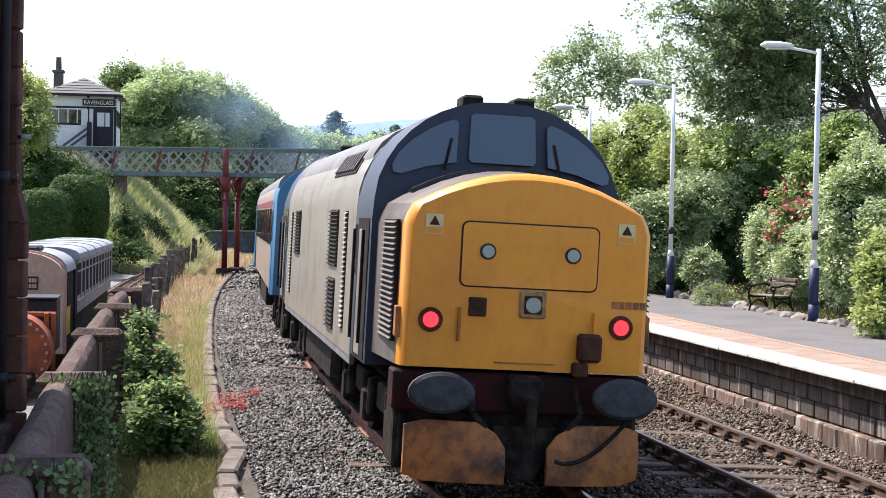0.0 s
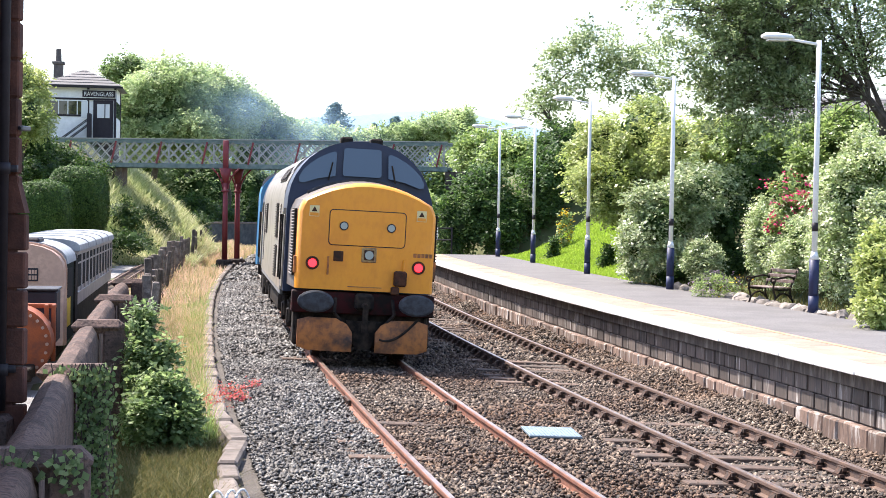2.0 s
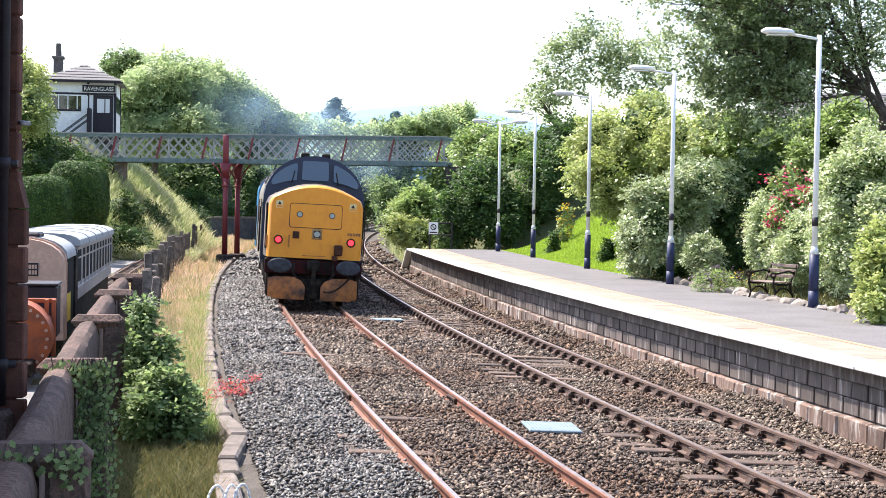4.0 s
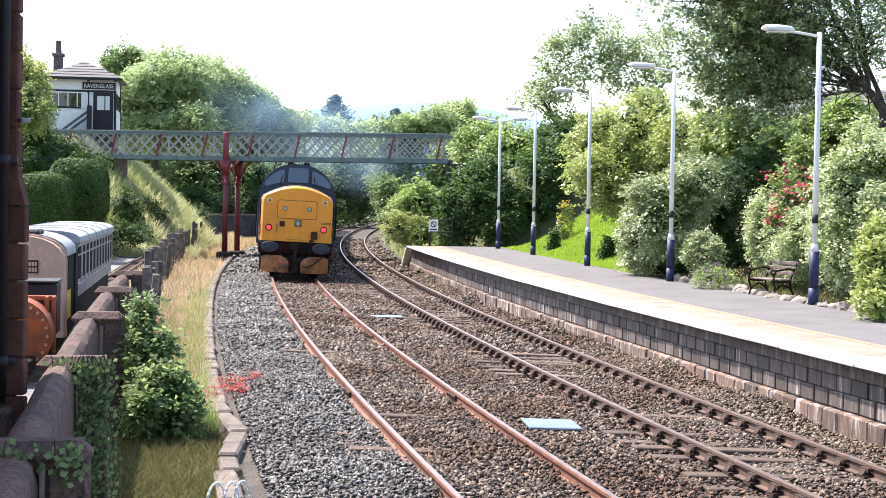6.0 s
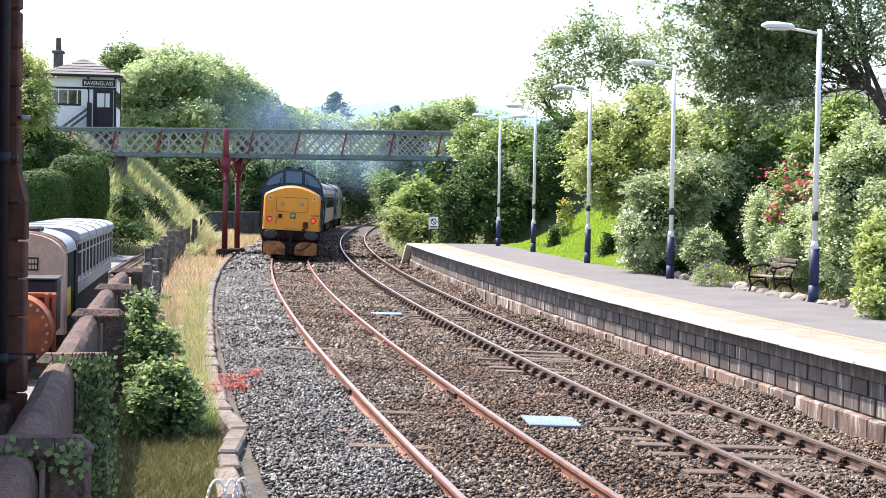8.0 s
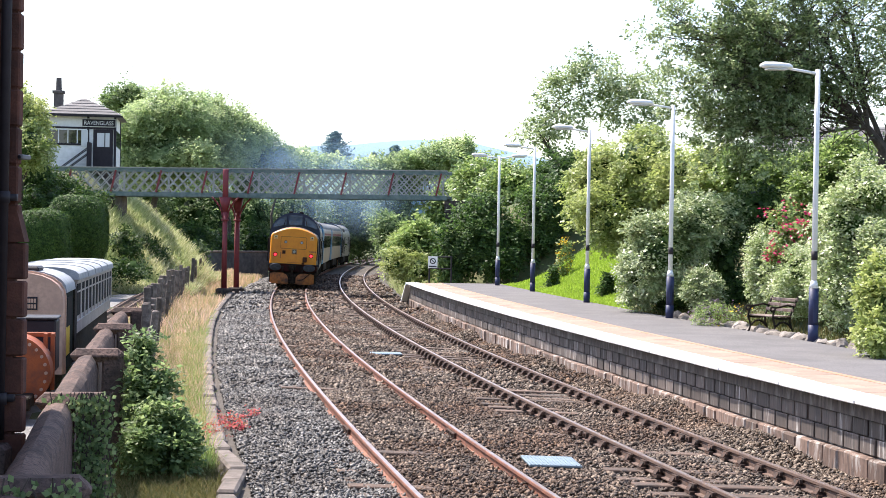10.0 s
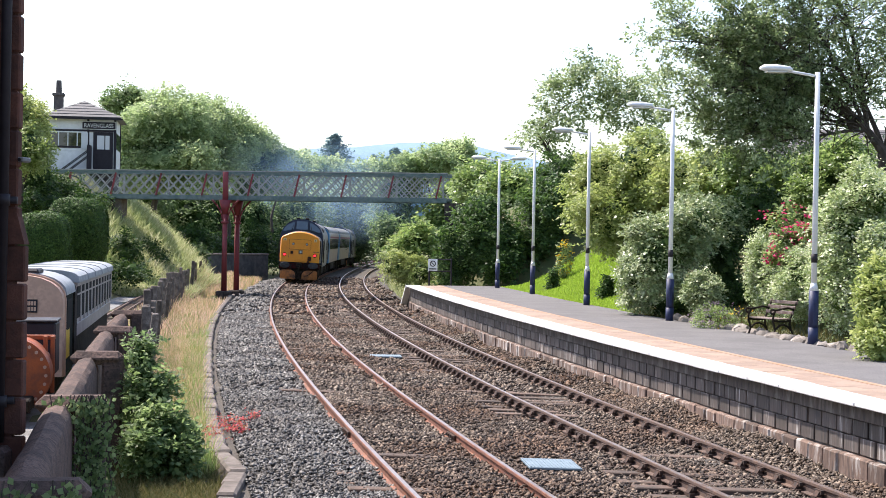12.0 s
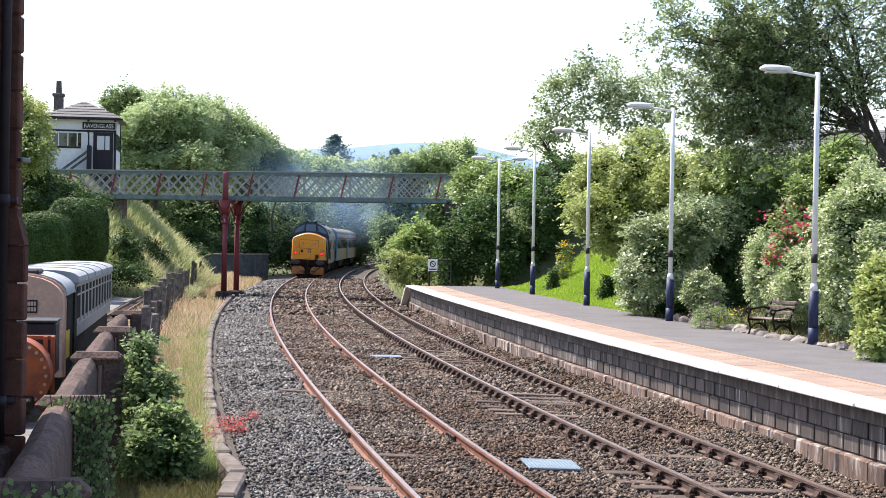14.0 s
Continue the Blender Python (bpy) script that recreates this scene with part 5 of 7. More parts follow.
def narrow_gauge_wagon():
    """A rust-orange works wagon with a drum and a black tank in front of the cab."""
    ob = thing("works_wagon", lay(25.0, NG, 0.1, False), "rusty orange works wagon with a drum and black tank", "wagon", "narrow-gauge train")
    part("frame", boxed(-0.6, 0.6, -1.6, 1.6, 0.15, 0.32, 0.02), BLACK, ob)
    part("tank", boxed(0.0, 0.8, 0.3, 1.1, 0.5, 1.28, 0.03), DARK_PAINT, ob, "black tank")
    part("tank_rim", boxed(-0.02, 0.82, 0.28, 1.12, 1.283, 1.32, 0.01), STEEL, ob)
    bm = rod(bmesh.new(), (0.3, -0.9, 0.6), (0.3, -0.2, 0.6), 0.52, 0.52, 36)
    part("drum", bm, ORANGE_RUST, ob, "rust-orange riveted drum")
    for i in range(24):
        a = i * math.pi / 12
        c, q = 0.3 + 0.46 * math.cos(a), 0.6 + 0.46 * math.sin(a)
        part("stud", rod(bmesh.new(), (c, -0.94, q), (c, -0.88, q), 0.024, 0.024, 6), CREAM, ob)
    for x in (0.7, 0.8):
        part("upright", boxed(x - 0.03, x + 0.03, -0.3, -0.22, 0.3, 1.12, 0.01), ORANGE_RUST, ob)
    part("cross_bar", boxed(-0.3, 0.83, -0.2, -0.14, 1.06, 1.13, 0.01), ORANGE_RUST, ob)
    for s in (-1, 1):
        for t in (-1.0, 1.0):
            part("wheel", rod(bmesh.new(), (s * 0.18, t, 0.19), (s * 0.26, t, 0.19), 0.17, 0.17, 16), BLACK, ob)


narrow_gauge_wagon()


def narrow_gauge_track(curve, label):
    ob = thing("narrow_gauge_track", pose(0, 0, 0), label, "railway track", "narrow-gauge tracks")
    pts = [curve(20 + 1.5 * i) for i in range(47)]
    for s in (-0.2, 0.2):
        rings = []
        for i, p in enumerate(pts):
            d = (pts[min(i + 1, len(pts) - 1)] - pts[max(i - 1, 0)]).normalized()
            q = Vector((d.y, -d.x, 0))
            rings.append([p + q * (s + w) + Vector((0, 0, z)) for w, z in ((-0.025, 0.02), (-0.025, 0.1), (0.025, 0.1), (0.025, 0.02))])
        part("rail", loft(bmesh.new(), rings), OLD_RAIL, ob)
    me = shared(boxed(-0.45, 0.45, -0.1, 0.1, -0.05, 0.03, 0.01), SLEEPER, "sleeper")
    for i in range(0, 46):
        p, d = pts[i], pts[i + 1] - pts[i]
        for k in (0.0, 0.5):
            child("sleeper", me, ob, Matrix.Translation(p + d * k) @ Matrix.Rotation(math.atan2(-d.x, d.y), 4, "Z"))


narrow_gauge_track(lambda y: beside(y, NG - 0.5 * step(45, 90, y), 0.06), "narrow-gauge track on grey stone beside the fence")
narrow_gauge_track(lambda y: beside(y, NG - 1.3 - 2.2 * step(40, 75, y), 0.06), "second narrow-gauge track that swings away")


def yard():
    bm = sweep(bmesh.new(), [(-13.0, -0.3), (-8.0, -0.3), (-8.0, 0.05), (-10.5, 0.065), (-13.0, 0.05)], 0, stations(8, 84, 2.0), cant=False)
    tagged(link_mesh("yard_gravel", bm, YARD), "pale grey gravel around the narrow-gauge tracks", "gravel", kind="structure")


YARD = material("yard_gravel", (0.26, 0.25, 0.24), 0.95, second=(0.16, 0.15, 0.14), scale=1.5, fine=40, bump=1.0, depth=0.03)
yard()


# ---- signal box on the bank ----
def signal_box():
    base = 6.1
    ob = thing("signal_box", pose(-19.5, 88.0, base, 0, 0, 8), "white and dark timber signal box with a slate roof and chimney", "signal box")
    W, D, H = 1.75, 2.2, 2.75
    part("wall", boxed(-W, W, -D, D, 0.0, H), WHITE_PAINT, ob)
    part("plinth", boxed(-W + 0.03, W - 0.03, -D + 0.03, D - 0.03, -1.8, -0.003), DARK_STONE, ob, "dark stone base")
    for i in range(7):
        part("board", boxed(-W - 0.02, W + 0.02, -D - 0.02, D + 0.02, 0.0 + i * 0.17, 0.165 + i * 0.17, 0.01), WHITE_PAINT, ob)
    for x in (-W, W, 0.35):
        part("corner_post", boxed(x - 0.06, x + 0.06, -D - 0.05, -D + 0.05, -0.2, H), DARK_PAINT, ob)
    part("corner_post", boxed(W - 0.05, W + 0.05, D - 0.05, D + 0.05, -0.2, H), DARK_PAINT, ob)
    part("sill_band", boxed(-W - 0.05, 0.28, -D - 0.05, -D + 0.02, 1.17, 1.27), DARK_PAINT, ob)
    part("lintel_band", boxed(-W - 0.05, W + 0.05, -D - 0.06, -D + 0.02, 2.05, 2.15), DARK_PAINT, ob)
    win = part("window", boxed(-W + 0.08, 0.28, -D - 0.03, -D + 0.02, 1.28, 2.04), DARK_GLASS, ob)
    for i in range(5):
        x = -W + 0.1 + i * 0.48
        part("glazing_bar", boxed(x - 0.025, x + 0.025, -D - 0.06, -D - 0.01, 1.27, 2.05), WHITE_PAINT, win)
    part("glazing_bar", boxed(-W + 0.08, 0.28, -D - 0.055, -D - 0.012, 1.98, 2.04), WHITE_PAINT, win)
    side = part("side_window", boxed(W - 0.02, W + 0.03, -D + 0.5, D - 0.5, 1.2, 2.04), DARK_GLASS, ob)
    door = part("door", boxed(0.62, W - 0.1, -D - 0.07, -D + 0.02, 0.0, 2.04, 0.01), DARK_PAINT, ob, "dark door with a glazed upper panel")
    part("door_glass", boxed(0.82, W - 0.28, -D - 0.085, -D - 0.06, 1.12, 1.85), LAMP_LENS, door)
    part("door_bar", boxed(1.2, 1.25, -D - 0.1, -D - 0.06, 1.1, 1.87), DARK_PAINT, door)
    part("side_light", boxed(0.0, 0.34, -D - 0.07, -D + 0.02, 1.1, 2.0), LAMP_LENS, ob)
    sign = part("name_board", boxed(0.05, W + 0.02, -D - 0.12, -D - 0.05, 2.2, 2.56, 0.01), DARK_PAINT, ob, "black board with white letters")
    part("board_edge", boxed(0.02, W + 0.05, -D - 0.09, -D - 0.04, 2.17, 2.59), WHITE_PAINT, sign)
    cu = bpy.data.curves.new("lettering", "FONT")
    cu.body, cu.size, cu.align_x, cu.extrude = "RAVENGLASS", 0.3, "CENTER", 0.01
    tx = new("lettering_curve", cu)
    bpy.context.view_layer.update()
    me = bpy.data.meshes.new_from_object(tx.evaluated_get(bpy.context.evaluated_depsgraph_get()))
    bpy.data.objects.remove(tx)
    w = max(v.co.x for v in me.vertices) - min(v.co.x for v in me.vertices)
    for v in me.vertices:
        v.co.x *= 1.5 / w
    me.materials.clear()
    me.materials.append(WHITE_PAINT)
    lt = new("lettering", me)
    lt.parent = sign
    lt.matrix_basis = pose(0.9, -D - 0.135, 2.27, 90, 0, 0)
    # hipped slate roof
    e, z0, z1 = 0.38, H, 3.75
    bm = bmesh.new()
    c = [bm.verts.new(p) for p in ((-W - e, -D - e, z0), (W + e, -D - e, z0), (W + e, D + e, z0), (-W - e, D + e, z0), (0, -0.55, z1), (0, 0.55, z1))]
    for f in ((0, 1, 4), (1, 2, 5, 4), (2, 3, 5), (3, 0, 4, 5), (3, 2, 1, 0)):
        bm.faces.new([c[i] for i in f])
    roof = part("roof", bm, SLATE, ob, "grey slate hipped roof")
    for i in range(6):
        u = i / 6
        w0, w1 = (W + e) * (1 - u) + 0.03, (W + e) * (1 - u - 1 / 6) + 0.03
        ya, yb = -(D + e) + (D + e - 0.55) * u, -(D + e) + (D + e - 0.55) * (u + 1 / 6)
        za, zb = z0 + (z1 - z0) * u + 0.05, z0 + (z1 - z0) * (u + 1 / 6) + 0.02
        bm = bmesh.new()
        loft(bm, [[(-w0, ya, za), (w0, ya, za), (w1, yb, zb), (-w1, yb, zb)], [(-w0, ya, za + 0.02), (w0, ya, za + 0.02), (w1, yb, zb + 0.02), (-w1, yb, zb + 0.02)]])
        part("slate_course", bm, SLATE, roof)
    part("gutter", boxed(-W - e - 0.04, W + e + 0.04, -D - e - 0.06, -D - e + 0.03, H - 0.08, H + 0.01), DARK_PAINT, ob)
    bm = boxed(-W + 0.05, -W + 0.55, 0.2, 0.7, H, 4.1, 0.02)
    box(bm, -W - 0.02, -W + 0.62, 0.13, 0.77, 4.1, 4.25, 0.02)
    rod(bm, (-W + 0.3, 0.45, 4.25), (-W + 0.3, 0.45, 4.95), 0.17, 0.14, 12)
    part("chimney", bm, DARK_STONE, ob, "dark chimney stack with a pot")
    # steps with a handrail
    for k in range(2):
        y = -D - 0.25 - k * 0.75
        part("stair_rail", bar(bmesh.new(), (-1.1, y, -0.15), (0.45, y, 1.05), 0.04, 0.05), DARK_PAINT, ob)
        part("stair_rail", bar(bmesh.new(), (-1.1, y, -0.45), (0.45, y, 0.75), 0.04, 0.05), DARK_PAINT, ob)
        part("newel_post", boxed(0.38, 0.56, y - 0.07, y + 0.07, -0.4, 1.3), DARK_PAINT, ob)
    part("landing", boxed(0.3, W + 0.2, -D - 1.1, -D - 0.08, -0.12, -0.02), DARK_PAINT, ob)
    return ob


DARK_STONE = material("dark_stone", (0.08, 0.07, 0.07), 0.9, second=(0.13, 0.11, 0.1), scale=4)
signal_box()


# ---- garden and small things on the platform ----
def garden_bench():
    p = Vector((*(6.91, 34.24), 0.8))
    ob = thing("garden_bench", pose(p.x, p.y, 0.8, 0, 0, -66) @ Matrix.Scale(0.88, 4), "brown slatted wooden bench with black iron ends", "bench")
    for i in range(4):
        part("seat_slat", boxed(-0.55, 0.55, -0.25 + i * 0.12, -0.15 + i * 0.12, 0.42, 0.45, 0.006), BENCH_WOOD, ob)
    for i in range(3):
        part("back_slat", boxed(-0.55, 0.55, 0.27 + i * 0.06, 0.3 + i * 0.06, 0.54 + i * 0.12, 0.62 + i * 0.12, 0.006), BENCH_WOOD, ob)
    def curl(name, s, pts):
        bm = bmesh.new()
        for p, q in zip(pts, pts[1:]):
            rod(bm, (s, *p), (s, *q), 0.024, 0.024, 7)
        part(name, bm, BLACK, ob, "black cast iron scroll")

    for s in (-0.5, 0.5):
        curl("front_leg", s, [(-0.34, 0.02), (-0.3, 0.0), (-0.24, 0.06), (-0.2, 0.18), (-0.23, 0.3), (-0.27, 0.4), (-0.25, 0.52), (-0.2, 0.62)])
        curl("back_leg", s, [(0.4, 0.0), (0.34, 0.03), (0.28, 0.14), (0.22, 0.28), (0.22, 0.42), (0.3, 0.6), (0.38, 0.78), (0.44, 0.9)])
        curl("armrest", s, [(0.33, 0.66), (0.15, 0.7), (-0.05, 0.66), (-0.2, 0.64), (-0.31, 0.66), (-0.34, 0.6), (-0.29, 0.55), (-0.24, 0.58)])
        curl("seat_bearer", s, [(-0.27, 0.4), (-0.1, 0.38), (0.1, 0.38), (0.24, 0.4)])
        curl("brace", s, [(-0.2, 0.18), (-0.08, 0.28), (0.05, 0.3), (0.17, 0.25), (0.26, 0.16)])


BENCH_WOOD = material("bench_wood", (0.13, 0.08, 0.06), 0.55, second=(0.22, 0.17, 0.15), scale=9)
garden_bench()


def rockery():
    rng = random.Random(12)
    for i in range(34):
        y = 28.2 + i * 0.34
        p = beside(y, 5.58 + rng.uniform(-0.06, 0.12), PZ - 0.06)
        bm = bmesh.new()
        bmesh.ops.create_icosphere(bm, subdivisions=2, radius=1.0)
        sx, sy, sz = rng.uniform(0.13, 0.26), rng.uniform(0.12, 0.24), rng.uniform(0.12, 0.22)
        o = Vector((rng.uniform(0, 9), rng.uniform(0, 9), i))
        for v in bm.verts:
            k = 1 + 0.45 * noise.noise(v.co * 1.3 + o)
            v.co = Vector((v.co.x * sx * k, v.co.y * sy * k, v.co.z * sz * k))
        ob = link_mesh("border_stone", bm, ROCK)
        ob.matrix_world = Matrix.Translation(p) @ pose(0, 0, 0, 0, 0, rng.uniform(0, 180))
        tagged(ob, "rough pale grey stone edging the flower bed", "stone", "border stones")


ROCK = material("garden_rock", (0.3, 0.26, 0.225), 0.95, second=(0.14, 0.12, 0.1), scale=5, spread=0.25, bump=0.8)
rockery()


def platform_sign():
    p = Vector((-0.41, 69.50, 0.93))
    ob = thing("platform_end_sign", pose(p.x, p.y, 0.0, 0, 0, 5), "small white warning sign on a black railing at the platform end", "sign")
    for x in (-0.16, 0.78):
        part("post", rod(bmesh.new(), (x, 0, -0.3), (x, 0, 1.95), 0.035, 0.035, 8), DARK_PAINT, ob)
    for z in (1.4, 1.9):
        part("rail", rod(bmesh.new(), (-0.16, 0, z), (0.78, 0, z), 0.025, 0.025, 8), DARK_PAINT, ob)
    plate = part("plate", boxed(-0.22, 0.18, -0.06, -0.04, 1.42, 1.92, 0.005), WHITE_PAINT, ob)
    part("symbol", disc(-0.02, -0.07, 1.72, 0.13, 0.012), DARK_PAINT, plate)
    part("symbol_middle", disc(-0.02, -0.076, 1.72, 0.09, 0.01), WHITE_PAINT, plate)
    part("symbol_bar", bar(bmesh.new(), (-0.09, -0.08, 1.79), (0.05, -0.08, 1.65), 0.02, 0.03), DARK_PAINT, plate)
    part("text_bar", boxed(-0.18, 0.14, -0.068, -0.058, 1.47, 1.52), DARK_PAINT, plate)


platform_sign()


def cover_plate(m, w, d, label):
    ob = thing("cover_plate", m, label, "cover plate", "track cover plates")
    part("plate", boxed(-w / 2, w / 2, -d / 2, d / 2, -0.03, 0.0, 0.006), PLATE_BLUE, ob)
    bm = bmesh.new()
    n = int(w / 0.045)
    for i in range(n):
        x = -w / 2 + (i + 0.5) * w / n
        box(bm, x - 0.008, x + 0.008, -d / 2 + 0.02, d / 2 - 0.02, 0.001, 0.005)
    part("tread", bm, PLATE_BLUE, ob)


PLATE_BLUE = material("plate_blue", (0.21, 0.27, 0.31), 0.5, 0.1, second=(0.15, 0.2, 0.23), scale=6)
g = (1.40, 20.35)
cover_plate(pose(g[0], g[1], -0.075, 1.0, 1.5, 6), 0.66, 0.75, "pale blue-grey ribbed steel cover plate in the ballast")
g = (-1.33, 39.04)
cover_plate(pose(g[0], g[1], -0.085, 0, 0, 6), 0.75, 0.6, "flat pale cover plate in the ballast farther along")


def crossing_line():
    a, c = (-8.45, 69.33), (-2.18, 67.87)
    # a thin dark wavy tube that crosses both tracks
    ob = thing("cable_duct", pose(0, 0, 0), "thin dark wavy line laid across the tracks", "cable duct")
    rings = []
    for i in range(25):
        u = i / 24
        p = (a[0] + (c[0] - a[0]) * u, a[1] + (c[1] - a[1]) * u + 0.35 * math.sin(u * 9), -0.13 + 0.02 * math.sin(u * 23))
        rings.append([(p[0], p[1] + 0.06 * math.cos(k * math.pi / 4), p[2] + 0.06 * math.sin(k * math.pi / 4)) for k in range(8)])
    part("duct", loft(bmesh.new(), rings), CHAIR_IRON, ob, "", True)


crossing_line()


def wire_hoops():
    g = (-1.94, 14.61)
    ob = thing("wire_hoops", pose(g[0], g[1], -0.2), "loose pale looped cables beside the kerb", "cable")
    for k, (dx, r) in enumerate(((-0.07, 0.13), (0.06, 0.1), (0.15, 0.12))):
        bm = bmesh.new()
        last = None
        for i in range(13):
            a = math.pi * i / 12
            p = (dx + r * math.cos(a) * 0.6, 0.05 * k + 0.1 * math.cos(a), 0.05 + 0.26 * math.sin(a))
            if last:
                rod(bm, last, p, 0.012, 0.012, 6)
            last = p
        part("cable_loop", bm, LAMP_GREY, ob, "", True)


wire_hoops()


WALL_GREY = material("wall_grey", (0.07, 0.075, 0.08), 0.95, second=(0.12, 0.125, 0.125), scale=2, spec=0.2)


def lineside_wall():
    a, c = Vector((-16.02, 112.00, 0.45)), Vector((-12.69, 118.00, 0.24))
    d = c - a
    ob = thing("lineside_wall", Matrix.Translation((a.x, a.y, -0.4)) @ Matrix.Rotation(math.atan2(d.y, d.x), 4, "Z"), "low dark grey stone wall with a pale coping", "wall")
    n = d.length
    part("wall", boxed(0, n, 0, 0.5, 0, 1.85), WALL_GREY, ob)
    part("coping", boxed(-0.05, n + 0.05, -0.06, 0.56, 1.853, 1.98, 0.02), KERB, ob)


lineside_wall()


def garden_house():
    p = Vector((15.35, 62.00, 7.00))
    ob = thing("house", pose(p.x, p.y, 2.75, 0, 0, -12), "house with a grey slate roof behind the trees", "house")
    part("wall", boxed(-3.2, 6, 0, 5, 0, 3.0), SANDSTONE, ob)
    bm = bmesh.new()
    loft(bm, [[(x, -0.4, 2.9), (x, 2.5, 4.6), (x, 5.4, 2.9)] for x in (-3.5, 6.3)])
    roof = part("roof", bm, SLATE, ob, "grey slate roof")
    rise = math.atan2(1.7, 2.9)
    for k in range(17):
        bm = bmesh.new()
        box(bm, -3.5, 6.3, 0, 0.24, 0.0, 0.03, m=Matrix.Translation((0, -0.42 + k * 0.17, 2.91 + k * 0.17 * 1.7 / 2.9)) @ Matrix.Rotation(rise - 0.09, 4, "X"))
        part("slate_course", bm, SLATE, roof)


garden_house()


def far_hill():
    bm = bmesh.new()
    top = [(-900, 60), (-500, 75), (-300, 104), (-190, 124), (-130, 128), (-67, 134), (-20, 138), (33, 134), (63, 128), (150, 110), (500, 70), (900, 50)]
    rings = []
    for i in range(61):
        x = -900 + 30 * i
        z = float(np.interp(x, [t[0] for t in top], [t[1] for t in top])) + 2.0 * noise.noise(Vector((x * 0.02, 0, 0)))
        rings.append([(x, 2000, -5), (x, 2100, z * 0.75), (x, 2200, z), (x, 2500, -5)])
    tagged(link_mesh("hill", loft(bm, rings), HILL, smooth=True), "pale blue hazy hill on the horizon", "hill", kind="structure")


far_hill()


# ---- banks and growth ----
def tree(name_label, blobs, n, size, shade, seed, ground=0.0, trunk=0.2, inner=0, foot=None, **k):
    c = np.array(blobs)[:, :2].mean(0) if foot is None else np.array(foot[:2])
    return plant("tree", name_label, "tree", (float(c[0]), float(c[1]), ground), blobs, n, size, shade, seed, trunk, inner, **k)


def shrub(name_label, blobs, n, size, shade, seed, ground=0.0, inner=0, name="shrub", **k):
    c = np.array(blobs)[:, :2].mean(0)
    return plant(name, name_label, name.replace("_", " "), (float(c[0]), float(c[1]), ground), blobs, n, size, shade, seed, 0.0, inner, **k)


# woods beyond the footbridge
tree("dark green treetop behind the signal box", [(-25.21, 128.00, 13.34, 1.51, 2.00, 1.34), (-25.96, 128.00, 13.02, 1.07, 1.50, 0.80), (-24.41, 128.00, 13.80, 0.80, 1.50, 0.71)], 5500, 0.15, "leafy", 10, 6.0, 0.2, 200, knobs=12, lumps=0.7, gaps=1.2)
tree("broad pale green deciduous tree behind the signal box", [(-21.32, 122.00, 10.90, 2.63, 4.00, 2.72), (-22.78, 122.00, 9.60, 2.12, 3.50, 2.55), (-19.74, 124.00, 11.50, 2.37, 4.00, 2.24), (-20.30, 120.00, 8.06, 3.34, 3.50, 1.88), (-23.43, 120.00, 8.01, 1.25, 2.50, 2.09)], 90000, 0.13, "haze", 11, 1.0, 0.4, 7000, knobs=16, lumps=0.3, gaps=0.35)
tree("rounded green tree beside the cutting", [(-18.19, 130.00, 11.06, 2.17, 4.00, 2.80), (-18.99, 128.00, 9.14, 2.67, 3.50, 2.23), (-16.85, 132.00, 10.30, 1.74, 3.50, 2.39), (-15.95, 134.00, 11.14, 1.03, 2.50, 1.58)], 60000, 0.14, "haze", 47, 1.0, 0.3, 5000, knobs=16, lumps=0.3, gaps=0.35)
tree("smaller green tree leaning over the cutting", [(-15.19, 138.00, 9.11, 1.63, 3.50, 2.11), (-16.37, 136.00, 7.95, 1.89, 3.00, 1.89), (-14.14, 142.00, 8.48, 1.48, 3.00, 1.68), (-14.16, 150.00, 9.50, 1.04, 3.00, 1.15)], 32000, 0.15, "leafy", 48, 1.0, 0.2, 3000, knobs=12, lumps=0.3)
tree("dark green trees' edge in the cutting", [(-25.29, 150.00, 4.19, 3.13, 4.00, 3.13), (-22.15, 150.00, 3.99, 3.13, 4.00, 3.65), (-19.18, 160.00, 3.87, 3.34, 4.00, 4.17), (-15.19, 165.00, 4.28, 3.44, 5.00, 4.59), (-11.05, 172.00, 4.13, 2.99, 5.00, 4.49), (-27.00, 145.00, 6.12, 2.27, 3.00, 2.02)], 56000, 0.18, "leafy", 12, 0.0, 0.18, 8000)
shrub("green saplings and bushes on the far side of the cutting", [(-8.08, 172.00, 5.38, 2.69, 5.00, 4.49), (-4.46, 150.00, 6.64, 2.35, 4.00, 3.91), (-4.59, 140.00, 2.96, 1.46, 3.00, 1.95)], 36000, 0.17, "leafy", 13, 0.0, 3500)
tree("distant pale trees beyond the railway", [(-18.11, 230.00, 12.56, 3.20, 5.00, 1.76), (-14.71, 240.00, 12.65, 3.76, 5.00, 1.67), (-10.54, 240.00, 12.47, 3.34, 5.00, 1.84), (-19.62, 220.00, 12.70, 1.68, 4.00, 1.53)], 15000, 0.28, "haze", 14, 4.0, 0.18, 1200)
shrub("dark undergrowth at the foot of the cutting", [(-17.31, 128.00, 1.84, 1.78, 2.00, 1.34), (-15.33, 132.00, 1.86, 1.84, 2.00, 1.61), (-13.62, 138.00, 1.63, 1.92, 2.00, 1.44), (-18.53, 120.00, 2.27, 1.67, 2.00, 1.46), (-12.17, 190.00, 2.34, 3.30, 3.00, 2.31), (-11.68, 150.00, 1.85, 2.09, 2.00, 1.56)], 22000, 0.16, "hedge", 19, 0.0, 2500)
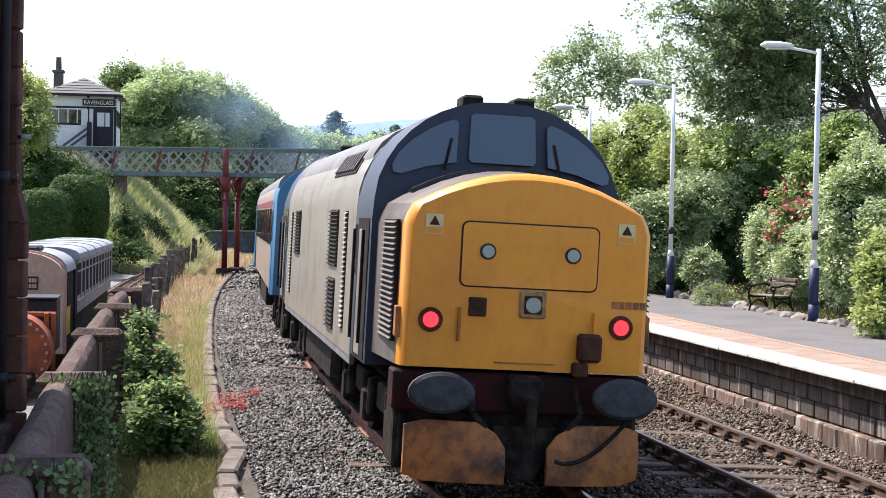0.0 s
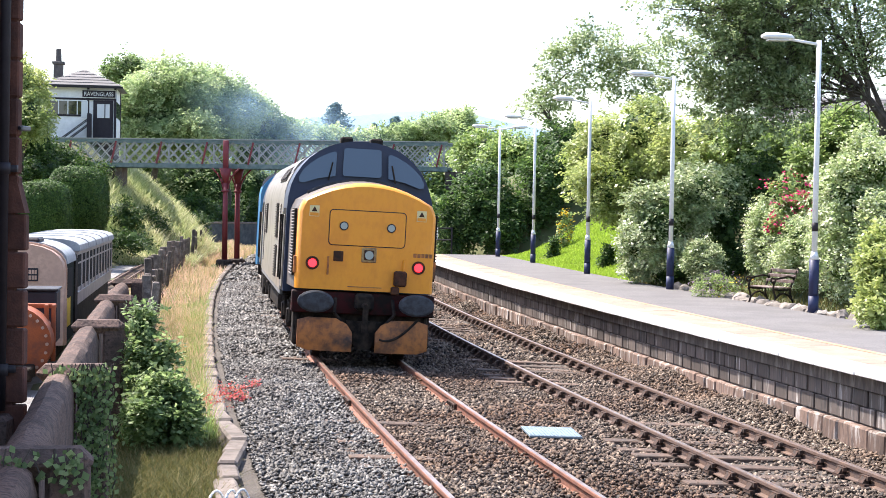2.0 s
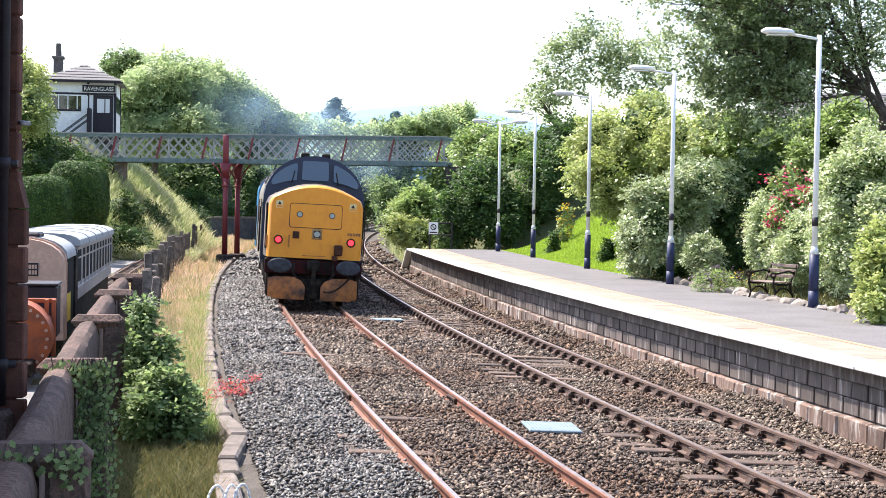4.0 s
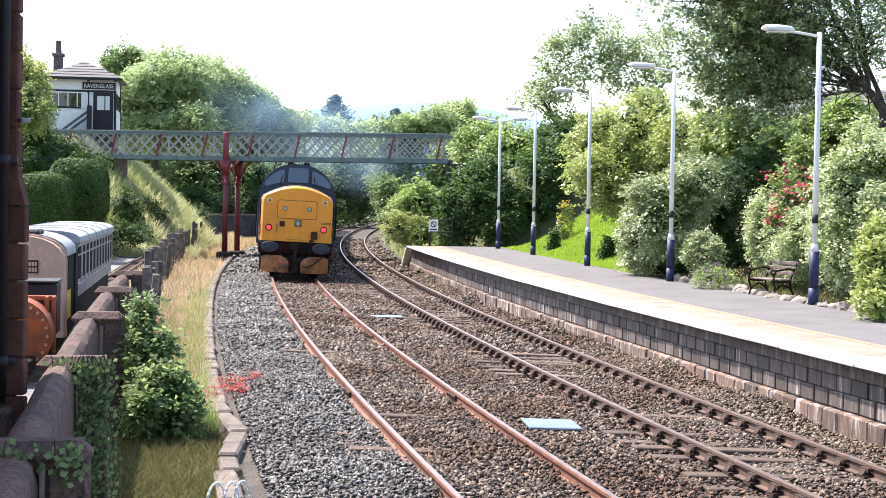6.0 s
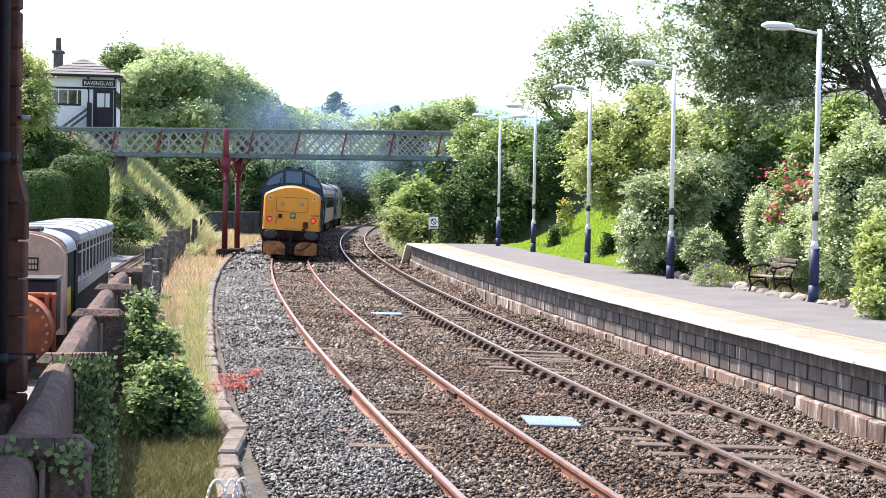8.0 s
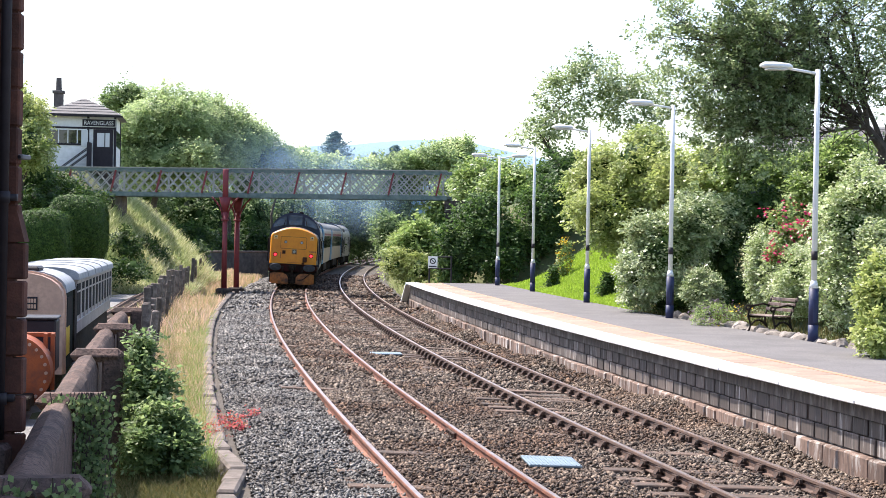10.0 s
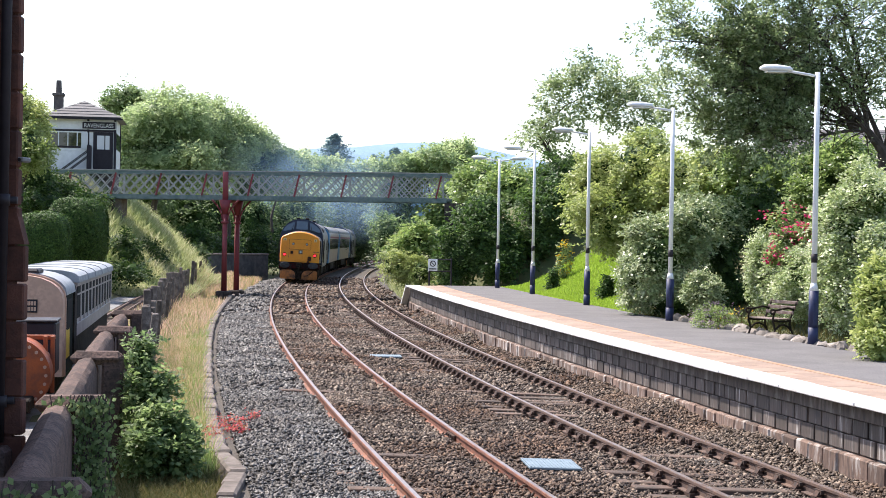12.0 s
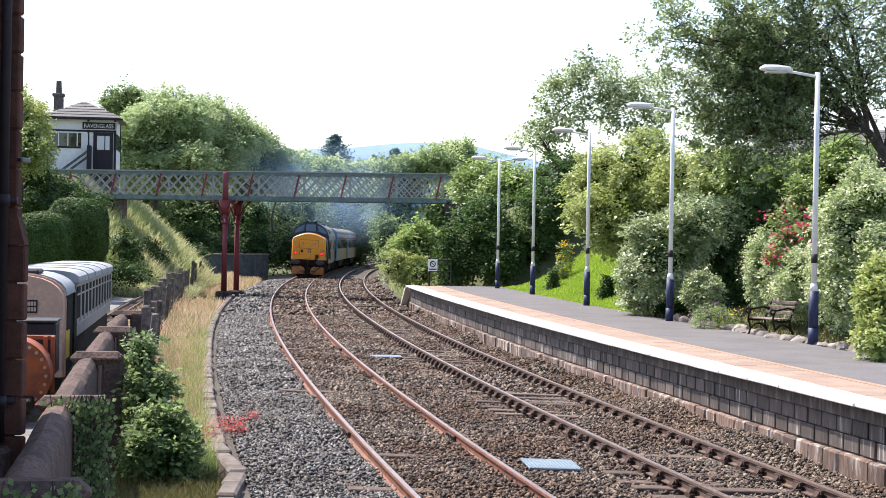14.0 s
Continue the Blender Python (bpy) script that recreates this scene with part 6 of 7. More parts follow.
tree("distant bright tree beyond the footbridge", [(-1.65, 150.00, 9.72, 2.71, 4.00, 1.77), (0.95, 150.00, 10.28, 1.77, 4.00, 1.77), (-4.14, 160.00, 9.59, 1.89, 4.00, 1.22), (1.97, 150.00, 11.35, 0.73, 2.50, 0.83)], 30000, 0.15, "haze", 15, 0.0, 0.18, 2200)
tree("green tree beside the building", [(-18.07, 70.00, 7.55, 0.78, 2.00, 1.10), (-17.42, 68.00, 6.23, 0.80, 2.00, 0.95), (-18.57, 70.00, 8.27, 0.49, 2.00, 0.85)], 20000, 0.085, "yellow", 16, 1.0, 0.15, 1000)
shrub("dark ivy-covered growth under the end of the footbridge", [(-17.92, 72.00, 4.95, 1.38, 1.50, 0.75), (-17.13, 74.00, 4.77, 0.77, 1.00, 0.64), (-18.43, 72.00, 5.56, 0.75, 1.20, 0.75), (-17.29, 70.00, 3.98, 1.46, 1.20, 0.63), (-15.91, 72.00, 4.31, 1.00, 1.00, 0.40)], 19000, 0.08, "hedge", 17, 2.5, 900)
shrub("dark brambles on the bank below the bridge", [(-14.90, 76.00, 1.92, 0.90, 1.30, 0.85), (-14.57, 80.00, 1.67, 1.11, 1.50, 0.83), (-15.9, 72.00, 1.3, 0.8, 1.20, 0.55), (-14.99, 95.00, 1.53, 1.32, 1.50, 0.83), (-13.47, 70.00, 1.18, 0.97, 1.00, 0.49)], 16000, 0.08, "hedge", 18, 0.5, 1200)


def conifer(x, y, z0, h, w, seed):
    """A broad conifer: tiers of level boughs round a straight stem, each a flat spray of needles."""
    rng = np.random.default_rng(seed)
    ob = thing("conifer", pose(x, y, z0), "blue-green conifer on the skyline, lightened for haze", "tree", "distant conifers")
    bm = rod(bmesh.new(), (0, 0, -14), (0, 0, h * 0.97), 0.3, 0.04, 7)
    P = []
    for i in range(46):
        t = (i + rng.uniform(0, 0.8)) / 46
        a = i * 2.4 + rng.uniform(-0.4, 0.4)
        r = w * (0.12 + (1 - t) ** 0.75) * rng.uniform(0.65, 1.1)
        root, tip = np.array((0, 0, h * t)), np.array((r * math.cos(a), r * math.sin(a), h * t + 0.12 * r))
        rod(bm, root, tip, 0.06, 0.02, 5)
        u = rng.uniform(0.15, 1.0, 80)[:, None]
        P.append(root + (tip - root) * u + rng.normal(size=(80, 3)) * np.array((0.22, 0.22, 0.1)) * (0.5 + r * 0.4))
    p = np.concatenate(P)
    leaf_mesh(p, rng.normal(size=p.shape) * 0.4 + np.array((0, 0, 0.9)), 0.26, rng, GREENS["blue"], "crown", ob)
    part("trunk", bm, BARK, ob)


conifer(-17.7, 262.0, 15.0, 4.6, 3.3, 1)
conifer(-8.1, 268.0, 15.2, 2.7, 1.9, 2)
conifer(-11.8, 270.0, 14.6, 2.2, 1.0, 3)
# right-hand bank
tree("dark broad-leaved tree beyond the platform end", [(-0.26, 79.00, 3.17, 1.24, 2.00, 1.15), (-1.30, 76.00, 2.34, 0.90, 2.00, 1.06), (1.36, 77.00, 2.52, 1.39, 2.50, 1.47), (2.22, 86.00, 5.50, 1.44, 2.50, 1.38), (0.76, 90.00, 5.13, 1.19, 2.00, 0.94), (3.55, 82.00, 4.97, 1.43, 2.50, 1.77), (3.15, 78.00, 2.27, 1.41, 2.50, 1.36)], 56000, 0.15, "mid", 21, 0.5, 0.2, 5000, knobs=16, lumps=0.4)
shrub("dark leafy bushes at the foot of the bank", [(1.93, 71.50, 2.79, 0.99, 1.00, 1.37), (2.49, 70.50, 1.82, 0.74, 0.80, 0.74), (0.78, 71.50, 2.02, 0.99, 1.00, 1.12), (1.51, 72.50, 3.79, 0.91, 1.00, 0.91), (3.02, 72.00, 2.68, 0.75, 1.00, 1.00)], 26000, 0.1, "dark", 45, 0.3, 2200)
tree("dark green tree behind the lawn", [(4.51, 74.00, 3.48, 1.16, 2.50, 2.06), (5.65, 76.00, 5.37, 1.19, 2.50, 1.64)], 30000, 0.11, "dark", 22, 0.5, 0.2, 2500)
tree("sparse tall tree with thin airy foliage", [(6.26, 85.00, 9.53, 1.54, 2.00, 1.24), (8.00, 85.00, 11.03, 1.54, 2.00, 1.24), (9.51, 85.00, 9.58, 1.54, 2.00, 1.63), (10.67, 85.00, 10.78, 1.12, 2.00, 1.12), (5.78, 85.00, 11.14, 1.03, 1.50, 0.47), (4.80, 85.00, 8.17, 0.95, 2.00, 0.77), (7.10, 85.00, 12.20, 0.65, 1.50, 0.65)], 13000, 0.12, "ash", 23, 1.0, 0.3, clump=26, spread=0.26, gaps=1.3, knobs=5)
tree("yellow-green tree behind the shrubs", [(5.33, 56.00, 4.88, 1.01, 2.00, 1.01), (6.63, 54.00, 5.39, 1.16, 2.00, 0.98), (7.48, 52.00, 4.58, 0.94, 2.00, 1.12), (5.92, 54.00, 3.50, 1.50, 2.00, 1.03), (8.57, 52.00, 4.78, 1.12, 2.00, 0.94)], 80000, 0.078, "yellow", 24, 0.8, 0.18, 3500, knobs=18, lumps=0.42)
tree("green tree on the bank above the garden", [(9.46, 50.00, 4.55, 1.25, 2.00, 0.96), (10.75, 48.00, 4.50, 1.20, 2.00, 0.92), (11.90, 48.00, 5.02, 0.92, 2.00, 0.75)], 56000, 0.085, "mid", 25, 1.0, 0.2, 3000, knobs=18, lumps=0.42)
shrub("pale grey-green rounded shrub beside the platform", [(6.35, 42.00, 3.20, 0.8, 1.30, 0.76), (5.64, 42.00, 2.46, 0.91, 1.30, 0.91), (7.35, 43.00, 3.5, 0.66, 0.9, 0.38), (5.19, 43.00, 1.84, 0.52, 1.00, 0.78)], 44000, 0.056, "pale", 26, 0.7, 2200)
shrub("silvery low shrub beside the platform", [(6.3, 39.00, 1.56, 0.42, 0.60, 0.46)], 11000, 0.038, "pale", 27, 0.7, 400)
# dark leaves added where the gap between the shrubs lies in shade
shrub("dark filler bush standing in for the shade behind the bench", [(7.45, 43.00, 2.10, 0.62, 0.80, 1.1), (7.75, 41.50, 1.49, 0.43, 0.60, 0.58), (6.32, 43.50, 1.02, 0.91, 0.50, 0.39), (8.3, 43.5, 3.6, 0.8, 0.7, 0.75)], 20000, 0.05, "hedge", 46, 0.7, 900)
shrub("clipped silvery variegated hedge beside the bench", [(7.29, 37.00, 2.14, 0.36, 0.60, 0.98), (7.60, 36.00, 2.04, 0.48, 0.70, 0.90), (7.75, 35.00, 1.94, 0.44, 0.70, 0.80)], 36000, 0.041, "silver", 28, 0.7, 1400, "hedge", knobs=4, lumps=0.12)
shrub("large variegated shrub with white blossom", [(8.21, 33.00, 3.14, 0.63, 1.00, 0.86), (8.65, 33.00, 3.73, 0.52, 1.00, 0.63), (8.11, 33.00, 2.00, 0.52, 1.00, 0.86), (8.64, 32.00, 2.36, 0.42, 1.00, 0.83)], 42000, 0.05, "silver", 29, 0.7, 1800)
shrub("bright yellow-green shrub at the platform edge", [(7.39, 27.50, 1.83, 0.25, 0.50, 0.63), (7.22, 27.00, 1.19, 0.23, 0.40, 0.31)], 8000, 0.06, "yellow", 30, 0.7, 400)
def ash_tree():
    """A leaning trunk with long boughs that fan out from a low fork, and leaf sprays hung along their twigs."""
    rng = np.random.default_rng(31)
    foot = Vector((12.37, 44.00, 2.25))
    ob = thing("tree", pose(*foot), "tall ash tree with dark boughs overhanging the garden", "tree")
    fork = Vector((11.91, 44.00, 5.27)) - foot
    bm = rod(bmesh.new(), (0, 0, -1.5), fork, 0.3, 0.2, 10)
    low = Vector((11.43, 44.00, 5.88)) - foot
    rod(bm, fork, low, 0.15, 0.1, 8)
    tips = [(low, Vector((7.19, 43.00, 6.74)), 0.10), (low, Vector((9.67, 44.00, 10.00)), 0.11), (low, Vector((7.46, 43.00, 8.46)), 0.09), (fork, Vector((10.95, 44.50, 9.64)), 0.11),
            (fork, Vector((11.38, 43.50, 9.80)), 0.11), (low, Vector((7.97, 43.00, 5.15)), 0.07), (fork, Vector((13.26, 45.00, 9.92)), 0.12), (low, Vector((6.03, 43.50, 8.80)), 0.08),
            (low, Vector((9.13, 44.50, 7.60)), 0.08), (low, Vector((8.51, 44.00, 10.75)), 0.09), (fork, Vector((12.66, 45.00, 8.34)), 0.09), (low, Vector((6.65, 43.00, 7.47)), 0.07), (low, Vector((8.38, 44.50, 6.35)), 0.06), (low, Vector((7.14, 44.00, 5.91)), 0.06), (low, Vector((6.69, 44.00, 9.80)), 0.08), (low, Vector((7.89, 44.50, 7.74)), 0.07), (low, Vector((9.09, 43.00, 8.94)), 0.08), (low, Vector((6.35, 43.50, 7.00)), 0.06), (low, Vector((6.50, 43.60, 6.20)), 0.05), (low, Vector((7.50, 43.50, 5.40)), 0.05), (low, Vector((5.90, 43.40, 8.10)), 0.06)]
    hang = []
    for a, b, r in tips:
        b = b - foot
        n = 7
        line = []
        side = Vector(rng.normal(size=3)) * 0.05 * (b - a).length
        for k in range(n + 1):
            t = k / n
            line.append(a.lerp(b, t) + side * math.sin(t * 3.1) + Vector((0, 0, 0.1 * (b - a).length * math.sin(t * 3.14))) + Vector(rng.normal(size=3)) * 0.05)
        line[0] = a
        for k in range(n):
            rod(bm, line[k], line[k + 1], r * 0.7 * (1 - 0.8 * k / n), r * 0.7 * (1 - 0.8 * (k + 1) / n), 7)
            for _ in range(5 if k > 1 else 1):
                q = line[k].lerp(line[k + 1], rng.uniform(0, 1))
                d = (b - a).normalized() * 0.5 + Vector(rng.normal(size=3)) * 0.75
                e = q + d.normalized() * rng.uniform(0.5, 1.35)
                h = q.lerp(e, 0.5) + Vector((0, 0, 0.1))
                w = r * (1 - 0.8 * k / n) * 0.4
                rod(bm, q, h, w, w * 0.6, 5)
                rod(bm, h, e, w * 0.6, 0.006, 5)
                if k or a is not fork:
                    hang += [h, e, e.lerp(h, 0.5)]
                for _ in range(2):
                    f = h + Vector(rng.normal(size=3)) * 0.42
                    rod(bm, h, f, w * 0.4, 0.005, 4)
                    hang.append(f)
    part("trunk", bm, BARK, ob, "dark trunk with long spreading boughs")
    c = np.array([tuple(v) for v in hang])
    c = np.repeat(c, 2, 0) + rng.normal(size=(len(c) * 2, 3)) * 0.27
    w = np.interp(c[:, 0], [-6.4, -4.5, -2.9, -1.9, 0.5], [1.75, 1.5, 1.1, 0.75, 0.6])
    w = np.where((c[:, 0] > -2.7) & (c[:, 2] < 4.3), w * 0.08, w) * np.where(hollow(c, 0.5, rng) > -0.25, 1.0, 0.12)
    kk = rng.choice(len(c), 62000, p=w / w.sum())
    pts = c[kk] + rng.normal(size=(len(kk), 3)) * np.array([0.1, 0.1, 0.07])
    nrm = rng.normal(size=(len(kk), 3)) * 0.5 + np.array([0, -0.15, 0.7])
    leaf_mesh(pts, nrm, 0.064, rng, GREENS["ash"], "crown", ob, 2.0)


ash_tree()
# left-hand bank
def clipped_hedge(p, r, label, seed):
    """A clipped bush with a flat rounded top: short leaves close over inner ones coloured dark for shade."""
    rng = np.random.default_rng(seed)
    ob = thing("hedge", pose(p[0], p[1], p[2] - r[2]), label, "hedge", "clipped hedges")
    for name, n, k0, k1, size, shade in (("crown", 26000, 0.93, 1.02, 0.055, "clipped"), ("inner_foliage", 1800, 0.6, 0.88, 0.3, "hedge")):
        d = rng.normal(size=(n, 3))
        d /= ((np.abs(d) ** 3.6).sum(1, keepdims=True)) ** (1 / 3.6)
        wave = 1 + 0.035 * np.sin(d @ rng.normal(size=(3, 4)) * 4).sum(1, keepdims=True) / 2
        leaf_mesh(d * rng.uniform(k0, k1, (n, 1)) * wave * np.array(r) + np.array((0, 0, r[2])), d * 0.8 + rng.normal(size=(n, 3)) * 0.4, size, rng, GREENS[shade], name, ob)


clipped_hedge((-14.98, 61.00, 2.33), (1.0, 1.1, 1.15), "dark clipped rounded hedge on the bank", 41)
clipped_hedge((-14.50, 64.50, 2.79), (1.1, 1.2, 1.35), "dark clipped hedge with a sunlit top", 42)
shrub("dense dark green bush against the fence", [(-3.43, 20.00, 0.27, 0.33, 0.40, 0.35), (-3.74, 20.50, 0.67, 0.20, 0.35, 0.36), (-3.24, 20.00, 0.21, 0.19, 0.30, 0.29), (-3.58, 19.50, 0.16, 0.20, 0.30, 0.27), (-3.79, 20.60, 1.09, 0.10, 0.20, 0.29), (-3.07, 19.60, 0.06, 0.14, 0.20, 0.15), (-3.51, 20.40, 0.76, 0.11, 0.20, 0.21)], 15000, 0.05, "leafy", 43, -0.3, 1100)
shrub("light green grassy bush on the bank past the platform", [(-2.15, 74.00, 1.56, 0.72, 1.00, 0.77), (-1.69, 76.00, 2.33, 0.66, 1.00, 0.79), (-0.97, 73.00, 1.34, 0.63, 0.80, 0.63)], 14000, 0.07, "yellow", 44, -0.2, 500)


def ivy():
    """Three growths of ivy on the fence: woody stems with leaves along them."""
    rng = np.random.default_rng(91)
    ob = thing("ivy", pose(0, 0, 0), "trailing green ivy on the concrete fence", "ivy")
    for y, z0, u0, u1, stems in ((15.84, -0.25, -7.44, -7.12, 17), (15.84, 1.02, -7.82, -7.2, 9), (10.84, 1.04, -7.8, -7.25, 9)):
        P, N = [], []
        for _ in range(stems):
            bm = bmesh.new()
            u, z = rng.uniform(u0, u1), 1.25
            low = z0 + rng.uniform(0.0, 0.5) * (1.25 - z0)
            last = beside(y - 0.03, u, z)
            while z > low:
                z -= 0.07
                u = min(u1 + 0.03, max(u0 - 0.03, u + rng.normal() * 0.02))
                p = beside(y - 0.03 - rng.uniform(0, 0.03), u, z)
                rod(bm, last, p, 0.006, 0.006, 4)
                for _ in range(4):
                    P.append(p + Vector(rng.normal(size=3)) * 0.028)
                    N.append((rng.normal() * 0.5, -1, 0.5 + rng.normal() * 0.3))
                last = p
            part("stem", bm, BARK, ob)
        leaf_mesh(np.array(P), np.array(N), 0.045, rng, GREENS["leafy"], "leaves", ob, 1.2)


ivy()


def strip(u0, u1, y0, y1, dens, rng, fade=0.0):
    n = int((u1 - u0) * (y1 - y0) * dens)
    u, y = rng.uniform(u0, u1, n), rng.uniform(y0, y1, n)
    if fade:
        keep = rng.uniform(0, 1, n) < (1 / (1 + (y / 40) ** 2)) ** fade
        u, y = u[keep], y[keep]
    pts = np.array([(line_two(b) + a, b, ground_z(line_two(b) + a, b)) for a, b in zip(u, y)])
    return pts


def open_lawn(p):
    """The lawn ends where the shrubs begin."""
    return p[p[:, 0] < 0.117 * p[:, 1]]


def clear_of_columns(p):
    return p[(np.abs(p[:, 0] + 10.3) > 1.2) | (p[:, 1] < 71) | (p[:, 1] > 83)]


def low_bank(p):
    return p[p[:, 2] < 4.3]


rg = np.random.default_rng(55)
ob = blades("verge_grass", strip(-7.3, -6.08, 21.3, 45, 600, rg), 0.25, 0.012, STRAW, rg)
tagged(ob, "tall dry straw-coloured grass on the verge", "grass", kind="stuff")
ob = blades("far_verge_grass", clear_of_columns(strip(-8.4, -6.2, 45, 110, 110, rg)), 0.36, 0.03, STRAW, rg)
tagged(ob, "dry grass along the fence", "grass", kind="stuff")
# darker blades than on the open verge put shade into the grass colour
ob = blades("shaded_grass", strip(-7.3, -6.06, 12, 21.5, 1100, rg), 0.13, 0.012, OLIVE, rg, 0.9)
tagged(ob, "short green grass at the foot of the bush, darkened for shade", "grass", kind="stuff")
ob = blades("low_green_grass", strip(-7.3, -6.08, 20, 60, 380, rg), 0.2, 0.014, VERGE_GREEN, rg)
tagged(ob, "low green grass on the verge", "grass", kind="stuff")
ob = blades("kerbside_grass", strip(-6.5, -6.08, 20, 48, 520, rg), 0.25, 0.013, VERGE_GREEN, rg)
tagged(ob, "fresh green grass growing along the kerb", "grass", kind="stuff")
ob = blades("shoulder_weeds", strip(-5.75, -5.2, 22, 60, 60, rg) + np.array([0, 0, 0.15]), 0.18, 0.012, LAWN, rg)
tagged(ob, "thin weeds in the ballast by the kerb", "weeds", kind="stuff")
ob = blades("bank_grass", low_bank(strip(-14.5, -7.8, 70, 100, 230, rg)), 0.36, 0.05, BANK_GRASS, rg, 0.6)
tagged(ob, "long sunlit grass on the bank", "grass", kind="stuff")
ob = blades("garden_lawn", open_lawn(strip(5.5, 11.5, 44, 69, 620, rg)), 0.09, 0.03, LAWN, rg)
tagged(ob, "bright green mown lawn sloping up behind the platform", "lawn", kind="stuff")
ob = blades("bed_plants", strip(5.75, 8.5, 26, 46, 170, rg), 0.13, 0.03, OLIVE, rg)
tagged(ob, "low green plants in the garden border", "plants", kind="stuff")
ob = blades("right_bank_grass", strip(2.5, 4.4, 70.5, 120, 90, rg), 0.5, 0.05, BANK_GRASS, rg)
tagged(ob, "long pale grass on the bank past the platform", "grass", kind="stuff")


def flower_clump(x, y, z, blobs_r, n, mat, label, size, stems=True):
    rng = np.random.default_rng(int(abs(x * 100)) + n)
    ob = thing("flowers", pose(x, y, z), label, "flowers")
    P, N = crown_points([(0, 0, blobs_r[2], *blobs_r)], n, rng, 5, size * 0.9)
    leaf_mesh(P, N, size, rng, mat, "blossom", ob, 1.0)
    p, q = crown_points([(0, 0, blobs_r[2] * 0.8, *[v * 0.95 for v in blobs_r])], n * 3, rng, 6, 0.05)
    leaf_mesh(p, q, size, rng, GREENS["mid"], "leaves", ob)


LAVENDER = island_material("lavender", [(0.2, 0.13, 0.22), (0.38, 0.28, 0.36)], 0.8, 0.3)
GOLD = island_material("gold_petal", [(0.75, 0.45, 0.02), (0.85, 0.6, 0.05)], 0.7, 0.3)
for (x, y, z), r in (((7.26, 35.50, 2.54), (0.2, 0.2, 0.14)), ((7.58, 36.00, 2.91), (0.26, 0.2, 0.2)), ((7.80, 36.00, 2.98), (0.26, 0.2, 0.22)), ((7.81, 37.00, 3.43), (0.5, 0.3, 0.3)), ((7.85, 35.00, 3.10), (0.12, 0.2, 0.15))):
    flower_clump(x, y, z - r[2], r, 120, PINK, "bright pink roses among pale leaves", 0.07)
x, y, z = (6.13, 36.50, 1.11)
flower_clump(x, y, 0.8, (0.6, 0.4, 0.32), 700, LAVENDER, "pale purple lavender spilling over the border", 0.03)
x, y, z = (6.61, 36.00, 1.14)
flower_clump(x, y, 0.8, (0.5, 0.4, 0.3), 60, GOLD, "green border plant with a few yellow flowers", 0.03)
x, y, z = (4.81, 64.00, 2.16)
flower_clump(x, y, ground_z(x, y), (0.34, 0.3, 0.85), 420, GOLD, "clump of tall golden yellow flowers", 0.06)


def topiary(p, h, seed):
    rng = np.random.default_rng(seed)
    z = ground_z(p[0], p[1]) - 0.05
    ob = thing("topiary_shrub", pose(p[0], p[1], z), "small dark clipped shrub on the lawn", "shrub", "lawn shrubs")
    P, N = crown_points([(0, 0, h * 0.35, 0.26, 0.26, h * 0.38), (0.06, 0, h * 0.75, 0.18, 0.18, h * 0.28)], 2600, rng, 8, 0.05)
    leaf_mesh(P, N, 0.05, rng, GREENS["dark"], "crown", ob)


topiary((4.19, 61.73), 0.95, 3)
topiary((5.26, 52.25), 0.8, 4)
RED_WEED = island_material("red_weed", [(0.45, 0.04, 0.06), (0.6, 0.12, 0.12), (0.3, 0.2, 0.06)], 0.8, 0.3)
for k, (px, py) in enumerate(((-2.90, 23.63), (-3.20, 24.32), (-3.23, 22.89), (-2.94, 24.92))):
    rng2 = np.random.default_rng(70 + k)
    ob = thing("red_weed", pose(px, py, -0.2), "low reddish weed beside the kerb", "weed", "red weeds")
    P, N = crown_points([(0, 0, 0.1, 0.17, 0.3, 0.13)], 260, rng2, 6, 0.04)
    leaf_mesh(P, N, 0.028, rng2, RED_WEED, "leaves", ob)


HAZE = bpy.data.materials.new("exhaust_haze")
HAZE.use_nodes = True
_t = HAZE.node_tree
_d, _l, _p = _t.nodes.new("ShaderNodeBsdfDiffuse"), _t.nodes.new("ShaderNodeBsdfTranslucent"), _t.nodes.new("ShaderNodeBsdfTransparent")
_m, _x = _t.nodes.new("ShaderNodeMixShader"), _t.nodes.new("ShaderNodeMixShader")
for _s in (_d, _l):
    _s.inputs[0].default_value = (0.4, 0.6, 0.85, 1)
# a veil is thickest in its middle and breaks up in wisps towards its rim
_c, _g, _n2, _u = _t.nodes.new("ShaderNodeTexCoord"), _t.nodes.new("ShaderNodeTexGradient"), _t.nodes.new("ShaderNodeTexNoise"), _t.nodes.new("ShaderNodeUVMap")
_g.gradient_type = "QUADRATIC_SPHERE"
_n2.inputs["Scale"].default_value, _n2.inputs["Detail"].default_value = 0.3, 2.0
_r, _k = _t.nodes.new("ShaderNodeMapRange"), _t.nodes.new("ShaderNodeMath")
_r.inputs["From Min"].default_value, _r.inputs["From Max"].default_value = 0.25, 0.75
_r.inputs["To Min"].default_value, _r.inputs["To Max"].default_value = 0.14, 0.46
_k.operation = "MULTIPLY"
_t.links.new(_u.outputs[0], _g.inputs[0])
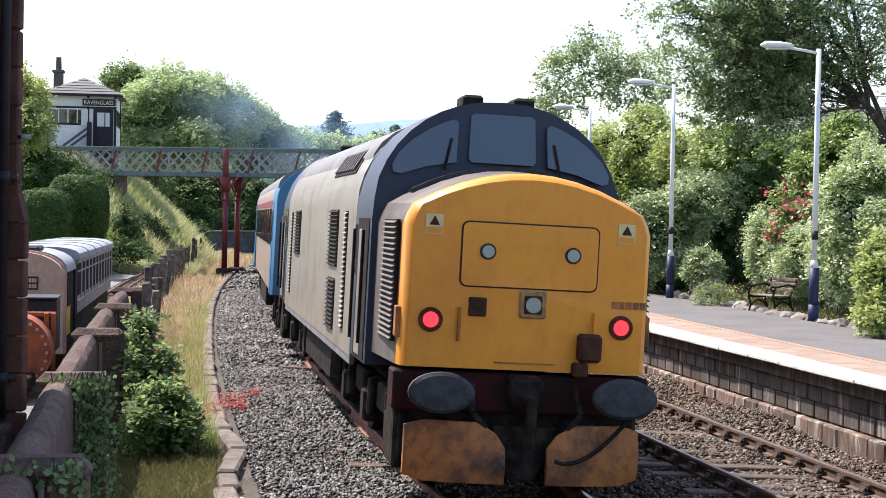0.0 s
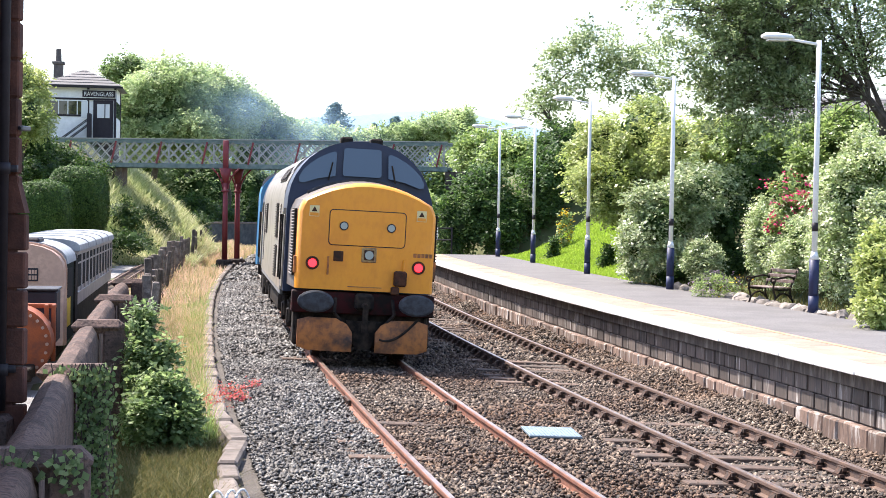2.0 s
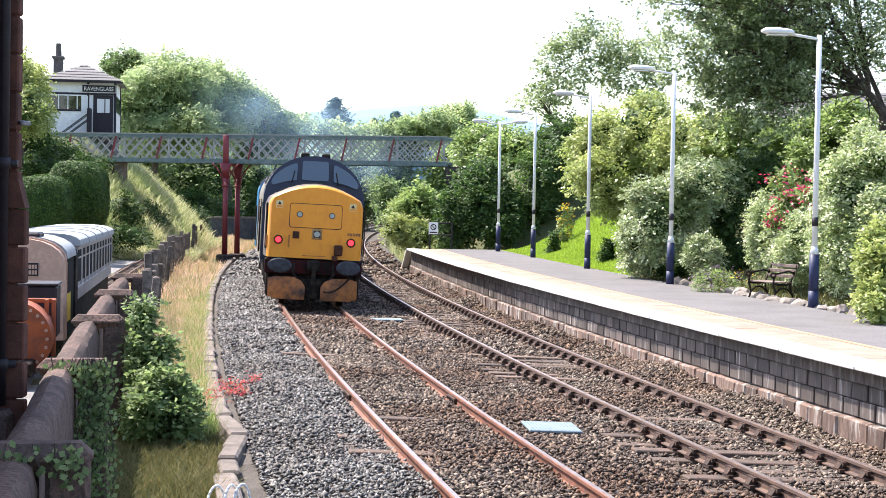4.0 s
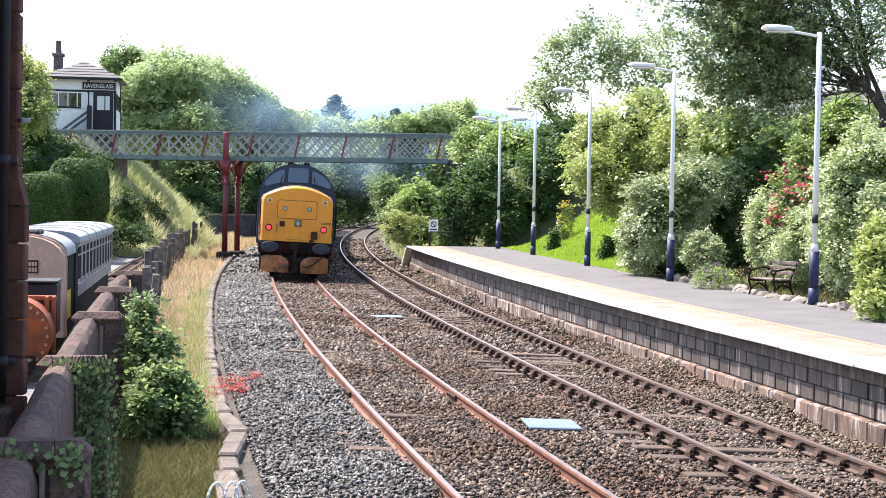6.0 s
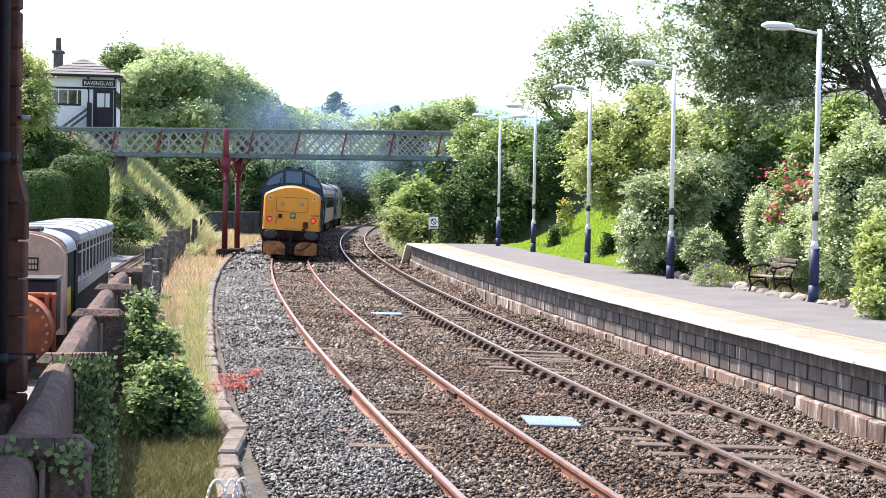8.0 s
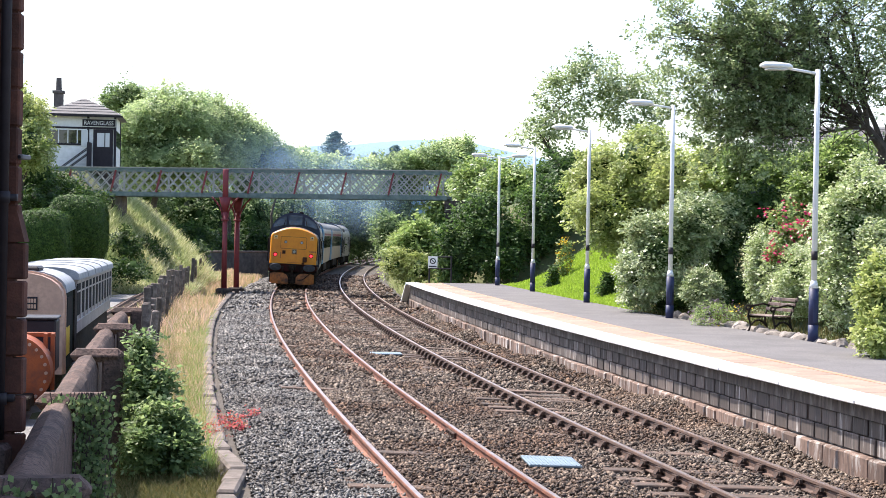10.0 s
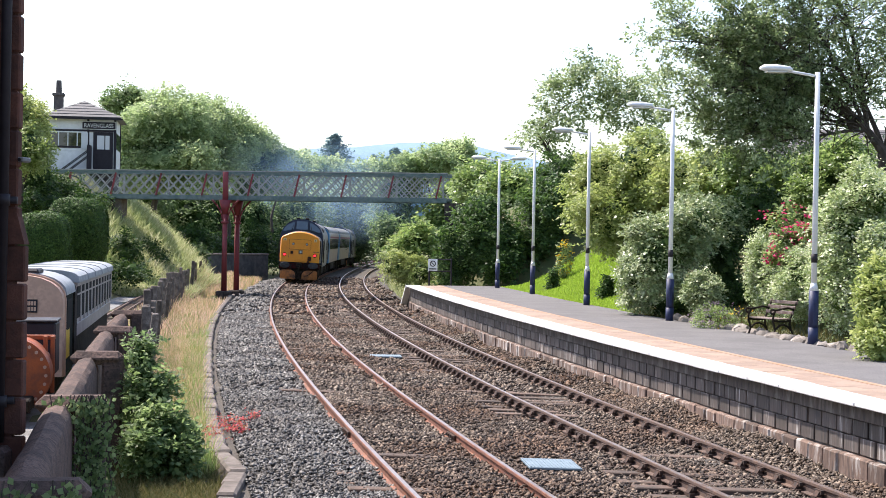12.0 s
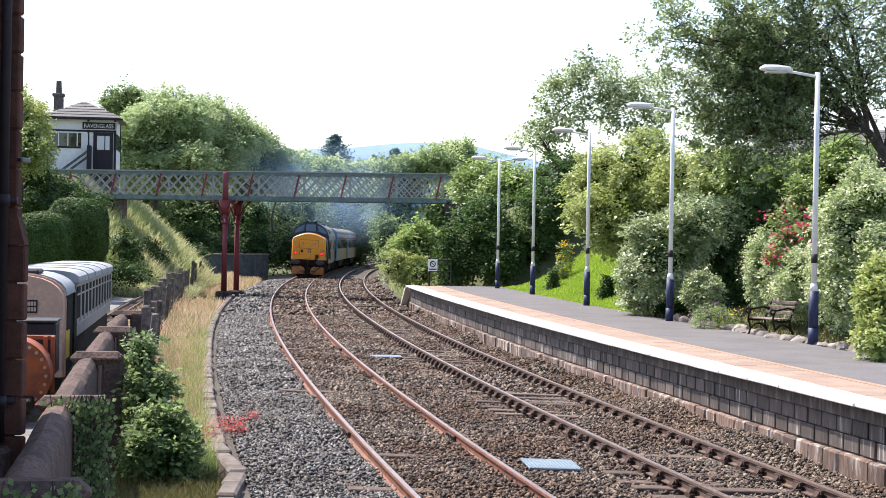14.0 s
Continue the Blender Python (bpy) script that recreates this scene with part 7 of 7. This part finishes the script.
_t.links.new(_c.outputs["Object"], _n2.inputs["Vector"])
_t.links.new(_n2.outputs["Fac"], _r.inputs["Value"])
_t.links.new(_g.outputs["Fac"], _k.inputs[0])
_t.links.new(_r.outputs[0], _k.inputs[1])
_t.links.new(_k.outputs[0], _x.inputs[0])
_t.links.new(_d.outputs[0], _m.inputs[1])
_t.links.new(_l.outputs[0], _m.inputs[2])
_t.links.new(_p.outputs[0], _x.inputs[1])
_t.links.new(_m.outputs[0], _x.inputs[2])
_t.links.new(_x.outputs[0], _t.nodes["Material Output"].inputs["Surface"])


def exhaust_puff(p, r, seed):
    """A thin drifting cloud of diesel exhaust: a billowing veil."""
    rng = np.random.default_rng(seed)
    ob = thing("exhaust_smoke", pose(*p), "thin blue diesel exhaust drifting beside the bridge", "smoke", "exhaust smoke")
    bm = bmesh.new()
    uv = bm.loops.layers.uv.new("veil")
    o = Vector(rng.uniform(0, 50, 3))
    grid = {}
    for i in range(15):
        for j in range(15):
            u, v = i / 7 - 1, j / 7 - 1
            sag = 0.5 * (u * u + v * v) + 0.7 * noise.noise(Vector((u * 1.5, v * 1.5, 0)) + o)
            grid[i, j] = bm.verts.new((u * r[0], sag * r[1], v * r[2]))
    for i in range(14):
        for j in range(14):
            at = ((i, j), (i + 1, j), (i + 1, j + 1), (i, j + 1))
            f = bm.faces.new([grid[q] for q in at])
            for corner, (c, d) in zip(f.loops, at):
                corner[uv].uv = (c / 7 - 1, d / 7 - 1)
    part("veil", bm, HAZE, ob, "", True)
    return ob


PUFFS = [(exhaust_puff(p, r, 300 + i), p, d) for i, (p, r, d) in enumerate((
    ((-12.2, 98.0, 9.6), (5.0, 1.5, 3.4), (3.0, 4.0, -2.5)),
    ((-8.6, 104.0, 9.0), (4.5, 1.5, 3.0), (3.0, 6.0, -1.6)),
    ((-10.5, 118.0, 7.6), (7.0, 1.5, 3.6), (3.0, 3.0, -2.2)),
    ((-6.4, 138.0, 6.6), (5.5, 1.5, 3.8), (-0.5, 8.0, -1.2))))]


motions()
